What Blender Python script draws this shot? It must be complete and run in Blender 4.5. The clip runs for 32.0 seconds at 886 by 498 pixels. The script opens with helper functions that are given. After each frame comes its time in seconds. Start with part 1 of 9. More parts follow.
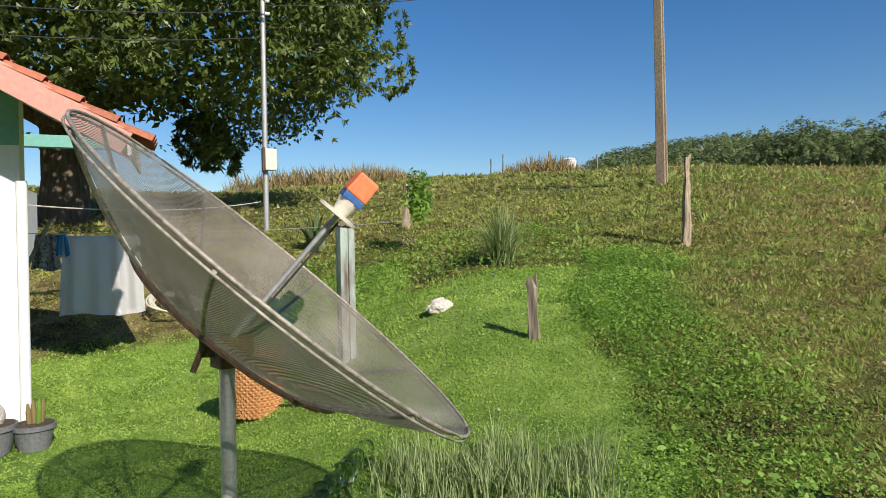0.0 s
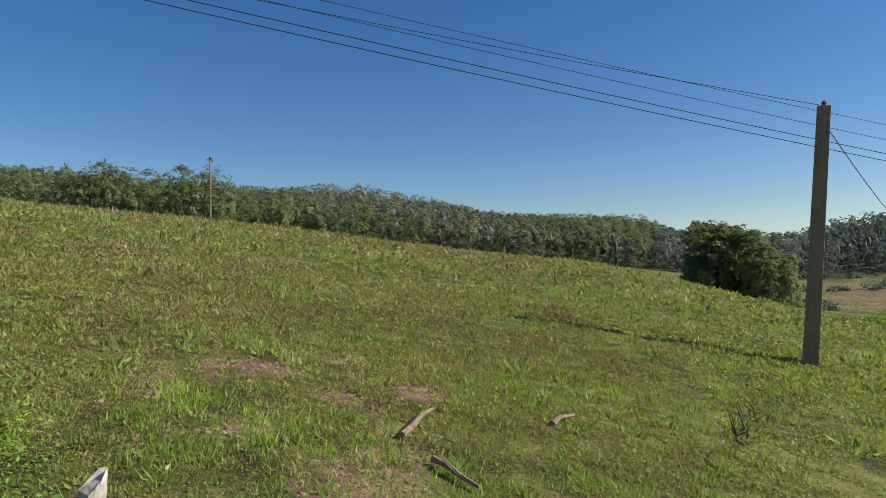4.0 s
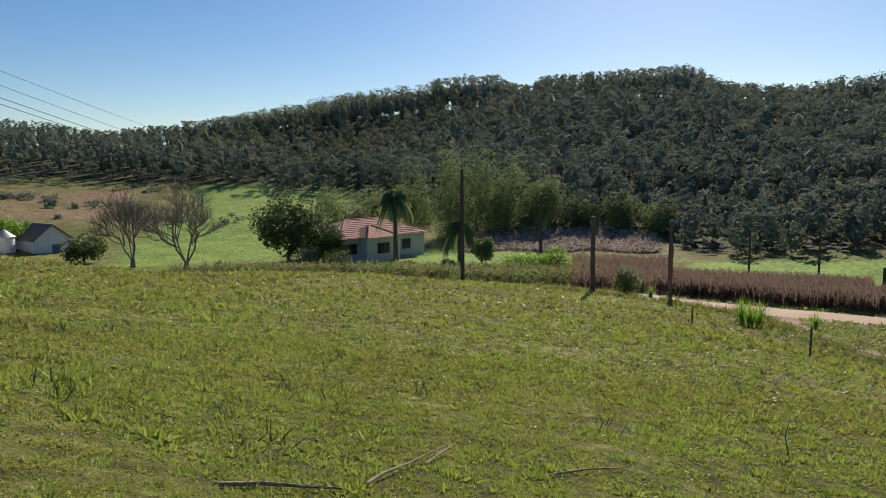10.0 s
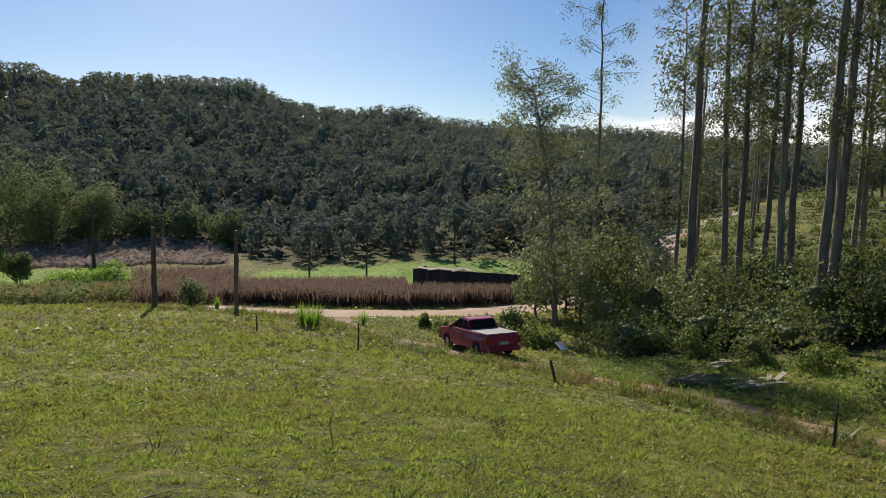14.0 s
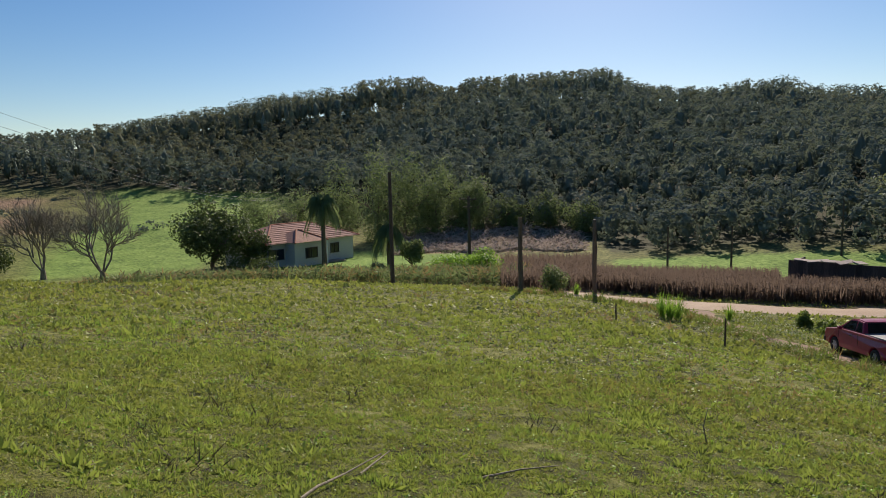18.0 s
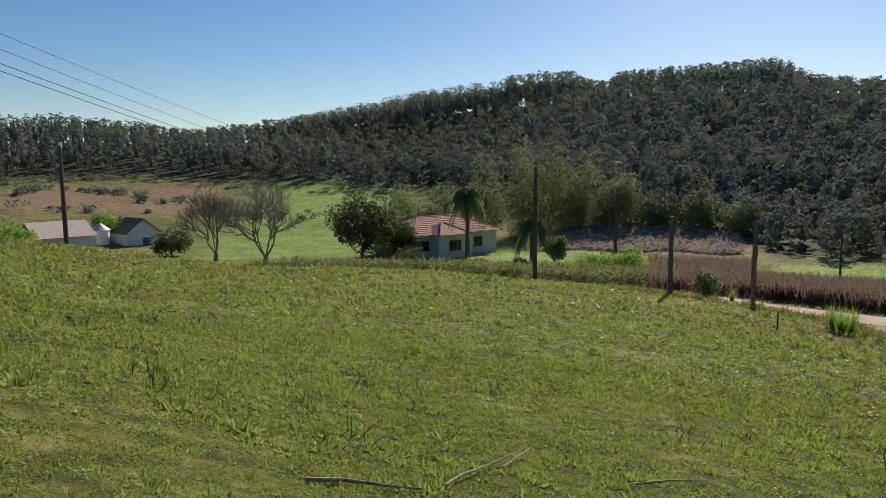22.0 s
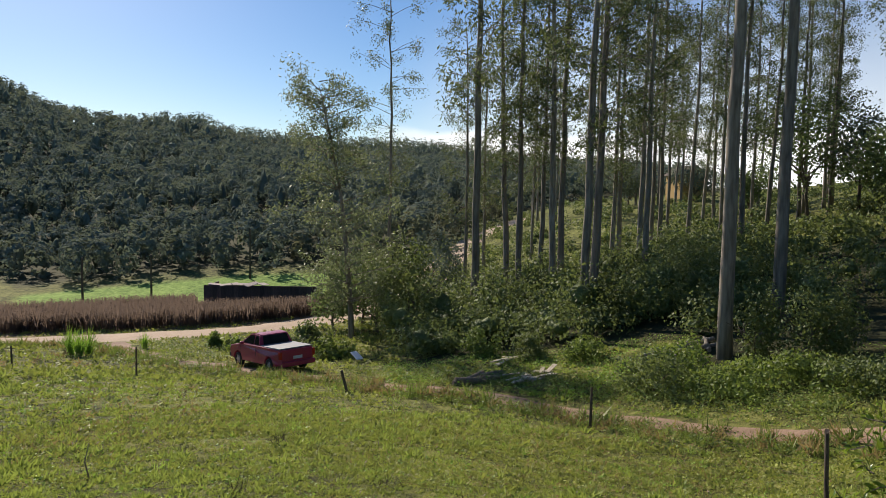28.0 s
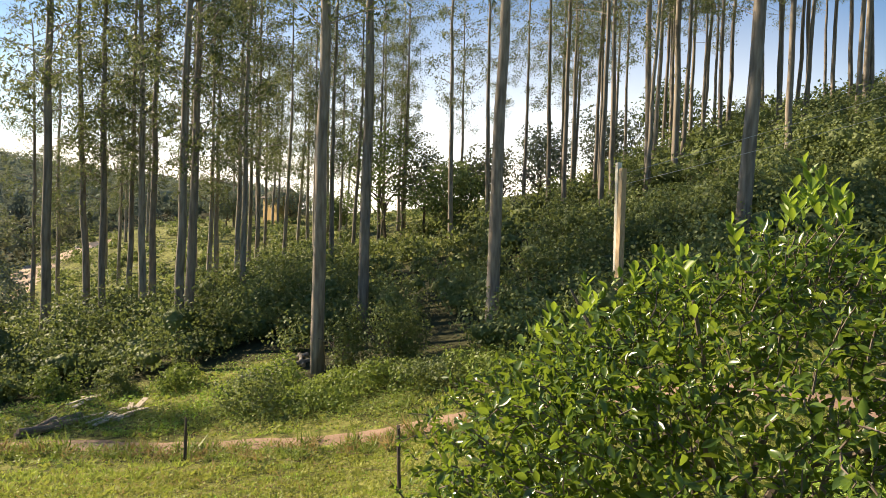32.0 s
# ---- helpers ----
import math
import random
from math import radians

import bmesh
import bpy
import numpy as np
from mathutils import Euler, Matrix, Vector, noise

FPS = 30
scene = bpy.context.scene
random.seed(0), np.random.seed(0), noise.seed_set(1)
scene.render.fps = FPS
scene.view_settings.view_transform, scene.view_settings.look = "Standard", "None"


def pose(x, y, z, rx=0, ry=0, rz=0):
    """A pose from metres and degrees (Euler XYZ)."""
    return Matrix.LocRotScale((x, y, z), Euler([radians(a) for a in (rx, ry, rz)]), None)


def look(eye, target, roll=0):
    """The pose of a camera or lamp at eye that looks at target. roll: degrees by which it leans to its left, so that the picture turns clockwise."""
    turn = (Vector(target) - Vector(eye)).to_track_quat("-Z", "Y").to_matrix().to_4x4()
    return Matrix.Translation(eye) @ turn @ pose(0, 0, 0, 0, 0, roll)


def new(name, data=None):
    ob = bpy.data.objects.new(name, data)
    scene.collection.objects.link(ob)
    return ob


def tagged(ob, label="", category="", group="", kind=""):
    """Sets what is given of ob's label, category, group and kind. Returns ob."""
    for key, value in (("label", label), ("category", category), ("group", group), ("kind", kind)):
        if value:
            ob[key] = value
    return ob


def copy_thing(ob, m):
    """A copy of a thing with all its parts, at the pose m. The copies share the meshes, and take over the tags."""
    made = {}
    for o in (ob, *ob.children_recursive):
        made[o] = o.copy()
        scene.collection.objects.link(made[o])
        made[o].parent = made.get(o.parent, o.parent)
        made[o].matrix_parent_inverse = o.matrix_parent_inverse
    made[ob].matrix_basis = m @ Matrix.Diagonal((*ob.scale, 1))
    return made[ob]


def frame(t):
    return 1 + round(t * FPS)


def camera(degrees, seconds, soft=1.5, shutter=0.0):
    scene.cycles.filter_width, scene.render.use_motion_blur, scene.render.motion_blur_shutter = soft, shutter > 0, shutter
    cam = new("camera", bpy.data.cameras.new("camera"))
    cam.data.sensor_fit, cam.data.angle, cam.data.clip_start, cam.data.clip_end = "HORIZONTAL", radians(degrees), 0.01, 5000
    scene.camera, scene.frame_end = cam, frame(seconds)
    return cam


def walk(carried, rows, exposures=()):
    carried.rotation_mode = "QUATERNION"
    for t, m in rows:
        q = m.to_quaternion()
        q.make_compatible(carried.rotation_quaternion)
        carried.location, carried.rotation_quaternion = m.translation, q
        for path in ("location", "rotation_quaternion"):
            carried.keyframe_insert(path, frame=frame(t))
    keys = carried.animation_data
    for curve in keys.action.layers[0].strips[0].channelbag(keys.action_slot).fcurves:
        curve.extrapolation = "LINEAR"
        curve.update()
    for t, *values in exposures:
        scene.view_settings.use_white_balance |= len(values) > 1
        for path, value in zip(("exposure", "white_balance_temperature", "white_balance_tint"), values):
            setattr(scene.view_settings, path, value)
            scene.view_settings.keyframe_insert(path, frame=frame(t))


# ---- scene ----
cam = camera(67.05, 32.0, soft=0.6)
# seconds, x, y, z, yaw, pitch, roll
ROWS = [
    (0.0, 0.155, -0.103, 1.583, -21.32, -0.29, 1.03),
    (0.5, 0.161, -0.122, 1.589, -26.16, -0.21, 1.01),
    (1.0, 0.191, -0.138, 1.588, -34.22, 0.85, 0.42),
    (1.5, 0.210, -0.174, 1.604, -41.93, 1.05, 0.15),
    (2.0, 0.227, -0.233, 1.609, -49.51, 1.12, -0.23),
    (2.5, 0.262, -0.301, 1.610, -56.41, 1.44, 0.39),
    (3.0, 0.350, -0.337, 1.609, -64.10, 1.81, 0.20),
    (3.5, 0.367, -0.420, 1.607, -70.52, 2.19, 0.65),
    (5.5, 0.546, -0.682, 1.600, -96.18, -0.65, 1.83),
    (6.0, 0.482, -0.720, 1.587, -105.12, -2.24, 1.85),
    (6.5, 0.541, -0.726, 1.575, -114.24, -3.55, 0.43),
    (7.0, 0.630, -0.673, 1.568, -121.95, -5.15, 0.97),
    (7.5, 0.642, -0.602, 1.575, -129.81, -6.03, 0.39),
    (8.0, 0.702, -0.661, 1.576, -136.26, -6.32, 0.01),
    (8.5, 0.615, -0.714, 1.573, -137.80, -6.26, 0.39),
    (9.0, 0.577, -0.836, 1.550, -138.48, -6.41, 0.41),
    (9.5, 0.509, -0.872, 1.540, -143.50, -7.56, 0.79),
    (10.0, 0.550, -0.863, 1.554, -149.63, -6.52, 0.56),
    (10.5, 0.561, -0.852, 1.561, -155.67, -6.02, -0.87),
    (11.0, 0.565, -0.865, 1.563, -159.76, -5.62, -1.10),
    (11.5, 0.507, -0.856, 1.576, -164.57, -4.93, -1.37),
    (12.0, 0.428, -0.863, 1.571, -170.09, -5.94, -0.96),
    (12.5, 0.394, -0.957, 1.550, -175.26, -5.60, -0.47),
    (13.0, 0.364, -0.924, 1.559, -178.55, -5.65, -0.93),
    (13.5, 0.343, -0.939, 1.559, -182.46, -5.46, -1.25),
    (14.0, 0.284, -0.920, 1.571, -185.33, -5.38, -1.40),
    (14.5, 0.253, -0.900, 1.579, -188.80, -5.26, -1.10),
    (16.5, 0.414, -0.757, 1.621, -183.28, -4.83, -0.78),
    (17.0, 0.374, -0.751, 1.627, -177.83, -4.71, -1.55),
    (17.5, 0.446, -0.792, 1.628, -167.85, -5.94, -0.07),
    (18.0, 0.532, -0.833, 1.628, -155.79, -6.47, 1.24),
    (18.5, 0.604, -0.824, 1.614, -145.92, -6.72, 2.01),
    (19.0, 0.674, -0.831, 1.597, -139.52, -6.52, 2.17),
    (19.5, 0.753, -0.833, 1.580, -133.88, -6.26, 1.60),
    (20.0, 0.747, -0.770, 1.591, -128.68, -5.65, 1.69),
    (20.5, 0.682, -0.693, 1.620, -126.68, -5.76, 1.55),
    (21.0, 0.682, -0.742, 1.609, -129.51, -6.25, 1.09),
    (21.5, 0.640, -0.763, 1.619, -134.64, -6.25, 0.53),
    (22.0, 0.629, -0.820, 1.607, -143.50, -6.70, 0.43),
    (22.5, 0.638, -0.868, 1.592, -149.98, -7.22, -0.41),
    (23.0, 0.542, -0.864, 1.614, -155.29, -6.72, 0.08),
    (23.5, 0.504, -0.873, 1.619, -161.04, -5.92, 0.19),
    (24.0, 0.465, -0.960, 1.603, -164.79, -5.88, -0.36),
    (24.5, 0.437, -1.010, 1.588, -166.80, -6.41, 0.05),
    (25.0, 0.373, -1.009, 1.577, -172.12, -6.13, 0.06),
    (25.5, 0.380, -0.994, 1.575, -182.53, -6.50, 0.15),
    (27.5, -0.148, -0.734, 1.584, -197.90, -4.14, -0.76),
    (28.0, -0.147, -0.644, 1.591, -202.17, -4.08, -1.02),
    (28.5, -0.404, -0.712, 1.605, -213.39, -3.87, -0.68),
    (29.0, -0.369, -0.615, 1.626, -223.25, -3.18, -1.71),
    (29.5, -0.363, -0.572, 1.634, -232.03, -3.01, -1.97),
    (30.0, -0.373, -0.556, 1.639, -238.44, -2.17, -1.74),
    (30.5, -0.334, -0.473, 1.638, -245.11, -1.25, -1.92),
    (31.0, -0.295, -0.434, 1.635, -250.83, -0.83, -2.09),
    (31.5, -0.274, -0.451, 1.632, -247.79, -0.48, -1.82),
    (32.0, -0.203, -0.507, 1.629, -235.51, -1.45, -1.75),
]
EXPOSURE = [(0.0, 0.42, 6500, 10), (3.0, 0.38, 6500, 12), (6.0, 0.3, 6600, 12), (9.0, 0.27, 6700, 12), (13.0, 0.22, 6800, 12), (19.0, 0.18, 6700, 12), (25.0, 0.22, 6800, 12), (28.0, 0.35, 6700, 11), (29.0, 0.52, 6800, 11), (30.0, 0.9, 7500, 11), (30.5, 1.0, 7800, 11), (31.0, 0.98, 8100, 12), (32.0, 1.18, 8100, 12)]
walk(cam, [(t, pose(x, y, z, 90 + pitch, roll, yaw)) for t, x, y, z, yaw, pitch, roll in ROWS], EXPOSURE)

# ---- light ----
SUN_AZ, SUN_EL = 168.0, 33.0
world = bpy.data.worlds.new("sky_world")
scene.world = world
world.use_nodes = True
wt = world.node_tree
bg = wt.nodes["Background"]
sky = wt.nodes.new("ShaderNodeTexSky")
sky.sky_type = "NISHITA"
sky.sun_disc = False
sky.sun_elevation = radians(SUN_EL)
sky.sun_rotation = radians(SUN_AZ)
sky.altitude = 200
sky.air_density = 1.0
sky.dust_density = 0.35
sky.ozone_density = 2.6
tone = wt.nodes.new("ShaderNodeHueSaturation")
tone.inputs["Saturation"].default_value = 1.32
tone.inputs["Hue"].default_value = 0.505
wt.links.new(sky.outputs[0], tone.inputs["Color"])


def cloud_layer(colour, az, half, top, depth, ragged, scale, amount):
    """A bank of cloud in the sky round one direction, below a ragged upper edge."""
    n, l = wt.nodes, wt.links
    tc = n.new("ShaderNodeTexCoord")
    sep = n.new("ShaderNodeSeparateXYZ")
    l.new(tc.outputs["Generated"], sep.inputs[0])
    dot = n.new("ShaderNodeVectorMath")
    dot.operation = "DOT_PRODUCT"
    dot.inputs[1].default_value = (math.sin(radians(az)), math.cos(radians(az)), 0)
    l.new(tc.outputs["Generated"], dot.inputs[0])
    side = n.new("ShaderNodeMapRange")
    side.interpolation_type = "SMOOTHSTEP"
    side.inputs[1].default_value, side.inputs[2].default_value = math.cos(radians(half)), math.cos(radians(half * 0.55))
    l.new(dot.outputs["Value"], side.inputs[0])
    mp = n.new("ShaderNodeMapping")
    mp.inputs["Scale"].default_value = (1, 1, 4)
    l.new(tc.outputs["Generated"], mp.inputs[0])
    nz = n.new("ShaderNodeTexNoise")
    nz.inputs["Scale"].default_value, nz.inputs["Detail"].default_value = scale, 6
    l.new(mp.outputs[0], nz.inputs["Vector"])
    edge = n.new("ShaderNodeMath")
    edge.operation = "MULTIPLY_ADD"
    edge.inputs[1].default_value = -ragged
    l.new(nz.outputs[0], edge.inputs[0])
    l.new(sep.outputs[2], edge.inputs[2])
    high = n.new("ShaderNodeMapRange")
    high.interpolation_type = "SMOOTHSTEP"
    high.inputs[1].default_value, high.inputs[2].default_value = top - ragged * 0.5, top - ragged * 0.5 - depth
    l.new(edge.outputs[0], high.inputs[0])
    fac = n.new("ShaderNodeMath")
    fac.operation = "MULTIPLY"
    l.new(side.outputs[0], fac.inputs[0])
    l.new(high.outputs[0], fac.inputs[1])
    fac2 = n.new("ShaderNodeMath")
    fac2.operation = "MULTIPLY"
    fac2.inputs[1].default_value = amount
    l.new(fac.outputs[0], fac2.inputs[0])
    mix = n.new("ShaderNodeMix")
    mix.data_type = "RGBA"
    l.new(fac2.outputs[0], mix.inputs[0])
    l.new(colour, mix.inputs[6])
    mix.inputs[7].default_value = (11.5, 11.7, 12.0, 1)
    return mix.outputs[2]


haze = cloud_layer(tone.outputs[0], 236, 42, 0.40, 0.38, 0.05, 2.0, 0.55)
bank = cloud_layer(haze, 226, 34, 0.105, 0.012, 0.05, 5.0, 0.92)
wt.links.new(bank, bg.inputs[0])
bg.inputs[1].default_value = 0.082
sun_data = bpy.data.lights.new("sun", "SUN")
sun_data.energy = 4.9
sun_data.angle = radians(0.6)
sun_data.color = (1.0, 0.90, 0.76)
sun_ob = new("sun", sun_data)
_a, _e = radians(SUN_AZ), radians(SUN_EL)
sun_ob.matrix_world = look((0, 0, 60), (-math.sin(_a) * math.cos(_e) * 50, -math.cos(_a) * math.cos(_e) * 50, 60 - math.sin(_e) * 50))

# ---- materials ----
def material(name):
    m = bpy.data.materials.new(name)
    m.use_nodes = True
    return m, m.node_tree.nodes, m.node_tree.links, m.node_tree.nodes["Principled BSDF"]


def ramp(nodes, stops):
    r = nodes.new("ShaderNodeValToRGB")
    while len(r.color_ramp.elements) < len(stops):
        r.color_ramp.elements.new(0.5)
    for e, (p, c) in zip(r.color_ramp.elements, stops):
        e.position, e.color = p, (*c, 1)
    return r


def rough_surface(name, dark, light, scale=3.0, fine=40.0, rough=0.85, bump=0.15, metal=0.0, stain=0.35, stretch=(1, 1, 1), vary=0.0):
    """A surface with two scales of variation, in object space: broad stains and fine grain."""
    m, n, l, b = material(name)
    tc = n.new("ShaderNodeTexCoord")
    mp = n.new("ShaderNodeMapping")
    mp.inputs["Scale"].default_value = stretch
    l.new(tc.outputs["Object"], mp.inputs[0])
    broad, grain = n.new("ShaderNodeTexNoise"), n.new("ShaderNodeTexNoise")
    broad.inputs["Scale"].default_value, broad.inputs["Detail"].default_value = scale, 5
    grain.inputs["Scale"].default_value, grain.inputs["Detail"].default_value = fine, 3
    l.new(mp.outputs[0], broad.inputs["Vector"])
    l.new(mp.outputs[0], grain.inputs["Vector"])
    mix = n.new("ShaderNodeMix")
    mix.inputs[0].default_value = 1 - stain
    l.new(broad.outputs[0], mix.inputs[2])
    l.new(grain.outputs[0], mix.inputs[3])
    r = ramp(n, [(0.32, dark), (0.68, light)])
    l.new(mix.outputs[0], r.inputs[0])
    out = r.outputs[0]
    if vary:
        info = n.new("ShaderNodeObjectInfo")
        hsv = n.new("ShaderNodeHueSaturation")
        mr = n.new("ShaderNodeMapRange")
        mr.inputs[3].default_value, mr.inputs[4].default_value = 1 - vary, 1 + vary
        l.new(info.outputs["Random"], mr.inputs[0])
        l.new(mr.outputs[0], hsv.inputs["Value"])
        l.new(out, hsv.inputs["Color"])
        out = hsv.outputs[0]
    l.new(out, b.inputs["Base Color"])
    b.inputs["Roughness"].default_value, b.inputs["Metallic"].default_value = rough, metal
    if bump:
        bp = n.new("ShaderNodeBump")
        bp.inputs["Strength"].default_value, bp.inputs["Distance"].default_value = bump, 0.02
        l.new(mix.outputs[0], bp.inputs["Height"])
        l.new(bp.outputs[0], b.inputs["Normal"])
    return m


def leaf_surface(name, dark, light, through_colour, rough=0.55, amount=0.35, patch=0.0, relief=0.0, sheen=0.2, broad=0.6):
    """Leaves: colour varies leaf by leaf and in patches; some light passes through."""
    m, n, l, b = material(name)
    geo = n.new("ShaderNodeNewGeometry")
    r = ramp(n, [(0.0, dark), (1.0, light)])
    if patch:
        tc = n.new("ShaderNodeTexCoord")
        nz = n.new("ShaderNodeTexNoise")
        nz.inputs["Scale"].default_value, nz.inputs["Detail"].default_value = patch, 4
        l.new(tc.outputs["Object"], nz.inputs["Vector"])
        mp = n.new("ShaderNodeMapRange")
        mp.inputs[1].default_value, mp.inputs[2].default_value = 0.38, 0.62
        l.new(nz.outputs[0], mp.inputs[0])
        mx = n.new("ShaderNodeMix")
        mx.inputs[0].default_value = broad
        l.new(geo.outputs["Random Per Island"], mx.inputs[2])
        l.new(mp.outputs[0], mx.inputs[3])
        l.new(mx.outputs[0], r.inputs[0])
    else:
        l.new(geo.outputs["Random Per Island"], r.inputs[0])
    l.new(r.outputs[0], b.inputs["Base Color"])
    b.inputs["Roughness"].default_value = rough
    b.inputs["Specular IOR Level"].default_value = 0.5 if rough < 0.42 else sheen
    if relief:
        tc2 = n.new("ShaderNodeTexCoord")
        rn = n.new("ShaderNodeTexNoise")
        rn.inputs["Scale"].default_value, rn.inputs["Detail"].default_value = 1.1, 5
        l.new(tc2.outputs["Object"], rn.inputs["Vector"])
        bp = n.new("ShaderNodeBump")
        bp.inputs["Strength"].default_value, bp.inputs["Distance"].default_value = 1.0, relief
        l.new(rn.outputs[0], bp.inputs["Height"])
        l.new(bp.outputs[0], b.inputs["Normal"])
    tr = n.new("ShaderNodeBsdfTranslucent")
    tr.inputs[0].default_value = (*through_colour, 1)
    ms = n.new("ShaderNodeMixShader")
    ms.inputs[0].default_value = amount
    l.new(b.outputs[0], ms.inputs[1])
    l.new(tr.outputs[0], ms.inputs[2])
    l.new(ms.outputs[0], n["Material Output"].inputs[0])
    return m


# hill leaf colour is lifted and greyed blue to stand in for distance haze
M_FOREST_HAZED = leaf_surface("hazed_forest_leaves", (0.12, 0.152, 0.125), (0.215, 0.25, 0.195), (0.23, 0.27, 0.18), 0.9, 0.24, 0.17, sheen=0.04, broad=0.8)
M_FOREST_OLIVE = leaf_surface("olive_leaves", (0.13, 0.145, 0.098), (0.235, 0.24, 0.152), (0.25, 0.26, 0.15), 0.9, 0.22, 0.17, sheen=0.04, broad=0.8)
M_FOREST_FRESH = leaf_surface("fresh_leaves", (0.085, 0.12, 0.056), (0.19, 0.245, 0.105), (0.25, 0.31, 0.12), 0.8, 0.35, 0.17, sheen=0.04, broad=0.78)
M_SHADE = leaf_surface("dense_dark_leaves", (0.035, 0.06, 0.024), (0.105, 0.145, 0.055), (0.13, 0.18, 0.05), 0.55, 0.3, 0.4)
M_VALLEY = leaf_surface("valley_leaves", (0.075, 0.112, 0.045), (0.20, 0.26, 0.11), (0.25, 0.32, 0.12), 0.65, 0.36, 0.3, sheen=0.12, broad=0.7)
M_EUC = leaf_surface("eucalyptus_leaves", (0.05, 0.07, 0.036), (0.17, 0.20, 0.105), (0.20, 0.24, 0.08), 0.5, 0.28)
M_MANGO = leaf_surface("mango_leaves", (0.035, 0.06, 0.018), (0.19, 0.25, 0.06), (0.18, 0.26, 0.04), 0.4, 0.3, 0.9)
M_CITRUS = leaf_surface("citrus_leaves", (0.014, 0.038, 0.008), (0.105, 0.175, 0.034), (0.30, 0.43, 0.05), 0.24, 0.3)
M_VINE = leaf_surface("vine_leaves", (0.045, 0.07, 0.026), (0.22, 0.27, 0.11), (0.26, 0.32, 0.09), 0.55, 0.28, 0.35, relief=0.3)
M_WEED = leaf_surface("weed_leaves", (0.075, 0.165, 0.03), (0.32, 0.50, 0.10), (0.32, 0.52, 0.065), 0.5, 0.38, 1.4, broad=0.45)
M_GRASS = leaf_surface("grass_blades", (0.07, 0.09, 0.03), (0.40, 0.43, 0.123), (0.415, 0.465, 0.093), 0.6, 0.3, 2.2, broad=0.4)
M_VERGE = leaf_surface("verge_leaves", (0.06, 0.095, 0.028), (0.24, 0.31, 0.085), (0.27, 0.36, 0.07), 0.5, 0.32, 0.6)
M_TUSSOCK = leaf_surface("tussock_blades", (0.08, 0.115, 0.034), (0.395, 0.455, 0.132), (0.415, 0.51, 0.098), 0.55, 0.34, 2.4, broad=0.5)
M_LAWN = leaf_surface("lawn_blades", (0.15, 0.265, 0.045), (0.38, 0.52, 0.12), (0.42, 0.58, 0.09), 0.6, 0.35, 1.5)
M_DRY = leaf_surface("dry_grass", (0.16, 0.12, 0.05), (0.42, 0.34, 0.17), (0.4, 0.3, 0.12), 0.8, 0.3, 0.5)
M_STALK = leaf_surface("dry_stalks", (0.085, 0.062, 0.05), (0.165, 0.122, 0.098), (0.22, 0.165, 0.13), 0.85, 0.5, 0.15)
M_BARK = rough_surface("bark", (0.06, 0.045, 0.035), (0.2, 0.16, 0.12), 2.0, 18.0, 0.9, 0.5, stretch=(1, 1, 0.25))
M_EUCBARK = rough_surface("eucalyptus_bark", (0.10, 0.08, 0.06), (0.34, 0.295, 0.24), 1.2, 9.0, 0.8, 0.3, stretch=(1, 1, 0.15), vary=0.25)
M_CONCRETE = rough_surface("weathered_concrete", (0.17, 0.135, 0.095), (0.40, 0.33, 0.24), 2.5, 45.0, 0.9, 0.3, stretch=(1, 1, 0.4))
M_DARKWOOD = rough_surface("dark_pole_wood", (0.04, 0.03, 0.024), (0.13, 0.10, 0.075), 3.0, 30.0, 0.85, 0.4, stretch=(1, 1, 0.12))
M_POSTWOOD = rough_surface("grey_post_wood", (0.12, 0.10, 0.075), (0.36, 0.31, 0.24), 4.0, 30.0, 0.9, 0.6, stretch=(1, 1, 0.12))
M_SPLITWOOD = rough_surface("split_timber", (0.26, 0.18, 0.10), (0.58, 0.45, 0.29), 4.0, 30.0, 0.85, 0.5, stretch=(1, 1, 0.12))
M_GALV = rough_surface("galvanised_steel", (0.32, 0.33, 0.34), (0.5, 0.51, 0.52), 4.0, 60.0, 0.5, 0.05, 0.6)
M_ROAD = rough_surface("dirt_road_soil", (0.28, 0.195, 0.13), (0.50, 0.385, 0.285), 0.6, 12.0, 0.95, 0.5)
M_TRACK = rough_surface("track_soil", (0.15, 0.092, 0.062), (0.33, 0.22, 0.15), 0.9, 14.0, 0.95, 0.6)
M_EUCYOUNG = leaf_surface("young_eucalyptus_leaves", (0.07, 0.095, 0.055), (0.25, 0.29, 0.18), (0.24, 0.28, 0.12), 0.45, 0.4)
M_WHITE = rough_surface("white_wall_paint", (0.66, 0.68, 0.70), (0.80, 0.81, 0.82), 1.2, 25.0, 0.8, 0.08, stain=0.6)
M_TEAL = rough_surface("teal_wall_paint", (0.14, 0.36, 0.31), (0.19, 0.43, 0.38), 1.5, 25.0, 0.8, 0.08)
M_PINK = rough_surface("pink_fascia_paint", (0.50, 0.24, 0.20), (0.62, 0.32, 0.27), 3.0, 25.0, 0.75, 0.1)
M_TILE = rough_surface("clay_roof_tile", (0.26, 0.085, 0.05), (0.48, 0.17, 0.10), 2.0, 22.0, 0.85, 0.2, vary=0.22)
M_ROOFFAR = rough_surface("weathered_clay_roof", (0.22, 0.10, 0.075), (0.40, 0.205, 0.165), 0.8, 5.0, 0.85, 0.2)
M_BLACKWIRE = rough_surface("wire_sheath", (0.02, 0.02, 0.022), (0.05, 0.05, 0.055), 3, 20, 0.6, 0)
M_GLASSDARK = rough_surface("dark_window_glass", (0.015, 0.018, 0.02), (0.03, 0.034, 0.038), 1.0, 3.0, 0.12, 0.0)

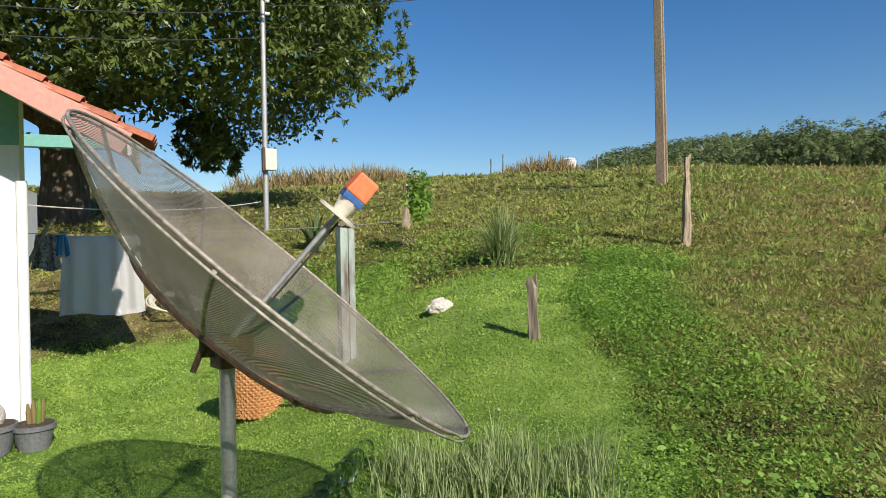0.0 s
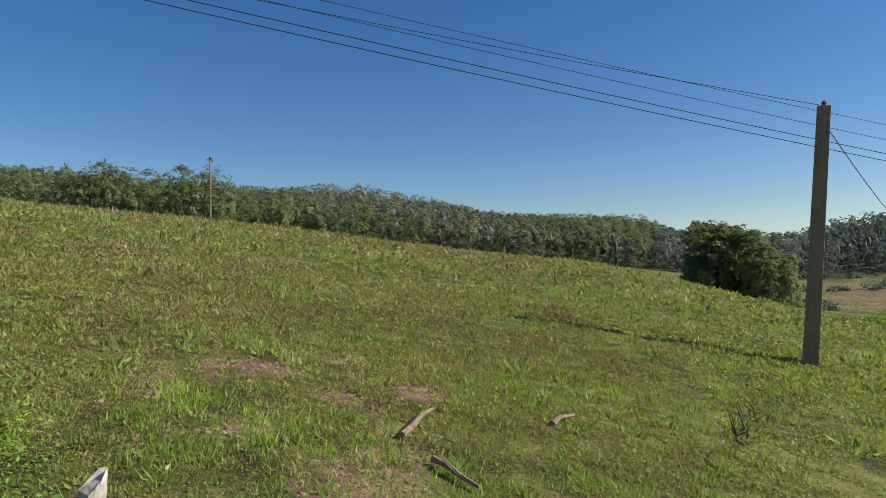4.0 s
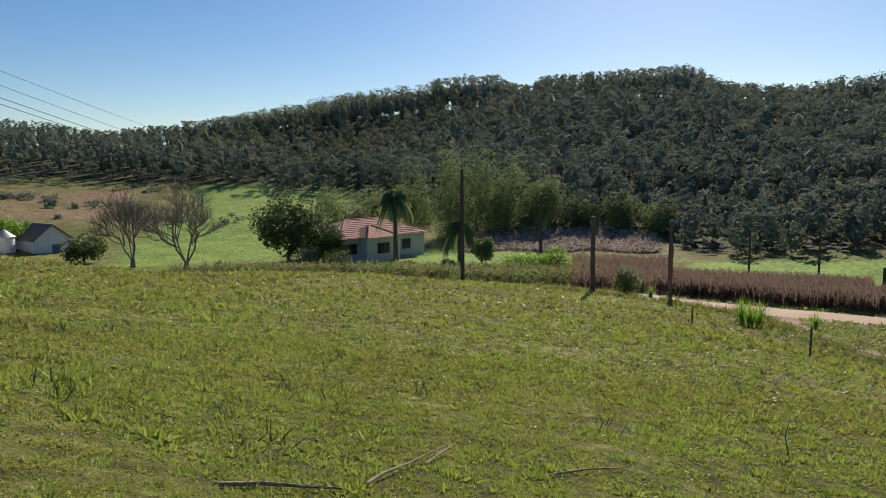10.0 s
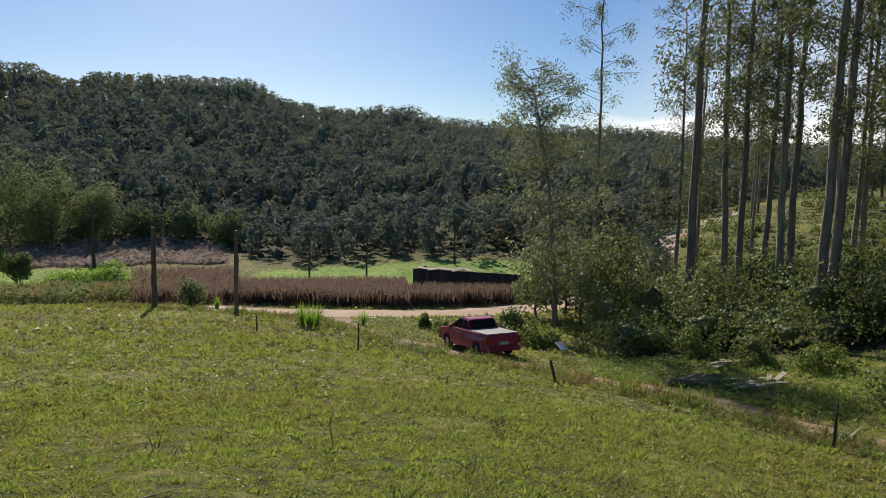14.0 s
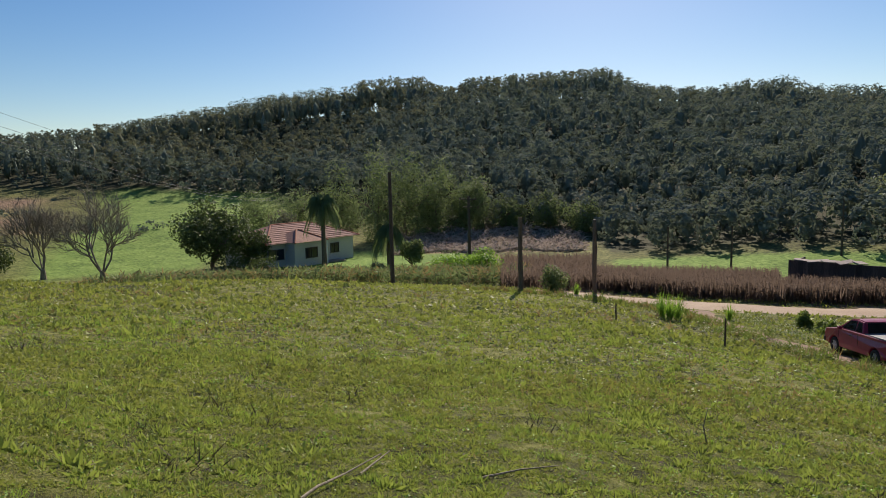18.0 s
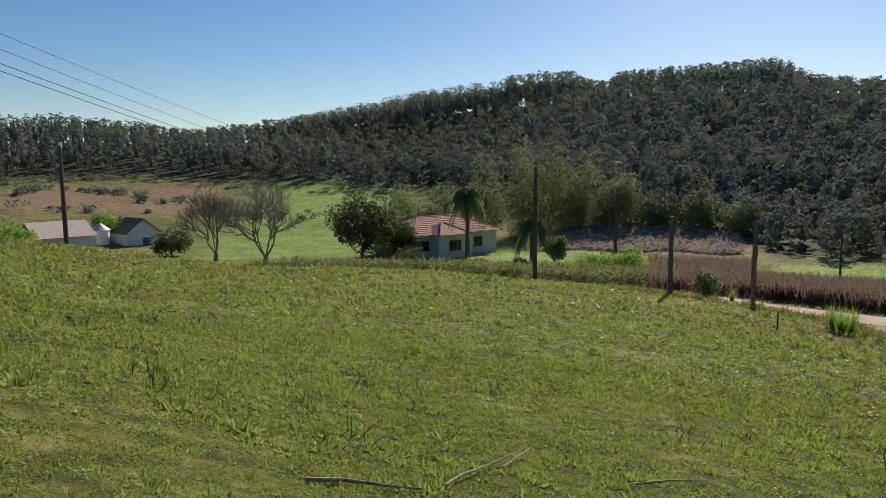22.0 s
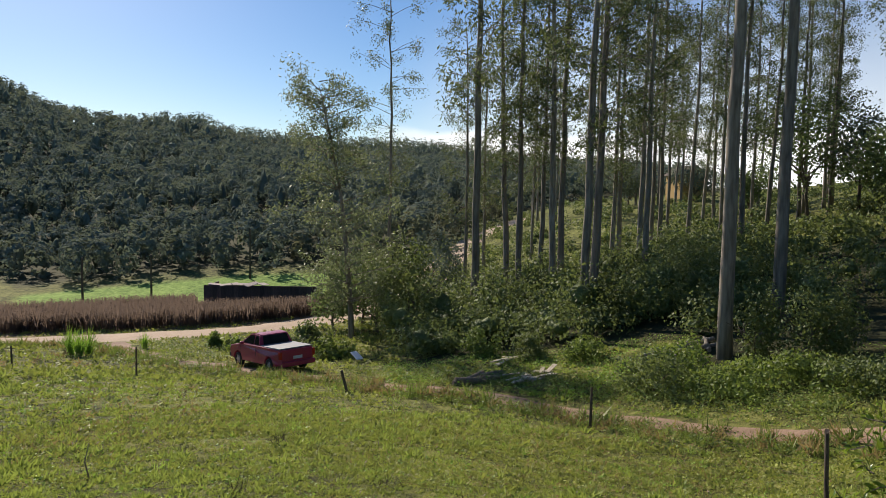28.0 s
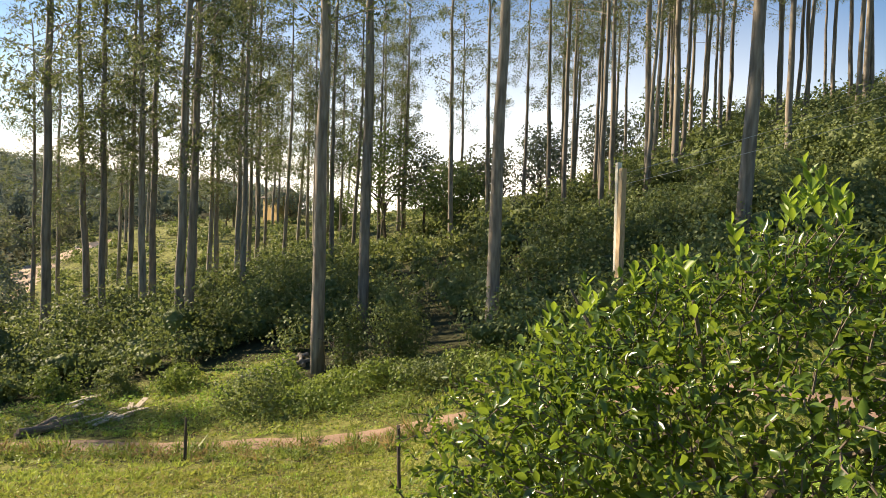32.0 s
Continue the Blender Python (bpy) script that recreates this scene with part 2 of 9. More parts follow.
# ---- ground ----
# Heights round the knoll on which the path stands: one row a distance, one value a direction (degrees clockwise from +y).
KNOLL = (0.35, -0.75)
DIRS = [0, 20, 40, 60, 75, 90, 105, 115, 125, 140, 155, 170, 185, 200, 215, 230, 245, 260, 275, 300, 330]
RELIEF = [
    (1.2, [0, .08, .12, .1, .08, .05, 0, -.04, -.08, -.12, -.15, -.16, -.16, -.16, -.16, -.14, -.12, -.1, -.05, 0, 0]),
    (4, [0, .5, .62, .5, .3, .15, 0, -.15, -.35, -.6, -.75, -.85, -.85, -.85, -.9, -.9, -.7, -.5, -.4, -.1, 0]),
    (9, [.05, 1.3, 1.45, 1.1, .7, .3, -.15, -.6, -1.1, -1.6, -1.9, -2.1, -2.1, -2.2, -2.4, -2.6, -2.0, -1.5, -1.2, -.4, 0]),
    (14, [1.8, 2.1, 2.5, 1.7, 1.0, .4, -.35, -1.0, -1.7, -2.3, -2.75, -3.0, -3.05, -3.2, -3.6, -3.7, -2.7, -2.0, -1.9, -.4, .3]),
    (20, [2.6, 3.0, 3.4, 2.4, 1.4, .6, -.5, -1.3, -2.2, -2.9, -3.6, -3.9, -4.1, -4.4, -4.6, -4.0, -2.6, -1.2, -1.2, .3, 1.2]),
    (28, [3.4, 4.1, 4.4, 3.3, 2.0, .9, -.5, -1.6, -2.8, -3.6, -4.5, -4.8, -5.6, -5.6, -4.6, -3.2, -1.5, 2.0, 2.5, 3, 3]),
    (42, [4.7, 5.7, 5.9, 4.8, 3.3, 2.0, -.9, -2.4, -3.95, -4.5, -5.7, -6.5, -6.7, -6.2, -4.2, -1.8, 1.5, 6.5, 7.5, 8, 5.5]),
    (65, [6.0, 7.2, 7.4, 5.4, 3.4, 1.0, -4.5, -6.5, -8.0, -8.2, -8.4, -8.2, -8.0, -7.5, -2.0, .5, 4.5, 12, 14, 14, 8]),
    (100, [5, 6.5, 7.5, 6, 4, 0, -6, -8.5, -9, -9, -8.7, -8.5, -5, -4, 2, 3.0, 8, 16, 18, 17, 9]),
    (160, [4, 6, 15, 12, 8, 3, -4, -4.5, -5.5, -5, 3, 2, 3, 3, 3, 5, 12, 20, 22, 20, 10]),
    (210, [4, 6, 23, 20, 15, 9, 0.5, 1.5, 2.5, 5, 17, 16, 11, 9, 4, 6, 15, 24, 26, 22, 10]),
    (280, [5, 8, 34, 31, 24.5, 16.5, 8.5, 14.5, 11.5, 25, 31.5, 31.5, 21, 19, 12.5, 8, 18, 26, 28, 22, 12]),
    (420, [5, 8, 27, 22, 16, 10, 6, 8, 8, 16, 24, 24, 14, 12, 8, 8, 16, 22, 24, 18, 12]),
    (900, [0] * 21),
    (2600, [0] * 21),
]
N_AZ, N_LR = 720, 420
LR0, LR1 = math.log(0.5), math.log(2600)


def relief_table():
    az = np.arange(N_AZ) * 360 / N_AZ
    rows = np.array([np.interp(az, DIRS + [360], v + [v[0]]) for _, v in RELIEF])
    k = np.hanning(23)
    k /= k.sum()
    rows = np.array([np.convolve(np.concatenate([r[-11:], r, r[:11]]), k, "valid") for r in rows])
    lr = np.linspace(LR0, LR1, N_LR)
    known = np.log([r for r, _ in RELIEF])
    tab = np.array([np.interp(lr, known, rows[:, i]) for i in range(N_AZ)]).T
    k = np.hanning(15)
    k /= k.sum()
    pad = np.concatenate([np.repeat(tab[:1], 7, 0), tab, np.repeat(tab[-1:], 7, 0)])
    return np.array([np.convolve(pad[:, i], k, "valid") for i in range(N_AZ)]).T


RELIEF_TABLE = relief_table()


def polar(x, y):
    dx, dy = np.asarray(x, float) - KNOLL[0], np.asarray(y, float) - KNOLL[1]
    return np.degrees(np.arctan2(dx, dy)) % 360, np.hypot(dx, dy)


def smooth_noise(x, y, seed):
    """A cheap sum of waves, for gentle bumps."""
    g = np.random.RandomState(seed)
    out = 0
    for _ in range(7):
        a, f, p = g.uniform(0, 6.28), g.uniform(0.5, 1.6), g.uniform(0, 6.28)
        out = out + np.sin((np.cos(a) * x + np.sin(a) * y) * f + p)
    return out / 7


def ground_z(x, y, bumps=True):
    az, r = polar(x, y)
    u = az / 360 * N_AZ
    v = np.clip((np.log(np.maximum(r, 0.51)) - LR0) / (LR1 - LR0) * (N_LR - 1), 0, N_LR - 1.001)
    i0, j0 = np.floor(u).astype(int) % N_AZ, np.floor(v).astype(int)
    fu, fv = u - np.floor(u), v - j0
    i1 = (i0 + 1) % N_AZ
    z = (RELIEF_TABLE[j0, i0] * (1 - fu) + RELIEF_TABLE[j0, i1] * fu) * (1 - fv) + (RELIEF_TABLE[j0 + 1, i0] * (1 - fu) + RELIEF_TABLE[j0 + 1, i1] * fu) * fv
    if bumps:
        fade = np.clip((r - 2) / 8, 0.15, 1) * np.clip((az - 8) / 10, 0.05, 1)
        z = z + fade * (0.06 * smooth_noise(x, y, 3) + 0.035 * smooth_noise(np.asarray(x) * 3, np.asarray(y) * 3, 5))
        far = np.clip((r - 90) / 100, 0, 1)
        z = z + far * 2.0 * smooth_noise(np.asarray(x) * 0.05, np.asarray(y) * 0.05, 9)
    return z


def gz(x, y):
    return float(ground_z(np.array([x]), np.array([y]))[0])


def place(az, r):
    """World x, y of a direction (degrees) and a distance (metres) from the knoll."""
    a = radians(az)
    return KNOLL[0] + r * math.sin(a), KNOLL[1] + r * math.cos(a)


def mesh_object(name, verts, faces, mat, parent=None, smooth=False, label=""):
    """One mesh object from arrays; faces is a list or an (n, k) array."""
    me = bpy.data.meshes.new(name)
    v = np.asarray(verts, np.float32)
    if isinstance(faces, np.ndarray):
        n, k = faces.shape
        me.vertices.add(len(v))
        me.vertices.foreach_set("co", v.ravel())
        me.loops.add(n * k)
        me.loops.foreach_set("vertex_index", faces.astype(np.int32).ravel())
        me.polygons.add(n)
        me.polygons.foreach_set("loop_start", np.arange(0, n * k, k, dtype=np.int32))
        me.update(calc_edges=True)
    else:
        me.from_pydata([tuple(p) for p in v.tolist()], [], faces)
    if smooth:
        me.polygons.foreach_set("use_smooth", [True] * len(me.polygons))
    if mat:
        me.materials.append(mat)
    ob = new(name, me)
    if parent:
        ob.parent = parent
    if label:
        tagged(ob, label)
    return ob


def part(name, bm, mat, parent=None, label="", smooth=False):
    """Links a bmesh as one mesh object under a thing or a part."""
    me = bpy.data.meshes.new(name)
    bm.to_mesh(me)
    bm.free()
    if smooth:
        me.polygons.foreach_set("use_smooth", [True] * len(me.polygons))
    me.materials.append(mat)
    ob = new(name, me)
    if parent:
        ob.parent = parent
    if label:
        tagged(ob, label)
    return ob


def in_band(v, a, b, soft):
    return np.clip((v - a) / soft, 0, 1) * np.clip((b - v) / soft, 0, 1)


def lawn_edge(r):
    """The bearing at which the mown lawn gives way to weeds."""
    return 31 + 1.5 * np.sin(r * 2.1) + 1.0 * np.sin(r * 5.3 + 1)


def build_ground():
    naz = 640
    rr = np.concatenate([[0.0], np.geomspace(0.5, 2600, 220)])
    az = np.radians(np.arange(naz) * 360 / naz)
    R, A = np.meshgrid(rr[1:], az, indexing="ij")
    x, y = KNOLL[0] + R * np.sin(A), KNOLL[1] + R * np.cos(A)
    z = ground_z(x.ravel(), y.ravel())
    verts = np.concatenate([[[KNOLL[0], KNOLL[1], gz(*KNOLL)]], np.stack([x.ravel(), y.ravel(), z], 1)])
    i, j = np.meshgrid(np.arange(len(rr) - 2), np.arange(naz), indexing="ij")
    jn = (j + 1) % naz
    a, b, c, d = 1 + i * naz + j, 1 + i * naz + jn, 1 + (i + 1) * naz + jn, 1 + (i + 1) * naz + j
    quads = np.stack([a, d, c, b], -1).reshape(-1, 4)
    me_faces = [tuple(q) for q in quads.tolist()] + [(0, 1 + k, 1 + (k + 1) % naz) for k in range(naz)]
    ob = mesh_object("ground", verts, me_faces, None, smooth=True)
    # land cover weights: bare soil, lush lawn, woodland floor
    azd, r = polar(verts[:, 0], verts[:, 1])
    n1 = smooth_noise(verts[:, 0] * 0.9, verts[:, 1] * 0.9, 21)
    n3 = 0.6 * smooth_noise(verts[:, 0] * 2.6, verts[:, 1] * 2.6, 24) + 0.5 * smooth_noise(verts[:, 0] * 6, verts[:, 1] * 6, 25)
    n2 = smooth_noise(verts[:, 0] * 0.12, verts[:, 1] * 0.12, 22)
    lush = in_band(azd, -1, lawn_edge(r) + 0.8 * n1, 1.2) * in_band(r, 0, np.where(azd < 16, 10.7, 8.7), 0.35)
    lush = np.maximum(lush, np.clip((azd - 318) / 6, 0, 1) * in_band(r, 0, 10.4, 0.3))
    lush = np.maximum(lush, in_band(azd, 268, 300, 4) * in_band(r, 7, 13.5, 0.5))
    lush = np.maximum(lush, in_band(azd + 5 * n2 + 2 * smooth_noise(verts[:, 0] * 0.06, verts[:, 1] * 0.06, 26) - 4 * np.clip((r - 110) / 60, -0.6, 1), 123, 143, 4) * in_band(r, 72, 208, 10) * 0.72)
    lush = np.maximum(lush, in_band(azd, 140, 158, 1.5) * in_band(r, 66, 92, 3))
    lush = np.maximum(lush, in_band(azd, 169, 197, 1.5) * in_band(r, 62, 78, 3) * 0.85)
    soil = in_band(azd + 5 * n2, 98, 129, 6) * in_band(r + 14 * n2, 120, 185, 6) * np.clip(0.55 + 0.5 * smooth_noise(verts[:, 0] * 0.2, verts[:, 1] * 0.2, 23), 0, 0.85)
    soil = np.maximum(soil, in_band(azd, 150, 168.5, 1.5) * in_band(r, 83, 110, 4))
    soil = np.maximum(soil, in_band(azd, 46, 92, 7) * in_band(r + 1.5 * n2, 2.2, 8.5, 1.5) * np.clip((n1 * 0.5 + n3 * 3.0 - 0.30) * 2.0, 0, 0.9))
    for sa, sr, sw in ((64, 3.8, 0.4), (60, 6.2, 0.36), (51, 5.5, 0.28), (57, 4.7, 0.45), (70, 4.9, 0.3)):
        sx, sy = place(sa, sr)
        soil = np.maximum(soil, np.clip(1.35 - np.hypot(verts[:, 0] - sx, verts[:, 1] - sy) / (sw * 0.7) + 1.0 * n3, 0, 1))
    soil = np.maximum(soil, in_band(azd, 160, 200, 1.5) * in_band(r, 44, 64, 3) * 0.8)
    bank = np.maximum(np.clip((azd - 338) / 6, 0, 1), np.clip((6 - azd) / 4, 0, 1)) * in_band(r, 9.9, 14, 0.3)
    soil = np.maximum(soil, bank * 0.42)
    lush = lush * (1 - bank)
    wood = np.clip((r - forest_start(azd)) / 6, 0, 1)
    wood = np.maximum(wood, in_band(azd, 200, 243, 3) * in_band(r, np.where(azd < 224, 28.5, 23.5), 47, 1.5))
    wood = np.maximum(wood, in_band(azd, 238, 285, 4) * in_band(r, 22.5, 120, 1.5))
    lush = np.maximum(lush, in_band(azd, 203, 240, 3) * in_band(r, 47, 130, 3) * 0.15)
    col = np.stack([soil, lush, wood, np.ones(len(r))], 1).astype(np.float32)
    at = ob.data.color_attributes.new("cover", "FLOAT_COLOR", "POINT")
    at.data.foreach_set("color", col.ravel())
    m, n, l, b = material("pasture_ground")
    tc = n.new("ShaderNodeTexCoord")

    def noise_node(scale, detail=5, rough=0.6):
        q = n.new("ShaderNodeTexNoise")
        q.inputs["Scale"].default_value, q.inputs["Detail"].default_value, q.inputs["Roughness"].default_value = scale, detail, rough
        l.new(tc.outputs["Object"], q.inputs["Vector"])
        return q

    def blend(fac, a, c):
        q = n.new("ShaderNodeMix")
        q.data_type = "RGBA"
        l.new(fac, q.inputs[0])
        l.new(a, q.inputs[6])
        l.new(c, q.inputs[7])
        return q.outputs[2]

    fine, mid, broad = noise_node(34, 6, 0.85), noise_node(2.2, 5), noise_node(0.22, 4)
    past = ramp(n, [(0.425, (0.03, 0.03, 0.012)), (0.475, (0.078, 0.084, 0.024)), (0.52, (0.155, 0.165, 0.042)), (0.57, (0.25, 0.245, 0.08))])
    mix = n.new("ShaderNodeMix")
    mix.inputs[0].default_value = 0.42
    l.new(fine.outputs[0], mix.inputs[2])
    l.new(mid.outputs[0], mix.inputs[3])
    mix2 = n.new("ShaderNodeMix")
    mix2.inputs[0].default_value = 0.2
    l.new(mix.outputs[0], mix2.inputs[2])
    l.new(broad.outputs[0], mix2.inputs[3])
    l.new(mix2.outputs[0], past.inputs[0])
    lawn = ramp(n, [(0.42, (0.085, 0.15, 0.028)), (0.5, (0.17, 0.285, 0.05)), (0.58, (0.30, 0.41, 0.10))])
    l.new(mix2.outputs[0], lawn.inputs[0])
    dirt = ramp(n, [(0.42, (0.11, 0.06, 0.04)), (0.5, (0.24, 0.15, 0.10)), (0.58, (0.40, 0.28, 0.195))])
    l.new(mix.outputs[0], dirt.inputs[0])
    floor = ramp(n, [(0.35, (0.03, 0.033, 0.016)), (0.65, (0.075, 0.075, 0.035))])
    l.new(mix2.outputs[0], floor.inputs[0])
    ca = n.new("ShaderNodeVertexColor")
    ca.layer_name = "cover"
    sep = n.new("ShaderNodeSeparateColor")
    l.new(ca.outputs[0], sep.inputs[0])
    edge = n.new("ShaderNodeMath")
    edge.operation = "MULTIPLY_ADD"
    edge.inputs[1].default_value, edge.inputs[2].default_value = 1.2, -0.6
    l.new(mid.outputs[0], edge.inputs[0])

    def ragged(sock):
        q = n.new("ShaderNodeMath")
        q.operation, q.use_clamp = "ADD", True
        l.new(sock, q.inputs[0])
        l.new(edge.outputs[0], q.inputs[1])
        s = n.new("ShaderNodeMath")
        s.operation, s.use_clamp = "MULTIPLY", True
        l.new(q.outputs[0], s.inputs[0])
        l.new(sock, s.inputs[1])
        t = n.new("ShaderNodeMath")
        t.operation, t.use_clamp = "MULTIPLY", True
        t.inputs[1].default_value = 1.6
        l.new(s.outputs[0], t.inputs[0])
        return t.outputs[0]

    c = blend(ragged(sep.outputs[1]), past.outputs[0], lawn.outputs[0])
    c = blend(ragged(sep.outputs[0]), c, dirt.outputs[0])
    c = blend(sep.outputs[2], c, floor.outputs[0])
    l.new(c, b.inputs["Base Color"])
    b.inputs["Roughness"].default_value = 0.95
    b.inputs["Specular IOR Level"].default_value = 0.15
    bp = n.new("ShaderNodeBump")
    bp.inputs["Strength"].default_value, bp.inputs["Distance"].default_value = 0.7, 0.06
    l.new(mix.outputs[0], bp.inputs["Height"])
    l.new(bp.outputs[0], b.inputs["Normal"])
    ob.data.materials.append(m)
    return tagged(ob, "sloping green pasture with weeds, bare soil patches and fields", "ground", kind="structure")


def forest_start(az):
    return np.interp(az, [0, 30, 34, 45.5, 47, 58, 59.5, 90, 100, 112, 118, 124, 132, 142, 148, 153, 167, 170, 185, 200, 214, 360],
                     [900, 900, 150, 150, 122, 122, 150, 150, 165, 205, 205, 190, 180, 160, 128, 107, 103, 79, 78, 78, 120, 900])


build_ground()

# ---- leaf clouds, branches, woods ----


def leaf_quads(pos, size, rng, ratio=0.45, droop=0.0, normal=None, upright=0.0, wild=0.6):
    """Each point becomes one pointed leaf (a rhombus folded along its rib) of the given length."""
    n = len(pos)
    d = rng.normal(size=(n, 3))
    d[:, 2] = d[:, 2] * (1 - 0.5 * droop) - droop
    if upright:
        d[:, 2] = np.abs(d[:, 2]) + upright
    if normal is not None:
        normal = normal + wild * rng.normal(size=(n, 3))
        normal /= np.linalg.norm(normal, axis=1)[:, None] + 1e-9
        d -= normal * np.sum(d * normal, 1)[:, None]
    d /= np.linalg.norm(d, axis=1)[:, None] + 1e-9
    s = rng.normal(size=(n, 3)) if normal is None else np.cross(d, normal)
    s -= d * np.sum(s * d, 1)[:, None]
    s /= np.linalg.norm(s, axis=1)[:, None] + 1e-9
    up = np.cross(d, s)
    L = np.broadcast_to(np.asarray(size, float), (n,))[:, None]
    base, tip = pos, pos + d * L
    mid = pos + d * L * 0.45
    a, b = mid + s * L * ratio * 0.5 + up * L * 0.08, mid - s * L * ratio * 0.5 + up * L * 0.08
    verts = np.stack([base, a, tip, b], 1).reshape(-1, 3)
    faces = np.arange(4 * n).reshape(-1, 4)
    return verts, faces


def blade_tris(pos, size, rng, ratio=0.2, upright=0.6):
    """Each point becomes one narrow three-cornered grass blade."""
    n = len(pos)
    d = rng.normal(size=(n, 3))
    d[:, 2] = np.abs(d[:, 2]) + upright
    d /= np.linalg.norm(d, axis=1)[:, None]
    s = np.cross(d, rng.normal(size=(n, 3)))
    s /= np.linalg.norm(s, axis=1)[:, None] + 1e-9
    L = np.broadcast_to(np.asarray(size, float), (n,))[:, None]
    v = np.stack([pos + s * L * ratio * 0.5, pos - s * L * ratio * 0.5, pos + d * L], 1).reshape(-1, 3)
    return v, np.arange(3 * n).reshape(-1, 3)


def crown_points(n, rng, radii=(1, 1, 1), shell=0.65, lumps=9, lump=0.42, low=-0.6):
    """Points in lumps spread over an ellipsoid, thicker near its skin."""
    c = rng.normal(size=(lumps, 3))
    c /= np.linalg.norm(c, axis=1)[:, None]
    c[:, 2] = np.maximum(c[:, 2], low)
    c *= rng.uniform(shell * 0.6, 0.85, (lumps, 1))
    k = rng.randint(0, lumps, n)
    d = rng.normal(size=(n, 3))
    d /= np.linalg.norm(d, axis=1)[:, None]
    rad = lump * rng.uniform(0.7, 1.25, lumps)[k][:, None] * rng.uniform(0.6, 1.0, (n, 1))
    return (c[k] + d * rad) * np.array(radii)


def tube(path, radii, sides=8):
    """Verts and faces of a tapered tube along a path."""
    path = [Vector(p) for p in path]
    verts, faces = [], []
    ref = Vector((0.37, 0.93, 0.05)).normalized()
    for i, p in enumerate(path):
        d = (path[min(i + 1, len(path) - 1)] - path[max(i - 1, 0)]).normalized()
        u = d.cross(ref)
        if u.length < 0.1:
            u = d.cross(Vector((1, 0, 0)))
        u.normalize()
        w = d.cross(u)
        for k in range(sides):
            a = 2 * math.pi * k / sides
            verts.append(p + (u * math.cos(a) + w * math.sin(a)) * radii[i])
    for i in range(len(path) - 1):
        for k in range(sides):
            k2 = (k + 1) % sides
            faces.append((i * sides + k, i * sides + k2, (i + 1) * sides + k2, (i + 1) * sides + k))
    faces.append(tuple(range(sides - 1, -1, -1)))
    faces.append(tuple(range((len(path) - 1) * sides, len(path) * sides)))
    return [tuple(v) for v in verts], faces


def join_tubes(tubes):
    verts, faces = [], []
    for v, f in tubes:
        o = len(verts)
        verts += v
        faces += [tuple(i + o for i in q) for q in f]
    return verts, faces


def thing(name, label, category, group="", at=(0, 0, 0), turn=0, kind=""):
    e = new(name)
    e.matrix_world = pose(*at, 0, 0, turn)
    return tagged(e, label, category, group, kind)


def lobed_crown(n, rng, radii, lobes=14, size=(0.26, 0.5), low=-0.8):
    """Leaf points on many overlapping lobes of an uneven crown, with the way each leaf faces."""
    c = rng.normal(size=(lobes, 3))
    c /= np.linalg.norm(c, axis=1)[:, None]
    c[:, 2] = np.maximum(c[:, 2], low)
    rad = rng.uniform(size[0], size[1], lobes) * (1.1 - 0.3 * np.abs(c[:, 2]))
    c *= (rng.uniform(0.4, 1.0, lobes) * (1.02 - rad))[:, None]
    k = rng.choice(lobes, n, p=rad ** 2 / np.sum(rad ** 2))
    d = rng.normal(size=(n, 3))
    d /= np.linalg.norm(d, axis=1)[:, None]
    p = c[k] + d * rad[k][:, None] * rng.uniform(0.78, 1.06, (n, 1))
    face = d * 0.6 + p * 0.5 + np.array([0, 0, 0.2])
    return p * np.array(radii), face / (np.linalg.norm(face, axis=1)[:, None] + 1e-9)


def dome_template():
    bm = bmesh.new()
    bmesh.ops.create_icosphere(bm, subdivisions=1, radius=1.0)
    v = np.array([tuple(q.co) for q in bm.verts])
    f = np.array([[q.index for q in t.verts] for t in bm.faces])
    bm.free()
    return v, f


def mound_cores(centres, radii, rng):
    """Closed lumpy domes that fill the inside of leafy mounds."""
    v, f = dome_template()
    out = []
    for c, rad in zip(centres, radii):
        out.append(v * (1 + 0.14 * rng.normal(size=(len(v), 1))) * np.asarray(rad) + np.asarray(c))
    return np.concatenate(out), (f[None] + (np.arange(len(out)) * len(v))[:, None, None]).reshape(-1, 3)


# how high the treetops of the hills stand over the eye, in degrees, by direction
SKY_AZ = [31, 33, 36, 41, 46, 48, 55, 58, 62, 66, 70, 73, 77, 80, 83, 89, 93, 95, 101, 104, 107, 111, 114, 119, 123, 126, 129, 132, 136, 141, 145, 148, 149, 154, 155.5, 157, 158, 161.5, 169.5, 171.5, 173, 177, 180, 182.5, 184, 188, 200, 209, 222]
SKY_EL = [6.6, 7.0, 7.9, 8.4, 8.6, 8.2, 8.0, 7.8, 7.5, 8.0, 7.8, 7.0, 6.3, 5.4, 5.1, 4.9, 4.7, 3.5, 2.6, 2.9, 3.8, 4.4, 4.5, 4.15, 3.5, 3.95, 4.35, 4.9, 5.6, 6.7, 7.35, 7.4, 8.15, 8.3, 7.4, 7.2, 8.0, 8.1, 8.55, 7.2, 6.65, 6.3, 6.7, 6.9, 6.1, 5.7, 5.4, 4.3, 3.6]


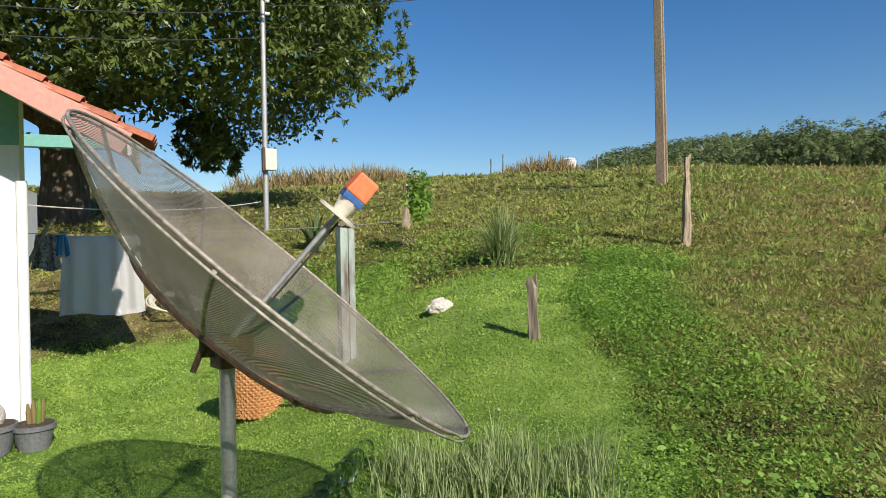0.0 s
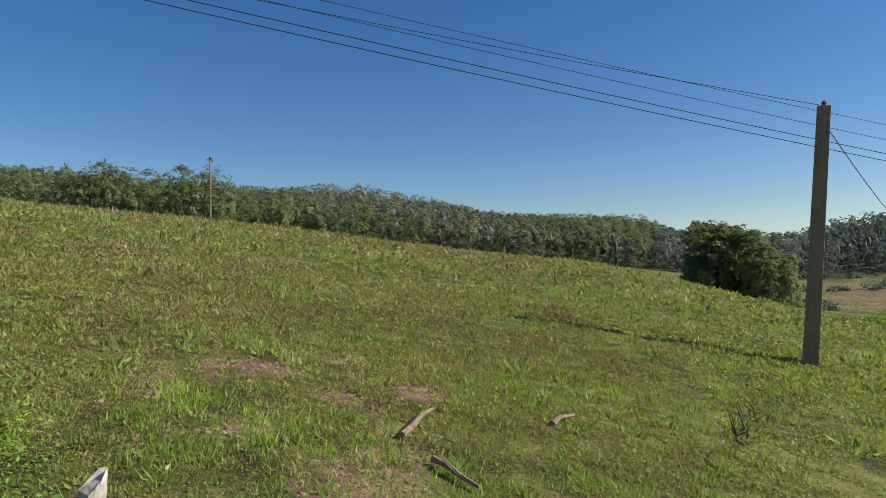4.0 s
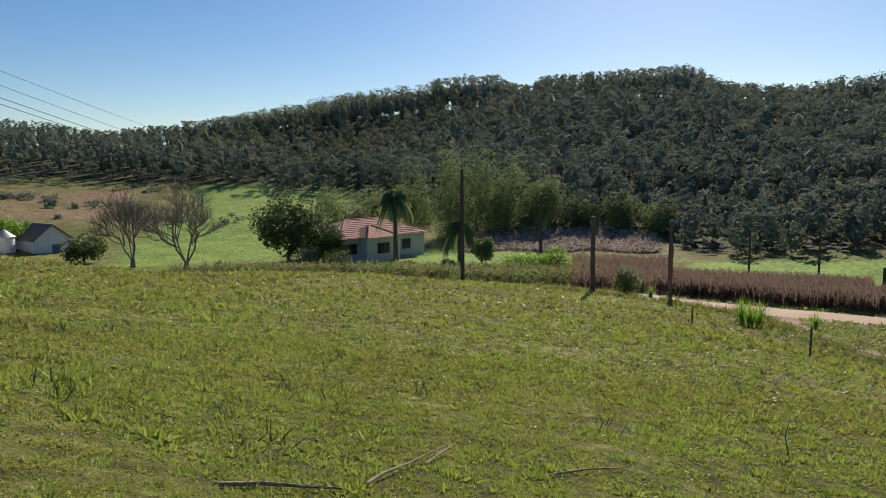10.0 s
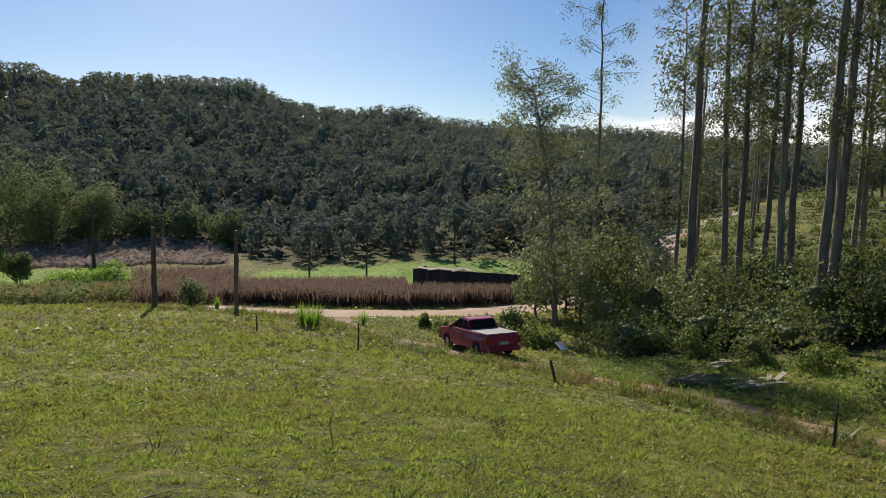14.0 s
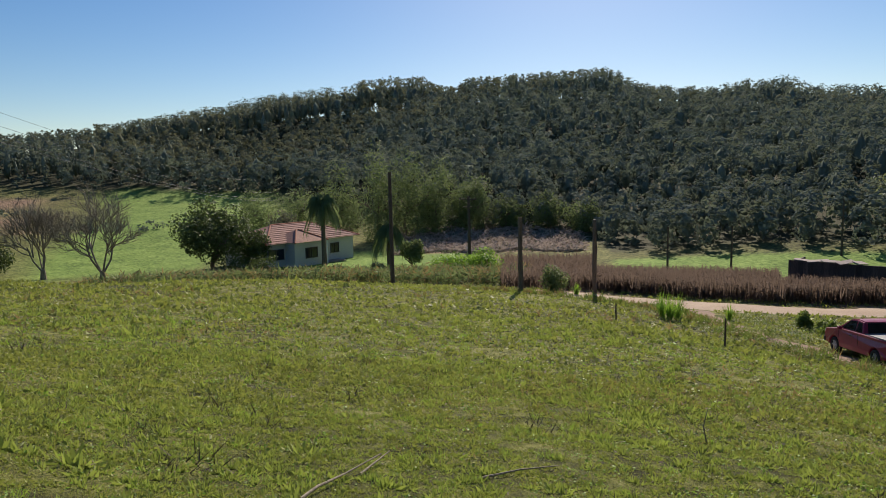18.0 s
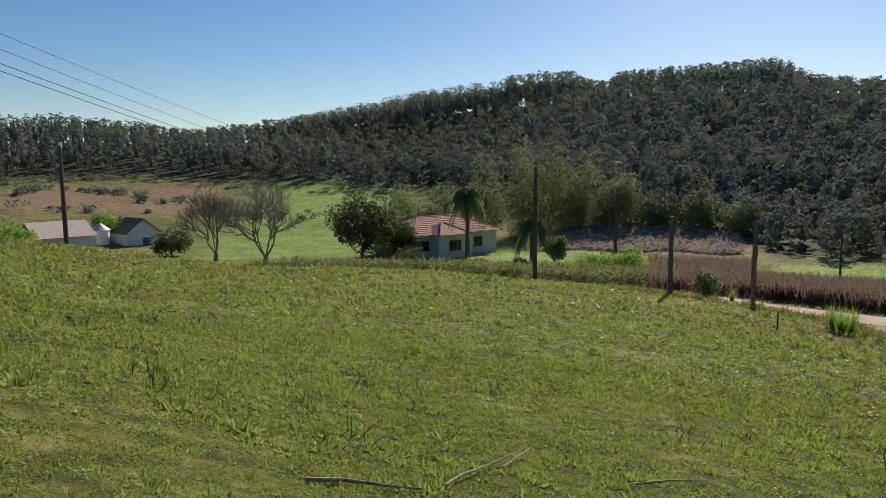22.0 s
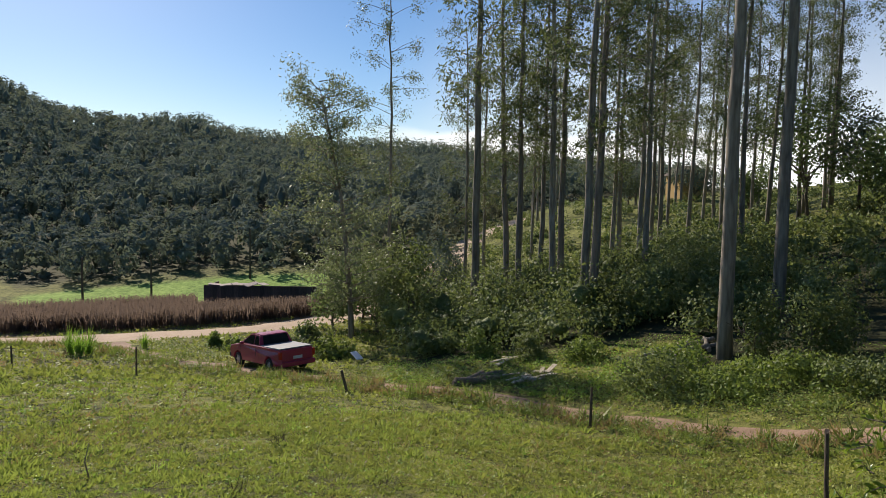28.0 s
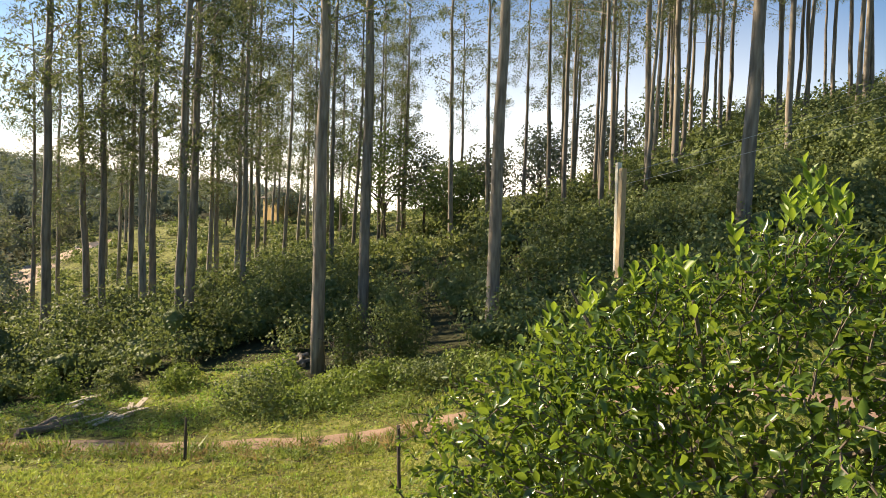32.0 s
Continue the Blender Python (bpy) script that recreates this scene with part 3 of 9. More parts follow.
def build_woods():
    """The wooded hills: some thousand crowns, each several leafy lobes over a closed core."""
    rng = np.random.RandomState(11)
    xs, ys = [], []
    for step, r0, r1 in ((3.5, 76, 175), (4.1, 175, 312)):
        g = np.arange(-r1, r1, step)
        X, Y = np.meshgrid(g, g)
        X, Y = X.ravel() + rng.uniform(-0.48, 0.48, X.size) * step, Y.ravel() + rng.uniform(-0.48, 0.48, X.size) * step
        rr = np.hypot(X, Y)
        ok = (rr >= r0) & (rr < r1)
        xs.append(X[ok] + KNOLL[0])
        ys.append(Y[ok] + KNOLL[1])
    x, y = np.concatenate(xs), np.concatenate(ys)
    az, r = polar(x, y)
    ok = (az > 31) & (az < 222) & (r > forest_start(az) + rng.uniform(0, 5, len(az)))
    ok &= ~((az > 100) & (az < 200) & (r > 300))
    x, y, az, r = x[ok], y[ok], az[ok], r[ok]
    n = len(az)
    z = ground_z(x, y)
    clump = (az > 45.5) & (az < 59) & (r < 150)
    tall = (az > 102) & (az < 129) & (r > 190)
    grove = (az > 148.8) & (az < 170.5) & (r > 252)
    h = rng.uniform(5.6, 9.2, n) * rng.uniform(0.8, 1.15, n) + 2.0 * smooth_noise(x * 0.05, y * 0.05, 41)
    h[(az > 168) & (r < 120)] *= 0.66
    h[clump] *= 1.45
    h[(az > 150) & (az < 170) & (r < 122) & (r > 95)] *= 0.72
    h[tall] *= 1.25
    h[(r < 152) & (az < 102)] *= rng.uniform(0.75, 1.15, n)[(r < 152) & (az < 102)]
    # treetops rise and fall along the crest
    limit = 1.6 + r * np.tan(np.radians(np.interp(az, SKY_AZ, SKY_EL) + np.where(clump, 1.45, 0))) - z
    crest = (r > 245) & (limit < 16)
    h = np.where(crest, np.maximum(limit * np.where(grove, rng.uniform(0.9, 1.0, n), rng.uniform(0.74, 1.03, n)), 3), np.minimum(h, np.maximum(limit, 2.5) * rng.uniform(0.86, 1.0, n)))
    # a plantation block beyond the near crest
    m = 130
    pa, pr = rng.uniform(96.6, 103.8, m), rng.uniform(84, 106, m)
    px, py = KNOLL[0] + pr * np.sin(np.radians(pa)), KNOLL[1] + pr * np.cos(np.radians(pa))
    pz = ground_z(px, py)
    x, y, z, az, r = (np.concatenate(q) for q in ((x, px), (y, py), (z, pz), (az, pa), (r, pr)))
    h = np.concatenate([h, 1.6 + pr * np.tan(np.radians(np.interp(pa, [96.6, 97.8, 101.3, 101.8, 103.8], [4.1, 4.2, 3.6, 2.2, 1.2]))) * rng.uniform(0.75, 1.0, m) - pz])
    pad = np.zeros(m, bool)
    tall, grove = np.concatenate([tall, ~pad]), np.concatenate([grove, pad])
    olive = smooth_noise(x * 0.03, y * 0.03, 40) + rng.uniform(-0.25, 0.25, n + m)
    fresh = smooth_noise(x * 0.04, y * 0.04, 45) + rng.uniform(-0.3, 0.3, n + m)
    dome_v, dome_f = dome_template()
    groups = {0: ([], [], [], []), 1: ([], [], [], []), 2: ([], [], [], [])}
    stems = []
    for k in range(n + m):
        near = r[k] < 152 and az[k] < 102
        kind = 0
        if az[k] < 94:
            kind = 1 if olive[k] > 0.16 else 2 if fresh[k] > -0.35 else 0
        elif k >= n:
            kind = 2
        elif olive[k] > 0.36:
            kind = 1
        g = groups[kind]
        w = min(max(h[k] * rng.uniform(0.24, 0.34), 1.5), 3.2)
        edge = r[k] < float(forest_start(az[k])) + 12
        low, high = 0.04 if edge else 0.22, 0.93
        if tall[k]:
            w, low = max(h[k] * rng.uniform(0.13, 0.18), 1.2), 0.06 if edge else 0.3 if k < n else 0.2
        elif grove[k]:
            w, low = max(h[k] * rng.uniform(0.15, 0.21), 1.3), 0.34
        if (tall[k] and r[k] < 120) or (grove[k] and r[k] > 270):
            stems.append(tube([(x[k], y[k], z[k] - 0.3), (x[k], y[k], z[k] + h[k] * 0.7)], [0.16, 0.1] if k < n else [0.08, 0.05], 5))
        # boughs: clumps of leaves spread up the tree, narrower towards its top
        clumps, per = (16, 26) if near else (13, 15) if r[k] < 140 else (11, 11) if r[k] < 210 else (9, 8)
        clumps += 6 if edge and not tall[k] else 0
        u = rng.uniform(low, high, clumps)
        a = rng.uniform(0, 6.283, clumps)
        q = w * np.sqrt(rng.uniform(0, 1, clumps)) * np.interp(u, [low, 0.5, 0.75, 1.0], [0.95, 1.0, 0.8, 0.25])
        cen = np.stack([q * np.cos(a), q * np.sin(a), u * h[k]], 1)
        d = rng.normal(size=(clumps, per, 3))
        d /= np.linalg.norm(d, axis=2)[:, :, None]
        d[:, :, 2] = np.abs(d[:, :, 2]) * 1.2 - 0.25
        rad = w * rng.uniform(0.24, 0.44, (clumps, 1, 1))
        leaf = (cen[:, None] + d * rad * rng.uniform(0.6, 1.1, (clumps, per, 1)) * np.array([1, 1, 0.8])).reshape(-1, 3)
        mid = np.array([0, 0, h[k] * 0.5 * (low + high)])
        face = 0.3 * d.reshape(-1, 3) + (leaf - mid) / np.array([w, w, h[k] * 0.4]) + np.array([0, 0, 0.25])
        face /= np.linalg.norm(face, axis=1)[:, None] + 1e-9
        c = np.array([x[k], y[k], z[k]])
        core = dome_v * (1 + 0.3 * rng.normal(size=(len(dome_v), 1))) * np.array([w * 0.36, w * 0.36, h[k] * (0.28 if low < 0.4 else 0.2)]) + np.array([0, 0, h[k] * (0.42 if low < 0.4 else 0.6)])
        if not edge:
            g[0].append(core + c)
        g[1].append(leaf + c)
        g[2].append(face)
        g[3].append(rng.uniform(0.5, 1.05, len(leaf)) * (0.6 if near else 0.6 if r[k] < 140 else 0.78 if r[k] < 210 else 0.95))
    names = (("wooded_hillside", M_FOREST_HAZED, "dense dark green woodland covering the hills"), ("olive_woodland", M_FOREST_OLIVE, "drier olive-brown trees among the hill woodland"), ("mixed_woodland", M_FOREST_FRESH, "fresher green broadleaf trees on the near hill"))
    for key, (cores, ps, ns, ss) in groups.items():
        v, f = leaf_quads(np.concatenate(ps), np.concatenate(ss), rng, 0.75, normal=np.concatenate(ns), wild=0.16)
        cv = np.concatenate(cores)
        cf = (dome_f[None] + (np.arange(len(cores)) * len(dome_v))[:, None, None]).reshape(-1, 3)
        tri = np.concatenate([f[:, [0, 1, 2]], f[:, [0, 2, 3]]])
        ob = mesh_object(names[key][0], np.concatenate([cv, v]), np.concatenate([cf, tri + len(cv)]), names[key][1])
        ob.data.polygons.foreach_set("use_smooth", np.arange(len(ob.data.polygons)) < len(cf))
        tagged(ob, names[key][2], "forest", kind="stuff")
    v, f = join_tubes(stems)
    tagged(mesh_object("plantation_trunks", v, f, M_EUCBARK), "thin pale trunks of the hilltop plantation", "forest", kind="stuff")


build_woods()

# ---- small modelling kit ----
def bm_new():
    return bmesh.new()


def add_box(bm, size, at=(0, 0, 0), turn=(0, 0, 0), taper=1.0, bevel=0.0):
    """A box with its middle at a place; taper narrows its top."""
    r = bmesh.ops.create_cube(bm, size=1.0)
    vs = r["verts"]
    for v in vs:
        s = taper if v.co.z > 0 else 1.0
        v.co = Vector((v.co.x * size[0] * s, v.co.y * size[1] * s, v.co.z * size[2]))
    if bevel:
        es = list({e for v in vs for e in v.link_edges})
        g = bmesh.ops.bevel(bm, geom=es, offset=bevel, segments=2, affect="EDGES", profile=0.6)
        vs = list(set(g["verts"]) | {v for v in vs if v.is_valid})
    bmesh.ops.transform(bm, matrix=pose(*at, *turn), verts=vs)
    return vs


def add_cyl(bm, r0, r1, h, at=(0, 0, 0), turn=(0, 0, 0), sides=16):
    """A cylinder or cone that stands on a place."""
    g = bmesh.ops.create_cone(bm, cap_ends=True, segments=sides, radius1=r0, radius2=r1, depth=h)
    bmesh.ops.transform(bm, matrix=pose(*at, *turn) @ Matrix.Translation((0, 0, h / 2)), verts=g["verts"])
    return g["verts"]


def add_profile(bm, points, width, axis="y"):
    """A closed outline in x, z drawn out along y."""
    a = [bm.verts.new((x, -width / 2, z)) for x, z in points]
    b = [bm.verts.new((x, width / 2, z)) for x, z in points]
    n = len(points)
    bm.faces.new(a)
    bm.faces.new(b[::-1])
    for i in range(n):
        bm.faces.new((a[i], b[i], b[(i + 1) % n], a[(i + 1) % n]))
    bmesh.ops.recalc_face_normals(bm, faces=bm.faces)
    return a + b


def add_tube(bm, path, radii, sides=8):
    v, f = tube(path, radii if hasattr(radii, "__len__") else [radii] * len(path), sides)
    vs = [bm.verts.new(p) for p in v]
    for q in f:
        bm.faces.new([vs[i] for i in q])
    return vs


def roughen(bm, amount, seed, scale=3.0):
    for v in bm.verts:
        d = noise.noise_vector(v.co * scale + Vector((seed * 3.1, seed, 0)))
        v.co += d * amount


def wander(rng, start, end, steps, wobble):
    a, b = np.array(start, float), np.array(end, float)
    pts = [a + (b - a) * k / steps for k in range(steps + 1)]
    for k in range(1, steps):
        pts[k] = pts[k] + rng.normal(size=3) * wobble
    return [tuple(p) for p in pts]


def wire(name, a, b, sag, radius, label, steps=28, mat=None):
    a, b = Vector(a), Vector(b)
    path = []
    for k in range(steps + 1):
        s = k / steps
        p = a.lerp(b, s)
        p.z -= 4 * sag * s * (1 - s)
        path.append(p)
    v, f = tube(path, [radius] * len(path), 5)
    return tagged(mesh_object(name, v, f, mat or M_BLACKWIRE), label, "wire")

# ---- the yard: house, dish, posts, washing ----
M_MESH_RIM = rough_surface("grimy_dish_aluminium", (0.15, 0.135, 0.115), (0.46, 0.42, 0.37), 9.0, 60.0, 0.6, 0.1, 0.25)
M_ORANGE = rough_surface("orange_plastic", (0.72, 0.17, 0.07), (0.85, 0.24, 0.10), 6.0, 60.0, 0.5, 0.05)
M_BLUE = rough_surface("blue_plastic", (0.03, 0.10, 0.30), (0.05, 0.15, 0.4), 6.0, 60.0, 0.5, 0.05)
M_CREAM = rough_surface("cream_plastic", (0.55, 0.52, 0.44), (0.68, 0.65, 0.56), 6.0, 60.0, 0.5, 0.05)
M_RUST = rough_surface("rusty_steel", (0.07, 0.045, 0.03), (0.2, 0.13, 0.09), 8.0, 60.0, 0.8, 0.3, 0.3)
M_CLOTH = rough_surface("white_cotton", (0.70, 0.70, 0.73), (0.82, 0.82, 0.84), 2.0, 90.0, 0.95, 0.05)
M_PRINT = rough_surface("dark_print_cotton", (0.06, 0.06, 0.07), (0.75, 0.73, 0.7), 30.0, 60.0, 0.95, 0.05, stain=0.8)
M_CYAN = rough_surface("bright_blue_cloth", (0.05, 0.36, 0.62), (0.08, 0.45, 0.72), 3.0, 60.0, 0.95, 0.05)
M_WICKER = rough_surface("wicker", (0.30, 0.13, 0.05), (0.58, 0.30, 0.12), 6.0, 60.0, 0.7, 0.3)
M_POT = rough_surface("grey_plastic_pot", (0.09, 0.10, 0.11), (0.17, 0.18, 0.19), 4.0, 40.0, 0.7, 0.1)
M_EARTH = rough_surface("potting_soil", (0.03, 0.02, 0.014), (0.09, 0.06, 0.04), 10.0, 60.0, 0.95, 0.5)
M_TEALWOOD = rough_surface("flaking_teal_paint", (0.10, 0.055, 0.035), (0.46, 0.58, 0.54), 9.0, 26.0, 0.9, 0.5, stain=0.75, stretch=(1, 1, 0.2))
M_ROCK = rough_surface("pale_stone", (0.30, 0.28, 0.25), (0.66, 0.63, 0.58), 9.0, 45.0, 0.9, 0.5)
M_CARD = rough_surface("brown_cardboard", (0.36, 0.25, 0.16), (0.50, 0.37, 0.25), 3.0, 40.0, 0.9, 0.1)
M_SOFFIT = rough_surface("varnished_soffit_boards", (0.30, 0.22, 0.16), (0.48, 0.38, 0.29), 2.0, 30.0, 0.6, 0.1, stretch=(0.2, 1, 1))
M_BOTTLE, _n, _l, _b = material("green_bottle_glass")
_b.inputs["Base Color"].default_value = (0.82, 0.92, 0.84, 1)
_b.inputs["Roughness"].default_value = 0.08
_b.inputs["Transmission Weight"].default_value = 1.0
_b.inputs["IOR"].default_value = 1.3


def dish_mesh_material():
    """Perforated aluminium sheet: small square holes let the view through."""
    m, n, l, b = material("perforated_dish_sheet")
    uv = n.new("ShaderNodeUVMap")
    tex = n.new("ShaderNodeTexChecker")
    tex.inputs["Scale"].default_value = 1.0
    sep = n.new("ShaderNodeSeparateXYZ")
    l.new(uv.outputs[0], sep.inputs[0])

    def hole(sock):
        a = n.new("ShaderNodeMath")
        a.operation = "FRACT"
        l.new(sock, a.inputs[0])
        c = n.new("ShaderNodeMath")
        c.operation = "GREATER_THAN"
        c.inputs[1].default_value = 0.40
        l.new(a.outputs[0], c.inputs[0])
        return c.outputs[0]

    both = n.new("ShaderNodeMath")
    both.operation = "MULTIPLY"
    l.new(hole(sep.outputs[0]), both.inputs[0])
    l.new(hole(sep.outputs[1]), both.inputs[1])
    dirt = n.new("ShaderNodeTexNoise")
    dirt.inputs["Scale"].default_value, dirt.inputs["Detail"].default_value = 3.0, 6
    tc = n.new("ShaderNodeTexCoord")
    l.new(tc.outputs["Object"], dirt.inputs["Vector"])
    clog = n.new("ShaderNodeMapRange")
    clog.inputs[1].default_value, clog.inputs[2].default_value = 0.42, 0.62
    clog.inputs[3].default_value, clog.inputs[4].default_value = 1.0, 0.72
    l.new(dirt.outputs[0], clog.inputs[0])
    al = n.new("ShaderNodeMath")
    al.operation = "MULTIPLY"
    l.new(both.outputs[0], al.inputs[0])
    l.new(clog.outputs[0], al.inputs[1])
    r = ramp(n, [(0.3, (0.10, 0.088, 0.07)), (0.5, (0.22, 0.20, 0.165)), (0.7, (0.34, 0.31, 0.265))])
    l.new(dirt.outputs[0], r.inputs[0])
    l.new(r.outputs[0], b.inputs["Base Color"])
    b.inputs["Roughness"].default_value, b.inputs["Metallic"].default_value = 0.6, 0.3
    tr = n.new("ShaderNodeBsdfTransparent")
    ms = n.new("ShaderNodeMixShader")
    l.new(al.outputs[0], ms.inputs[0])
    l.new(b.outputs[0], ms.inputs[1])
    l.new(tr.outputs[0], ms.inputs[2])
    l.new(ms.outputs[0], n["Material Output"].inputs[0])
    n.remove(tex)
    return m


def build_dish():
    """A mesh satellite dish on a steel mast: the bowl opens along +z of its own frame."""
    c = Vector((0.514, 2.440, 1.482))
    nrm = Vector((0.639, -0.161, 0.752)).normalized()
    lng = Vector((0.702, -0.278, -0.656))
    lng = (lng - nrm * lng.dot(nrm)).normalized()
    side = nrm.cross(lng)
    R, depth = 0.887, 0.322
    frame_m = Matrix((lng, side, nrm)).transposed().to_4x4()
    frame_m.translation = c - nrm * depth
    root = new("satellite_dish")
    root.matrix_world = Matrix.Translation((c.x - nrm.x * 0.34, c.y - nrm.y * 0.34, gz(c.x, c.y)))
    tagged(root, "weathered perforated metal satellite dish on a steel mast", "satellite dish")
    inv = root.matrix_world.inverted()
    place_m = inv @ frame_m
    M_SHEET = dish_mesh_material()

    def bowl(u, a):
        return Vector((R * u * math.cos(a), R * u * math.sin(a), depth * u * u))

    sheets = 8
    for k in range(sheets):
        bm = bm_new()
        uvl = bm.loops.layers.uv.new("UVMap")
        a0, a1 = 2 * math.pi * k / sheets, 2 * math.pi * (k + 1) / sheets
        nu, na = 12, 9
        grid = [[bm.verts.new(bowl(0.04 + 0.96 * i / nu, a0 + (a1 - a0) * j / na)) for j in range(na + 1)] for i in range(nu + 1)]
        for i in range(nu):
            for j in range(na):
                bm.faces.new((grid[i][j], grid[i + 1][j], grid[i + 1][j + 1], grid[i][j + 1]))
        ca, sa = math.cos((a0 + a1) / 2), math.sin((a0 + a1) / 2)
        for fc in bm.faces:
            for lp in fc.loops:
                p = lp.vert.co
                lp[uvl].uv = ((p.x * ca + p.y * sa) / 0.007, (-p.x * sa + p.y * ca) / 0.007)
        ob = part("mesh_panel", bm, M_SHEET, root, smooth=True)
        ob.matrix_local = place_m
    for k in range(sheets):
        a = 2 * math.pi * k / sheets
        bm = bm_new()
        pts = [bowl(0.04 + 0.96 * i / 12, a) + Vector((0, 0, -0.012)) for i in range(13)]
        add_tube(bm, pts, [0.008] * 13, 5)
        part("rib", bm, M_MESH_RIM, root).matrix_local = place_m
    bm = bm_new()
    for dz, rr in ((0.0, 0.0065), (-0.02, 0.0045)):
        n = 64
        ring = [bowl(1.0, 2 * math.pi * i / n) * 1.0 + Vector((0, 0, dz)) for i in range(n + 1)]
        add_tube(bm, ring, [rr] * (n + 1), 6)
    part("rim", bm, M_MESH_RIM, root, "flat aluminium edge band", smooth=True).matrix_local = place_m
    bm = bm_new()
    ring = [bowl(0.52, 2 * math.pi * i / 40) + Vector((0, 0, -0.022)) for i in range(41)]
    add_tube(bm, ring, [0.010] * 41, 6)
    part("support_ring", bm, M_RUST, root, "dark steel hoop behind the mesh").matrix_local = place_m
    bm = bm_new()
    add_cyl(bm, 0.10, 0.10, 0.03, (0, 0, -0.03), sides=24)
    part("hub_plate", bm, M_RUST, root).matrix_local = place_m
    bm = bm_new()
    add_cyl(bm, 0.011, 0.010, 0.64, (0, 0, 0), sides=12)
    part("feed_rod", bm, M_GALV, root).matrix_local = place_m
    bm = bm_new()
    add_cyl(bm, 0.085, 0.085, 0.014, (0, 0, 0.615), sides=24)
    add_cyl(bm, 0.03, 0.045, 0.06, (0, 0, 0.627), sides=20)
    horn = part("feed_horn", bm, M_CREAM, root, "cream scalar ring and horn")
    horn.matrix_local = place_m
    bm = bm_new()
    add_box(bm, (0.088, 0.088, 0.03), (0, 0, 0.70), (0, 0, 20), bevel=0.006)
    part("receiver_base", bm, M_BLUE, root, "blue plastic collar").matrix_local = place_m
    bm = bm_new()
    add_box(bm, (0.094, 0.094, 0.088), (0, 0, 0.757), (0, 0, 20), taper=0.93, bevel=0.008)
    part("receiver_cap", bm, M_ORANGE, root, "orange plastic box").matrix_local = place_m
    # mast and mount
    top = frame_m @ Vector((0, 0, -0.05))
    head = inv @ top
    mast_at = inv @ Vector((0.303, 2.523, 0))
    mast_at.z = 0
    hz = 1.19
    bm = bm_new()
    add_cyl(bm, 0.029, 0.029, hz + 0.3, (mast_at.x, mast_at.y, -0.3), sides=20)
    part("mast", bm, M_GALV, root, "grey galvanised steel tube", smooth=False)
    bm = bm_new()
    add_box(bm, (0.09, 0.10, 0.12), (mast_at.x, mast_at.y, hz - 0.05), (0, 0, 20), bevel=0.006)
    add_box(bm, (0.19, 0.05, 0.08), (mast_at.x, mast_at.y, hz - 0.03), (0, 0, -20), bevel=0.006)
    add_tube(bm, [(mast_at.x, mast_at.y, hz - 0.02), tuple(head)], [0.026, 0.03], 8)
    part("mount_bracket", bm, M_RUST, root, "dark rusted bracket")
    bm = bm_new()
    add_tube(bm, [(mast_at.x - 0.08, mast_at.y, hz - 0.02), (mast_at.x - 0.12, mast_at.y, hz - 0.12)], [0.012, 0.012], 8)
    add_tube(bm, [tuple(place_m @ (bowl(0.5, 2.7) + Vector((0, 0, -0.03)))), (mast_at.x - 0.06, mast_at.y, hz - 0.05)], [0.01, 0.01], 8)
    part("tilt_arm", bm, M_RUST, root)
    # blue cable tie and dark cable on the rod
    bm = bm_new()
    add_tube(bm, [(0.02, 0.0, 0.1), (0.02, 0.01, 0.4), (0.02, 0.0, 0.6)], [0.005] * 3, 6)
    part("cable", bm, M_BLACKWIRE, root, "dark coaxial cable").matrix_local = place_m
    return root


build_dish()


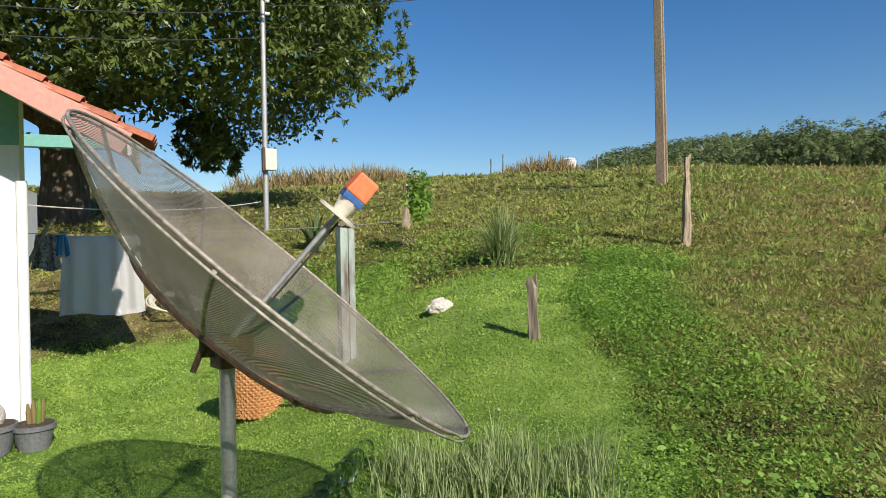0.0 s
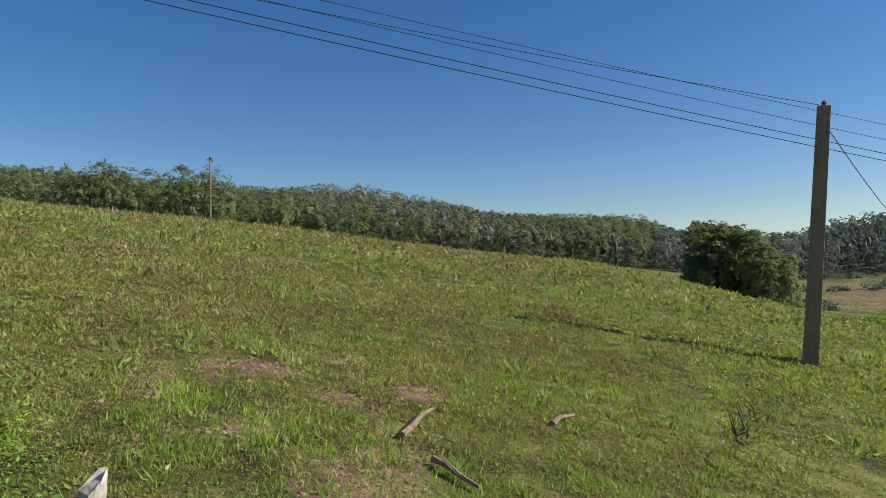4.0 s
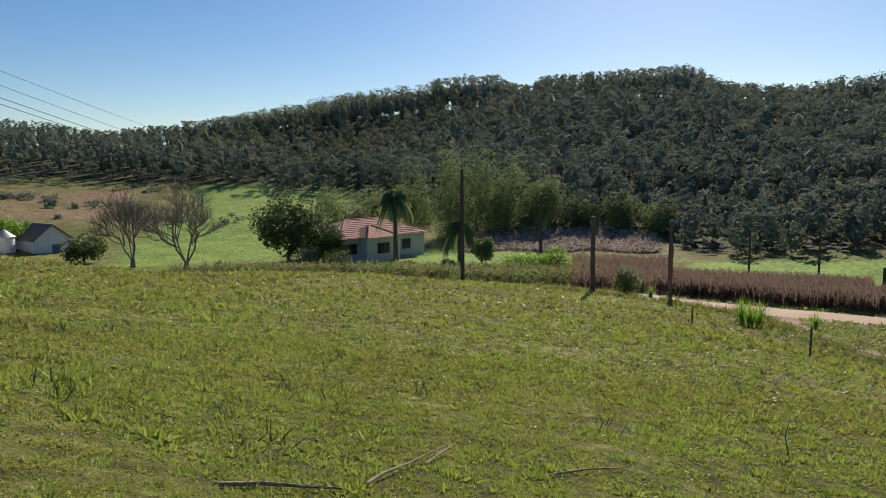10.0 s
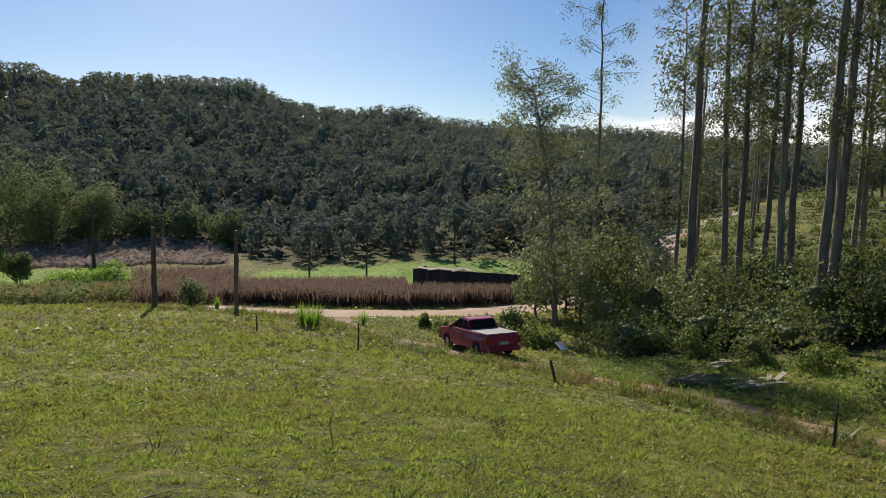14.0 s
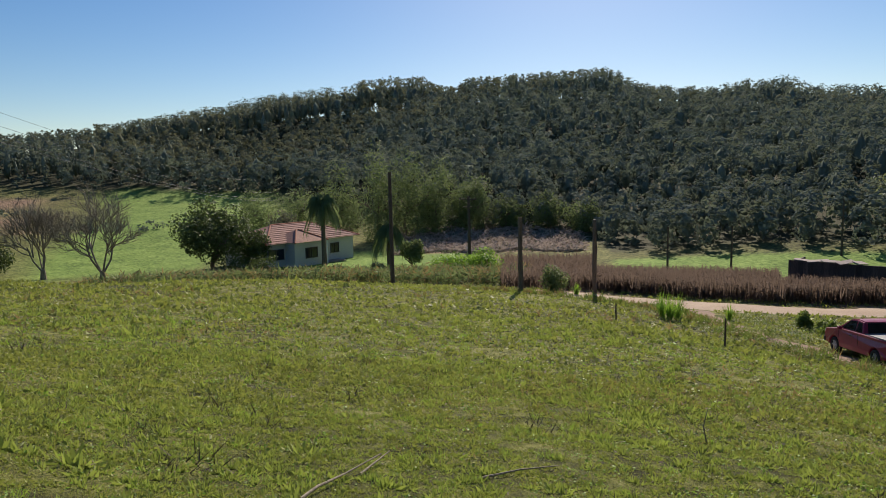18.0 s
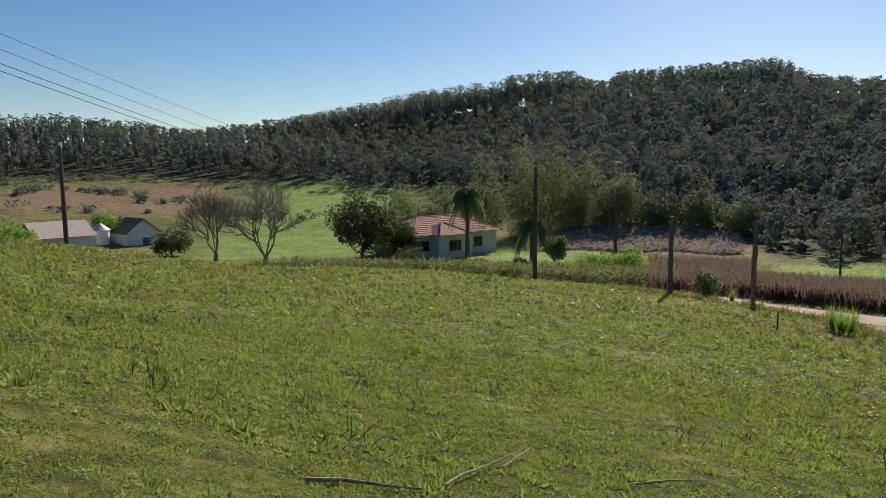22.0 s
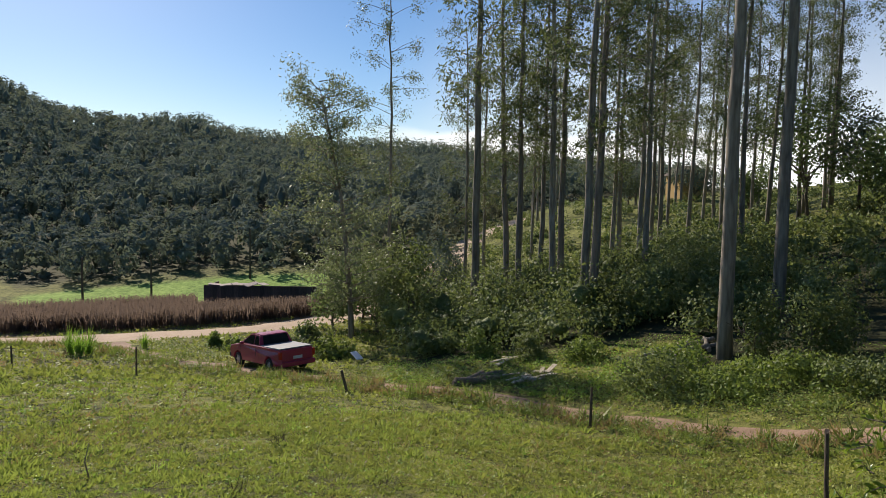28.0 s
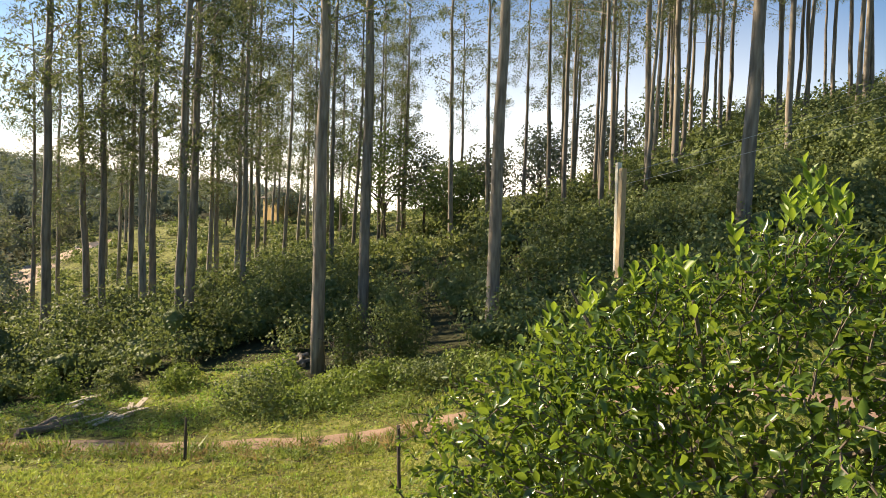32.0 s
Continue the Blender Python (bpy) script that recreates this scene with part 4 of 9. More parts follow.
def build_house():
    """The corner of the pink-trimmed white house with its tiled porch roof."""
    root = thing("house", "white rendered house with pink fascia and clay roof tiles", "house", at=(-1.18, 6.82, 0))
    # local x runs along the world x, y away
    W, D, H = 6.0, 8.0, 2.75
    bm = bm_new()
    add_box(bm, (W, 0.2, H + 0.6), (-W / 2, 0.1, H / 2))
    part("front_wall", bm, M_WHITE, root, "white painted wall")
    bm = bm_new()
    add_box(bm, (0.2, D, H + 0.3), (-1.4, D / 2 + 0.2, (H - 0.3) / 2))
    part("side_wall", bm, M_WHITE, root)
    bm = bm_new()
    add_box(bm, (W, 0.012, 0.5), (-W / 2, -0.006, H + 0.045))
    part("wall_band", bm, M_TEAL, root, "teal painted band under the eave")
    bm = bm_new()
    add_cyl(bm, 0.045, 0.045, 2.22, (0.02, -0.05, 0), sides=14)
    part("downpipe", bm, M_WHITE, root, "white plastic downpipe")
    # roof slopes down along +x
    ridge_x, eave_x = -3.4, 0.93
    slope = math.atan(0.56)
    z_at = lambda x: 2.50 + (eave_x - x) * 0.56
    y0, y1 = -0.85, 0.6
    bm = bm_new()
    ln = (eave_x - ridge_x) / math.cos(slope)
    add_box(bm, (ln, y1 - y0, 0.05), ((eave_x + ridge_x) / 2, (y0 + y1) / 2, z_at((eave_x + ridge_x) / 2)), (0, math.degrees(slope), 0))
    part("roof_deck", bm, M_SOFFIT, root, "wooden boards under the roof")
    bm = bm_new()
    add_box(bm, (ln, 0.03, 0.20), ((eave_x + ridge_x) / 2, y0 - 0.015, z_at((eave_x + ridge_x) / 2) - 0.03), (0, math.degrees(slope), 0), bevel=0.004)
    part("rake_board", bm, M_PINK, root, "pink painted sloping fascia board")
    bm = bm_new()
    add_box(bm, (0.03, y1 - y0, 0.15), (eave_x + 0.015, (y0 + y1) / 2, z_at(eave_x) - 0.05), bevel=0.004)
    part("eave_board", bm, M_WHITE, root, "white gutter board")
    bm = bm_new()
    add_box(bm, (1.55, 0.12, 0.14), (0.163, 1.88, 2.86), bevel=0.006)
    part("porch_beam", bm, M_TEAL, root, "teal painted porch beam")
    # overlapping half-round tiles along the rake and in rows
    me = None
    tiles = 0
    rows = int(ln / 0.30)
    for c in range(3):
        for k in range(rows):
            s = k / rows
            x = eave_x - (k + 0.35) * 0.30 * math.cos(slope) + 0.10
            if me is None:
                bm = bm_new()
                n = 7
                va, vb, vc, vd = [], [], [], []
                for i in range(n):
                    a = math.pi * i / (n - 1)
                    for lst, xx, rr, zz in ((va, -0.19, 0.075, 0.0), (vb, 0.19, 0.095, 0.022), (vc, 0.19, 0.080, 0.018), (vd, -0.19, 0.062, -0.004)):
                        lst.append(bm.verts.new((xx, rr * math.cos(a), rr * math.sin(a) * 0.75 + zz)))
                for i in range(n - 1):
                    bm.faces.new((va[i], va[i + 1], vb[i + 1], vb[i]))
                    bm.faces.new((vb[i], vb[i + 1], vc[i + 1], vc[i]))
                    bm.faces.new((vc[i], vc[i + 1], vd[i + 1], vd[i]))
                t = part("roof_tile", bm, M_TILE, root)
                me = t.data
            else:
                t = new("roof_tile", me)
                t.parent = root
            wob = random.uniform(-1.2, 1.2)
            t.matrix_local = pose(x, y0 + 0.05 + c * 0.2, z_at(x) + 0.055 + random.uniform(0, 0.01), 0, math.degrees(slope) - 3, wob)
            tiles += 1
    bm = bm_new()
    add_box(bm, (ln, y1 - y0 - 0.62, 0.06), ((eave_x + ridge_x) / 2, (y0 + 0.62 + y1) / 2, z_at((eave_x + ridge_x) / 2) + 0.06), (0, math.degrees(slope), 0))
    part("roof_cover", bm, M_TILE, root)
    return root


build_house()


def draped_cloth(name, w, h, mat, at, turn, folds, label, category="laundry", sway=0.05):
    bm = bm_new()
    nx, nz = 36, 12
    g = [[None] * (nz + 1) for _ in range(nx + 1)]
    for i in range(nx + 1):
        for j in range(nz + 1):
            u, v = i / nx, j / nz
            fold = math.sin(u * folds * 6.28 + 0.7 * math.sin(u * 9)) * 0.055 * (0.35 + 0.65 * v)
            flare = (u - 0.5) * sway * v * 2
            g[i][j] = bm.verts.new(((u - 0.5) * w + flare, fold, -v * h + 0.02 * math.sin(u * 7) * v))
    for i in range(nx):
        for j in range(nz):
            bm.faces.new((g[i][j], g[i + 1][j], g[i + 1][j + 1], g[i][j + 1]))
    bmesh.ops.solidify(bm, geom=bm.faces[:], thickness=0.004)
    ob = part(name, bm, mat, None, smooth=True)
    ob.matrix_world = pose(*at, 0, 0, turn)
    return tagged(ob, label, category)


def build_laundry():
    a, b = Vector((-2.9, 8.45, 1.85)), Vector((3.2, 8.95, 1.95))
    wire("clothesline", a, b, 0.1, 0.004, "thin grey clothesline strung above the lawn", 16, M_GALV)
    draped_cloth("bath_towel", 0.8, 0.92, M_CLOTH, (-0.715, 8.63, 1.77), 5, 4, "white cotton towel hanging on the clothesline", sway=0.05)
    draped_cloth("printed_blouse", 0.20, 0.40, M_PRINT, (-1.28, 8.58, 1.79), 5, 2, "black and white printed garment on the clothesline")
    draped_cloth("blue_cloth", 0.10, 0.24, M_CYAN, (-1.13, 8.6, 1.79), 5, 2, "bright blue cloth on the clothesline")
    bm = bm_new()
    g = gz(-2.0, 8.54)
    foot, top = -1.44 - 0.43 * (1.45 - g), 1.96 - g
    add_tube(bm, [(-0.04, 0, -0.1), (0.2 * top, 0.01, 0.5 * top), (0.43 * top, 0, top)], [0.028, 0.025, 0.02], 8)
    p = part("clothesline_prop", bm, M_POSTWOOD)
    p.matrix_world = pose(foot, 8.54, g)
    tagged(p, "leaning wooden pole that props the clothesline", "pole")


build_laundry()


M_LICHEN = rough_surface("lichen_spotted_wood", (0.13, 0.105, 0.08), (0.74, 0.72, 0.65), 16.0, 45.0, 0.95, 0.7, stain=0.8, stretch=(1, 1, 0.6))
M_TANWOOD = rough_surface("sun_bleached_wood", (0.16, 0.12, 0.08), (0.52, 0.43, 0.32), 6.0, 32.0, 0.9, 0.7, stretch=(1, 1, 0.2))


def wooden_post(name, at, h, r, mat, label, lean=(0, 0), seed=1, square=False, category="fence post", ragged=0.03, knobs=0.45):
    bm = bm_new()
    n = 8
    pts = [(0, 0, -0.25 + (h + 0.25) * k / n) for k in range(n + 1)]
    add_tube(bm, pts, [r * (1.12 - 0.22 * k / n) for k in range(n + 1)], 4 if square else 10)
    for v in bm.verts:
        q = noise.noise_vector(Vector((v.co.x * 14, v.co.y * 14, v.co.z * 3 + seed * 7)))
        v.co += Vector((q.x, q.y, 0)) * r * knobs
        if v.co.z > h - 0.02:
            v.co.z += q.z * ragged * 4
    ob = part(name, bm, mat)
    ob.matrix_world = pose(at[0], at[1], gz(*at[:2]), lean[0], lean[1], seed * 40)
    return tagged(ob, label, category)


wooden_post("stump_post", (2.63, 4.37), 0.47, 0.045, M_POSTWOOD, "short weathered tree stump post in the lawn", (0, 3), 2, ragged=0.05, knobs=0.8)
wooden_post("fence_post", (6.0, 6.55), 1.13, 0.045, M_TANWOOD, "knobbly sun-bleached wooden fence post on the slope", (0, -1.5), 3, ragged=0.02, knobs=0.8)
wooden_post("fence_post", (4.1, 11.9), 0.85, 0.075, M_TANWOOD, "old grey fence post beside a leafy shrub", (0, -2), 4)
wooden_post("fence_post", (2.62, 1.42), 0.34, 0.05, M_LICHEN, "short post spotted with white lichen at the pasture edge", (2, 2), 5, ragged=0.045, knobs=0.7)


def build_teal_post():
    x, y = 1.55, 5.94
    root = thing("painted_post", "square wooden post with flaking pale teal paint", "post", at=(x, y, gz(x, y)), turn=15)
    bm = bm_new()
    add_box(bm, (0.075, 0.10, 1.35), (-0.035, 0, 0.55), bevel=0.006)
    roughen(bm, 0.006, 3, 9)
    part("post_half", bm, M_TEALWOOD, root)
    bm = bm_new()
    add_box(bm, (0.06, 0.10, 1.38), (0.045, 0.01, 0.55), bevel=0.006)
    roughen(bm, 0.006, 8, 9)
    part("post_half", bm, M_TEALWOOD, root)
    bm = bm_new()
    for k in range(9):
        a = random.uniform(0, 6.28)
        add_tube(bm, [(0.1 * math.cos(a), 0.06 * math.sin(a), 1.24), (-0.1 * math.cos(a) * 0.6, -0.05, 1.26 + 0.02 * k % 0.05), (-0.12 * math.cos(a), -0.06 * math.sin(a), 1.25)], [0.012, 0.016, 0.008], 6)
    part("dry_bark", bm, M_POSTWOOD, root, "dry bark and twigs lying on the post top")


build_teal_post()


def build_basket():
    x, y = 0.72, 5.75
    root = thing("laundry_basket", "round woven brown wicker basket on the lawn", "basket", at=(x, y, gz(x, y)))
    h, r0, r1, n = 0.52, 0.19, 0.235, 28
    bm = bm_new()
    rows = 22
    for k in range(rows):
        z = h * k / rows
        rr = r0 + (r1 - r0) * k / rows
        ph = (k % 2) * math.pi / n
        pts = [((rr + 0.009 * math.cos(n * (2 * math.pi * i / 56) + k * math.pi)) * math.cos(2 * math.pi * i / 56), (rr + 0.009 * math.cos(n * (2 * math.pi * i / 56) + k * math.pi)) * math.sin(2 * math.pi * i / 56), z + 0.012) for i in range(57)]
        add_tube(bm, pts, [0.0125] * 57, 5)
    tagged(part("woven_wall", bm, M_WICKER, root), kind="stuff")
    for i in range(n):
        a = 2 * math.pi * i / n
        bm = bm_new()
        add_tube(bm, [(r0 * math.cos(a), r0 * math.sin(a), 0), (r1 * math.cos(a), r1 * math.sin(a), h)], [0.007, 0.007], 5)
        part("upright_cane", bm, M_WICKER, root)
    bm = bm_new()
    add_tube(bm, [((r1 + 0.004) * math.cos(2 * math.pi * i / 40), (r1 + 0.004) * math.sin(2 * math.pi * i / 40), h + 0.01) for i in range(41)], [0.018] * 41, 8)
    part("rim", bm, M_WICKER, root)
    bm = bm_new()
    add_cyl(bm, r0, r0, 0.02, (0, 0, 0.002), sides=24)
    part("base", bm, M_WICKER, root)


build_basket()


def build_pots():
    for k, (x, y, s) in enumerate(((-0.96, 5.99, 1.0), (-1.24, 5.95, 1.15))):
        root = thing("flower_pot", "grey plastic pot with small cactus plants by the wall" if k == 0 else "grey plastic pot with a rounded stone-like cactus by the wall", "flower pot", at=(x, y, gz(x, y)))
        bm = bm_new()
        add_cyl(bm, 0.11 * s, 0.15 * s, 0.19 * s, sides=28)
        add_cyl(bm, 0.158 * s, 0.158 * s, 0.035 * s, (0, 0, 0.165 * s), sides=28)
        part("pot", bm, M_POT, root)
        bm = bm_new()
        add_cyl(bm, 0.142 * s, 0.142 * s, 0.006, (0, 0, 0.2 * s), sides=28)
        part("soil", bm, M_EARTH, root)
        if k == 0:
            for i in range(7):
                bm = bm_new()
                a = random.uniform(0, 6.28)
                r = random.uniform(0.0, 0.08)
                hh = random.uniform(0.12, 0.24)
                add_tube(bm, [(r * math.cos(a), r * math.sin(a), 0.19), (r * 1.2 * math.cos(a), r * 1.2 * math.sin(a), 0.2 + hh * 0.6), (r * 1.3 * math.cos(a), r * 1.3 * math.sin(a), 0.2 + hh)], [0.018, 0.02, 0.008], 8)
                part("cactus_stem", bm, M_DRY if i % 3 else M_WEED, root)
        else:
            bm = bm_new()
            bmesh.ops.create_icosphere(bm, subdivisions=3, radius=0.1)
            for v in bm.verts:
                v.co.z = v.co.z * 1.1 + 0.29
            part("cactus_ball", bm, M_ROCK, root, smooth=True)


build_pots()


def lump(name, at, size, mat, label, category, seed, sink=0.3, turn=0):
    bm = bm_new()
    bmesh.ops.create_icosphere(bm, subdivisions=3, radius=1)
    for v in bm.verts:
        q = noise.noise(v.co * 1.7 + Vector((seed, seed * 2, 0))) * 0.35 + noise.noise(v.co * 5 + Vector((seed, 0, 3))) * 0.12
        v.co *= 1 + q
        v.co = Vector((v.co.x * size[0], v.co.y * size[1], v.co.z * size[2]))
    ob = part(name, bm, mat)
    ob.matrix_world = pose(at[0], at[1], gz(*at[:2]) + size[2] * (1 - sink) - size[2] * 0.3, 0, 0, turn)
    return tagged(ob, label, category)


lump("pale_stone", (2.5, 6.0), (0.15, 0.08, 0.085), M_ROCK, "whitish rough stone lying in the lawn", "stone", 2, turn=20)


def build_planks_by_post():
    x, y = 1.12, 5.2
    root = thing("scrap_boards", "split wooden boards and cardboard leaning on the lawn", "scrap wood", at=(x, y, gz(x, y)))
    for k, (dx, ry, rz, s) in enumerate(((0, 62, 20, 0.24), (0.12, 55, -25, 0.20), (-0.08, 70, 50, 0.18))):
        bm = bm_new()
        add_box(bm, (s, 0.13, 0.018), (dx, 0.02 * k, 0.09), (0, ry, rz), bevel=0.003)
        part("board", bm, M_CARD, root)


build_planks_by_post()


def build_cable_coil():
    x, y = 0.05, 9.9
    root = new("cable_coil")
    z = gz(x, y)
    bm = bm_new()
    for k in range(5):
        r = 0.27 + 0.03 * k
        ph = k * 0.9
        pts = [(r * math.cos(a) * (1 + 0.06 * math.sin(3 * a + ph)), r * 0.8 * math.sin(a), 0.02 + 0.012 * k + 0.25 * (0.5 + 0.5 * math.sin(a))) for a in [2 * math.pi * i / 32 for i in range(33)]]
        add_tube(bm, pts, [0.011] * 33, 6)
    bpy.data.objects.remove(root)
    ob = part("cable_coil", bm, M_CREAM)
    ob.matrix_world = pose(x, y, z + 0.02, 0, 0, 30)
    tagged(ob, "coil of pale cable lying on the earth bank", "cable")


build_cable_coil()


def build_bottles():
    """A garden border of upturned bottles pressed into the soil."""
    proto = None
    for k in range(8):
        x, y = 0.74 + 0.055 * k + 0.02 * math.sin(k * 2), 3.40 + 0.045 * k + 0.02 * math.cos(k * 3)
        if proto is None:
            bm = bm_new()
            prof = [(0.046, 0.0), (0.048, 0.06), (0.048, 0.11), (0.044, 0.13), (0.03, 0.142), (0.012, 0.146)]
            n = 16
            rings = [[bm.verts.new((r * math.cos(2 * math.pi * i / n), r * math.sin(2 * math.pi * i / n), z)) for i in range(n)] for r, z in prof]
            for a, b in zip(rings, rings[1:]):
                for i in range(n):
                    bm.faces.new((a[i], a[(i + 1) % n], b[(i + 1) % n], b[i]))
            bm.faces.new(rings[0][::-1])
            bm.faces.new(rings[-1])
            proto = part("upturned_bottle", bm, M_BOTTLE, smooth=True)
            tagged(proto, "upturned clear green bottle edging the flower bed", "bottle", "bottles along the bed")
            proto.matrix_world = pose(x, y, gz(x, y) - 0.01, 4, 3, 0)
        else:
            copy_thing(proto, pose(x, y, gz(x, y) - 0.01, random.uniform(-9, 9), random.uniform(-9, 9), k * 50))


build_bottles()

# ---- poles, wires, fences ----
M_POSTDARK = rough_surface("brown_timber", (0.08, 0.06, 0.045), (0.2, 0.155, 0.115), 3.0, 30.0, 0.85, 0.4, stretch=(1, 1, 0.12))
M_INSUL = rough_surface("white_porcelain", (0.7, 0.7, 0.68), (0.82, 0.82, 0.8), 5, 40, 0.25, 0)
M_ASBESTOS = rough_surface("pale_sheet_roof", (0.38, 0.31, 0.27), (0.56, 0.47, 0.41), 0.9, 8.0, 0.9, 0.2)


def concrete_pole(at, h, w0, w1, lean, label, turn, sink=0.4, hardware=True):
    """A tapered double-T concrete pole: web, two flanges and bolt holes."""
    x, y = at
    root = thing("utility_pole", label, "utility pole")
    root.matrix_world = pose(x, y, gz(x, y), lean[0], lean[1], turn)
    bm = bm_new()
    add_box(bm, (w0 * 0.55, w0 * 0.6, h + sink), (0, 0, (h - sink) / 2), taper=w1 / w0)
    part("web", bm, M_CONCRETE, root)
    for s in (-1, 1):
        bm = bm_new()
        vs = add_box(bm, (w0 * 0.24, w0, h + sink), (0, 0, (h - sink) / 2), taper=w1 / w0, bevel=0.012)
        for v in bm.verts:
            f = 1 - (1 - w1 / w0) * max(0, min(1, (v.co.z + sink) / (h + sink)))
            v.co.x += s * w0 * 0.38 * f
        part("flange", bm, M_CONCRETE, root)
    if hardware:
        for k, z in enumerate((h - 0.25, h - 0.55) if w0 < 0.25 else ()):
            bm = bm_new()
            add_box(bm, (w1 * 1.3, w1 * 1.25, 0.05), (0, 0, z), bevel=0.008)
            part("steel_band", bm, M_RUST, root)
        bm = bm_new()
        add_cyl(bm, 0.035, 0.045, 0.10, (w1 * 0.3, 0, h), sides=14)
        add_cyl(bm, 0.05, 0.02, 0.05, (w1 * 0.3, 0, h + 0.08), sides=14)
        part("insulator", bm, M_RUST, root)
    return root


P1, P2 = (10.42, 12.33), (14.79, -4.31)
concrete_pole(P1, 5.5, 0.215, 0.165, (0, -0.6), "tall weathered concrete utility pole on the pasture crest", 30)
concrete_pole(P2, 5.05, 0.29, 0.24, (0, 0), "weathered square concrete utility pole leaning in the pasture", 25, hardware=True).matrix_world = Matrix.Translation((P2[0], P2[1], gz(*P2))) @ Matrix.Rotation(radians(4.6), 4, Vector((0.97, -0.26, 0))) @ pose(0, 0, 0, 0, 0, -15)


def wood_pole(at, h, r, label, arm=0.0, turn=0, lamp=False, z=None):
    x, y = at
    root = thing("utility_pole", label, "utility pole", at=(x, y, gz(x, y)), turn=turn)
    bm = bm_new()
    add_tube(bm, [(0, 0, -0.4), (0.01, 0, h * 0.5), (0, 0, h)], [r * 1.15, r, r * 0.8], 12)
    part("shaft", bm, M_DARKWOOD, root)
    if arm:
        for zz in (h - 0.35, h - 1.3):
            bm = bm_new()
            add_box(bm, (arm if zz > h - 1 else arm * 0.55, 0.11, 0.12), (0, r, zz), bevel=0.01)
            part("crossarm", bm, M_DARKWOOD, root)
        for s in (-0.45, 0, 0.45):
            bm = bm_new()
            add_cyl(bm, 0.06, 0.04, 0.18, (s * arm, r, h - 0.3), sides=10)
            part("insulator", bm, M_RUST, root)
        for s in (-1, 1):
            bm = bm_new()
            add_tube(bm, [(s * arm * 0.3, r, h - 0.4), (0, r, h - 0.95)], [0.02, 0.02], 6)
            part("brace", bm, M_RUST, root)
    if lamp:
        bm = bm_new()
        add_tube(bm, [(0, 0, h - 0.3), (0.2, 0, h + 0.1), (0.45, 0, h + 0.15)], [0.04, 0.035, 0.03], 8)
        part("lamp_arm", bm, M_GALV, root)
        bm = bm_new()
        add_box(bm, (0.34, 0.26, 0.45), (0.42, 0, h + 0.08), bevel=0.03)
        part("lamp_head", bm, M_INSUL, root, "white street lamp head")
    return root


def at_dir(az, r):
    return place(az, r)


P5 = at_dir(113.9, 62)
wood_pole(P5, 9.6, 0.17, "dark wooden power pole with a white lamp below the crest", lamp=True, turn=-30)
P3 = (24.0, -43.6)
wood_pole(P3, 8.2, 0.14, "slim dark wooden pole beside the corn field")
P4 = (30.2, -74.0)
wood_pole(P4, 7.4, 0.17, "dark wooden power pole with two crossarms by the clearing", arm=2.6, turn=-20)
GP1, GP2 = (14.0, -43.0), (9.84, -46.6)
for k, p in enumerate((GP1, GP2)):
    wooden_post("gate_post", p, 5.0 if k == 0 else 5.1, 0.14, M_POSTDARK, "tall dark square timber post by the dirt road", (0, 0), 6 + k, category="post", ragged=0.0)
FAR_POLES = [(174.2, 66, 4.2), (179.0, 68, 4.0), (186.5, 74, 5.4)]
for az, r, h in FAR_POLES:
    wood_pole(place(az, r), h, 0.09, "thin dark wooden pole at the far edge of the dry field")

top1 = Vector((P1[0], P1[1], gz(*P1) + 5.35))
top2 = Vector((P2[0] - 0.1, P2[1] - 0.4, gz(*P2) + 5.03))
top5 = Vector((P5[0], P5[1], gz(*P5) + 8.2))
wire("power_wire", top2 + Vector((0, 0, -0.35)), top5, 1.4, 0.010, "sagging black wire between the pasture poles")
wire("power_wire", top1 + Vector((0, 0, 0.3)), top2 + Vector((0, 0, 0.02)), 0.12, 0.006, "black wire strung between the two concrete poles")
bx, by = place(142, 110)
for k, (dx, dz, e) in enumerate(((0, 0, 0), (0.25, 0.28, 0.4), (0.1, 0.62, 1.5), (0.7, 1.05, 4.0))):
    wire("power_wire", top1 + Vector((dx, 0, dz - 0.1)), (bx + e, by, -2 + e * 0.8), 2.0, 0.008 + 0.003 * (k < 2), "long thin wire crossing over the valley", 48)


def build_meter_pole():
    x, y = 1.71, 13.39
    root = thing("meter_pole", "slim grey steel service pole with a meter box", "pole", at=(x, y, gz(x, y)))
    bm = bm_new()
    add_cyl(bm, 0.055, 0.05, 4.85, (0, 0, -0.3), sides=14)
    part("shaft", bm, M_GALV, root)
    bm = bm_new()
    add_box(bm, (0.22, 0.16, 0.42), (0.09, -0.1, 1.42), bevel=0.02)
    part("meter_box", bm, M_CREAM, root, "beige plastic meter box")
    bm = bm_new()
    add_box(bm, (0.05, 0.17, 0.46), (-0.05, -0.09, 1.42), bevel=0.01)
    part("box_bracket", bm, M_DARKWOOD, root)
    for z in (4.3, 4.55):
        bm = bm_new()
        add_cyl(bm, 0.035, 0.035, 0.08, (0.05, 0, z), (0, 90, 0), sides=12)
        part("insulator", bm, M_INSUL, root)
    return Vector((x, y, gz(x, y) + 4.45))


